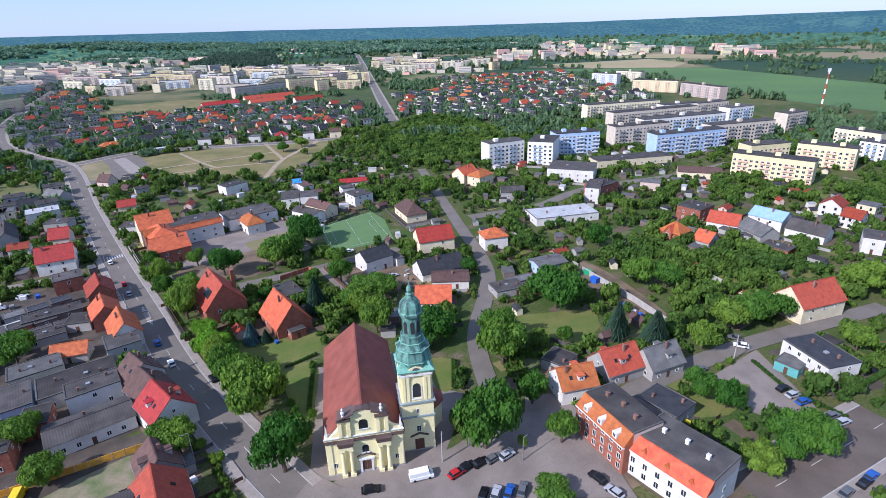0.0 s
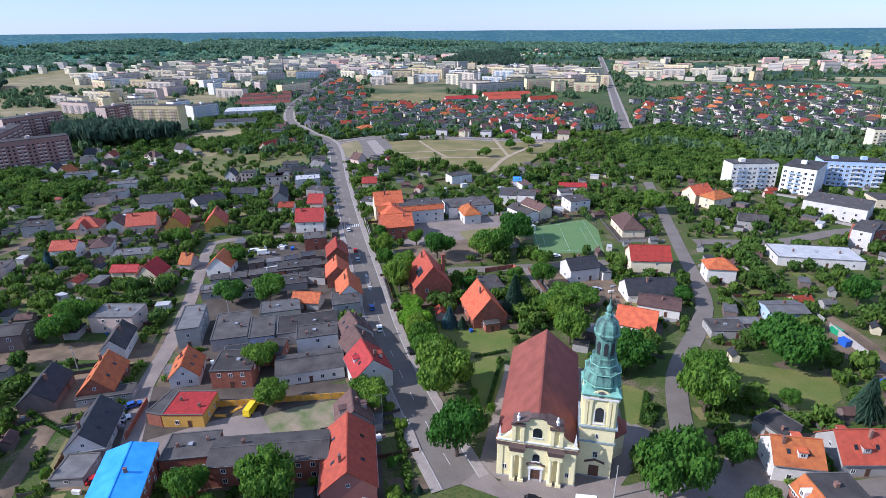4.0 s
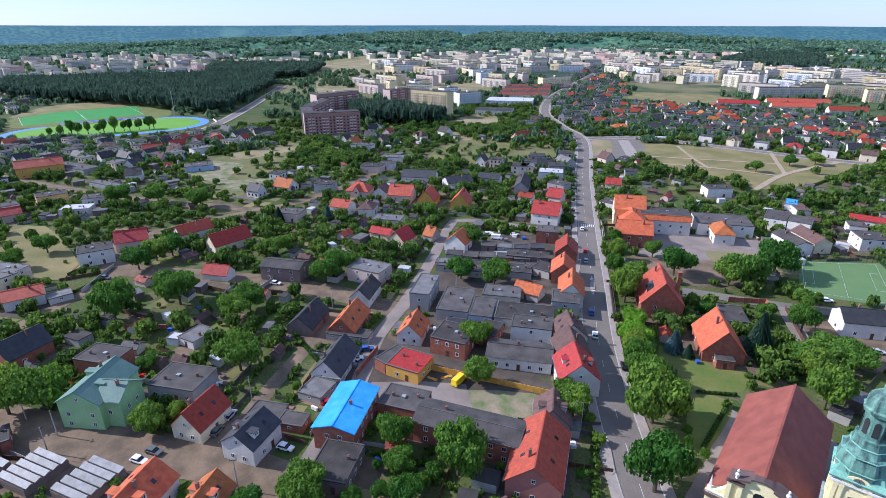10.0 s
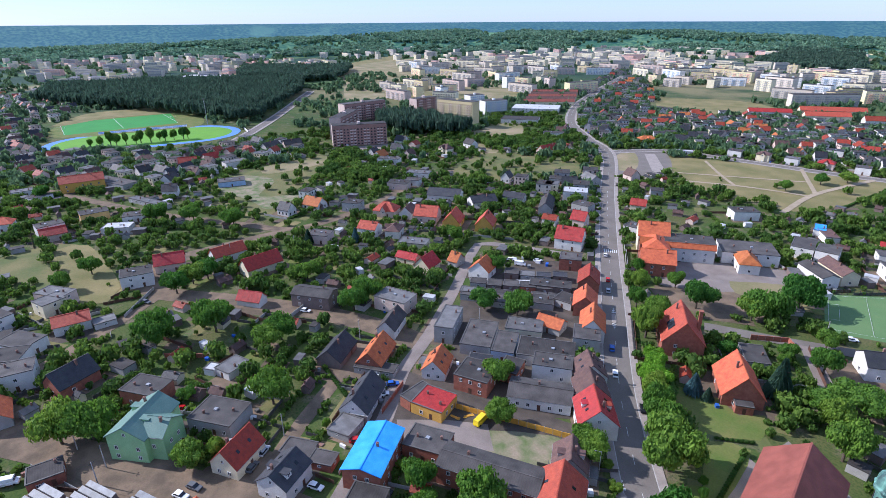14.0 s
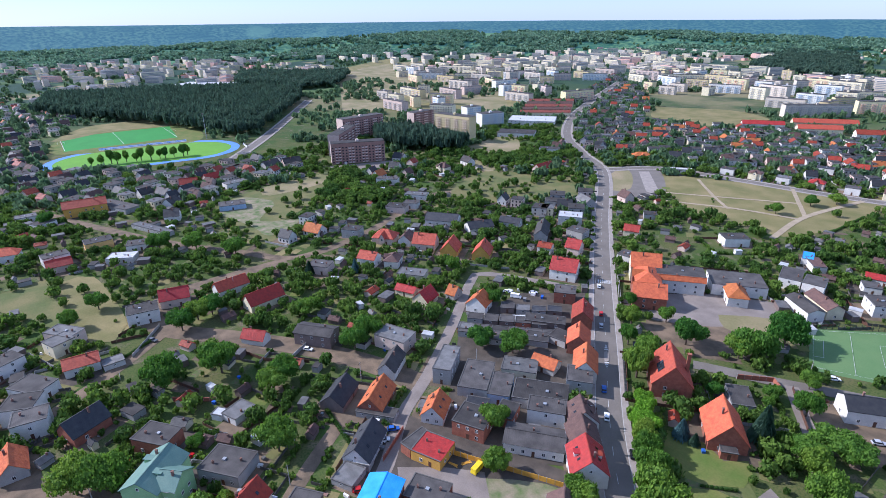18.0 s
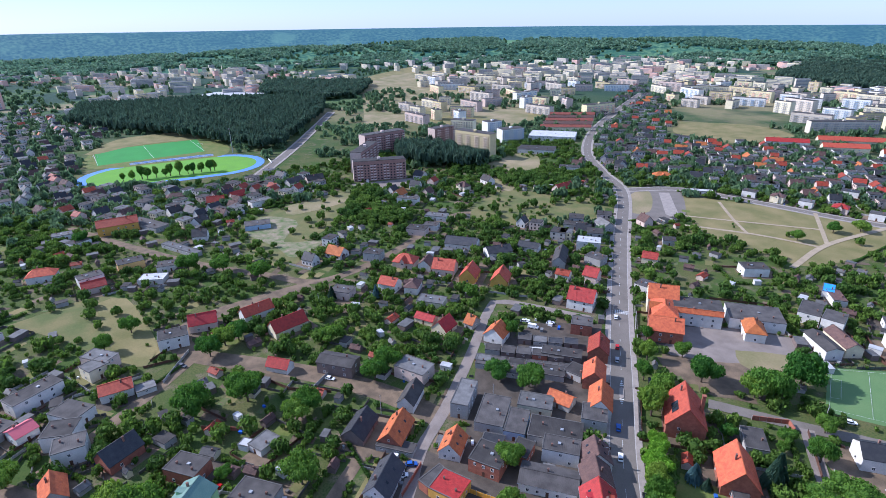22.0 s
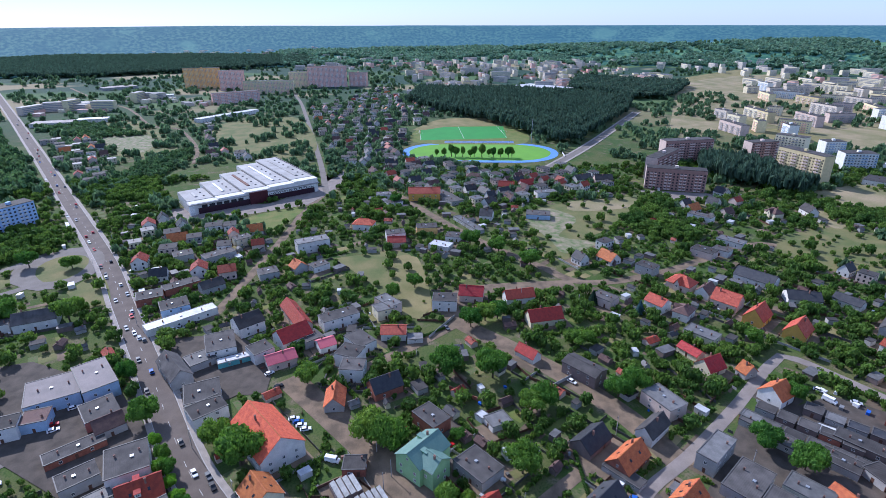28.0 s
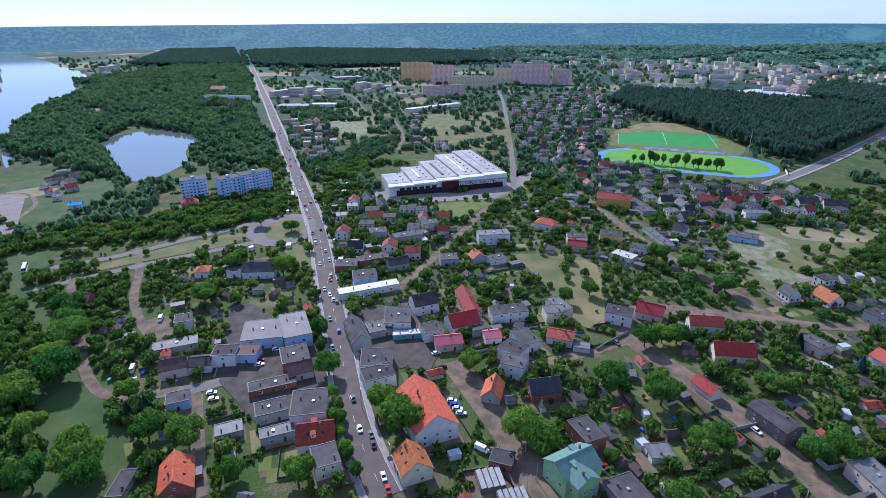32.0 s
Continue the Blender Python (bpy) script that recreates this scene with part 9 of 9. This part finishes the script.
hedge([(-236.2, 15.6), (-243.9, 28.6)], 1.6, 1.3)
hedge([(-44.3, 164.0), (-31.4, 173.8)], 1.6, 1.6)
hedge([(-56.7, 184.7), (-51.4, 177.6)], 2.0, 1.2)
hedge([(-102.2, 362.6), (-95.8, 449.4)], 1.6, 1.3)
hedge([(-121.0, 64.5), (-160.2, 68.1)], 1.4, 1.2)
fence([(-115.5, 82.8), (-110.0, 87.0), (-101.5, 91.5), (-88.1, 99.0), (-74.4, 106.3)], 2.0, "yellow")
fence([(-66.5, 200.1), (-56.6, 208.6), (-53.1, 205.4)], 2.2, "brick")
fence([(-50.1, 209.4), (-37.5, 188.9)], 1.8, "wood")
fence([(56.5, 198.9), (68.3, 172.5), (76.2, 150.0)], 2.6, "concrete")
fence([(-117.9, 69.7), (-126.0, 83.3)], 1.8, "brick")
fence([(-166.2, 123.4), (-193.9, 161.3)], 1.6, "wood")
fence([(-63.1, 262.2), (-39.3, 285.6)], 3.0, "net")
fence([(-41.2, 289.0), (-30.0, 272.1)], 3.0, "net")
fence([(103.5, 191.0), (107.3, 180.9)], 2.0, "concrete")
fence([(-123.9, 56.1), (-138.6, 76.1)], 1.6, "wood")
fence([(-257.3, 17.8), (-267.7, 34.6)], 1.4, "wood")
fence([(-212.9, 54.9), (-196.2, 62.3), (-183.5, 75.9)], 1.6, "wood")
fence([(-235.3, 19.3), (-255.1, 34.6)], 1.6, "concrete")
fence([(-193.8, 25.1), (-183.1, 37.7)], 1.8, "brick")
fence([(-188.3, 66.9), (-197.9, 83.3)], 1.8, "concrete")
fence([(-148.4, 15.0), (-136.6, 23.7)], 1.8, "wood")
fence([(-220.0, 21.8), (-192.4, 34.3)], 1.6, "wood")
pole(-1.6, 98.3, 9)
pole(85.1, 134.3, 9)
pole(-158.8, 86.0, 9)
pole(-136.8, 126.9, 9)
pole(-99.5, 27.4, 9)
pole(-128.0, 42.5, 8)
pole(-146.7, -0.5, 8)
pole(-141.1, -3.2, 8)
pole(-144.7, 51.5, 9)
pole(-48.8, 221.3, 8)
pole(-256.7, 103.8, 9)
pole(-159.6, -5.8, 9)
pole(-267.8, 74.1, 9)
lamp(-60.6, 100.7, 9)
lamp(-85.0, 134.8, 9)
lamp(-114.7, 174.3, 9)
lamp(-148.7, 220.3, 9)
lamp(-188.4, 273.9, 9)
lamp(-168.3, -74.9, 10)
lamp(-215.0, -102.1, 10)
lamp(-265.1, -133.6, 10)
lamp(-336.6, -188.0, 10)
lamp(-386.1, -198.5, 10)
lamp(-141.7, -52.8, 10)
lamp(17.2, 97.9, 7)
crate(58.9, 189.3, 2.4, "blue")
crate(58.2, 196.6, 2.2, "green")
crate(64.5, 168.5, 2.0, "blue")
crate(65.4, 164.0, 1.6, "white")
crate(66.5, 161.6, 1.8, "blue")
crate(67.5, 157.7, 1.4, "white")
crate(61.8, 181.9, 1.8, "red")
crate(69.7, 154.6, 1.4, "grey")
crate(72.9, 150.9, 1.6, "white")
crate(59.7, 109.5, 1.2, "yellow")
crate(60.2, 108.0, 1.2, "yellow")
crate(-182.1, 36.7, 1.2, "blue")
crate(-191.9, 49.4, 1.0, "blue")
crate(-173.0, 188.9, 1.4, "white")
crate(-164.5, 190.7, 1.6, "white")
crate(-163.4, 183.2, 1.6, "grey")
crate(-159.6, 191.8, 1.4, "blue")
crate(-174.3, 183.9, 1.6, "white")
crate(-134.7, 78.1, 1.4, "white")
crate(-122.8, 72.7, 1.2, "grey")
crate(-172.5, 41.1, 1.2, "red")
crate(-164.2, -195.3, 1.6, "white")
crate(-156.5, -191.0, 1.4, "green")
crate(-164.8, -180.3, 1.6, "blue")
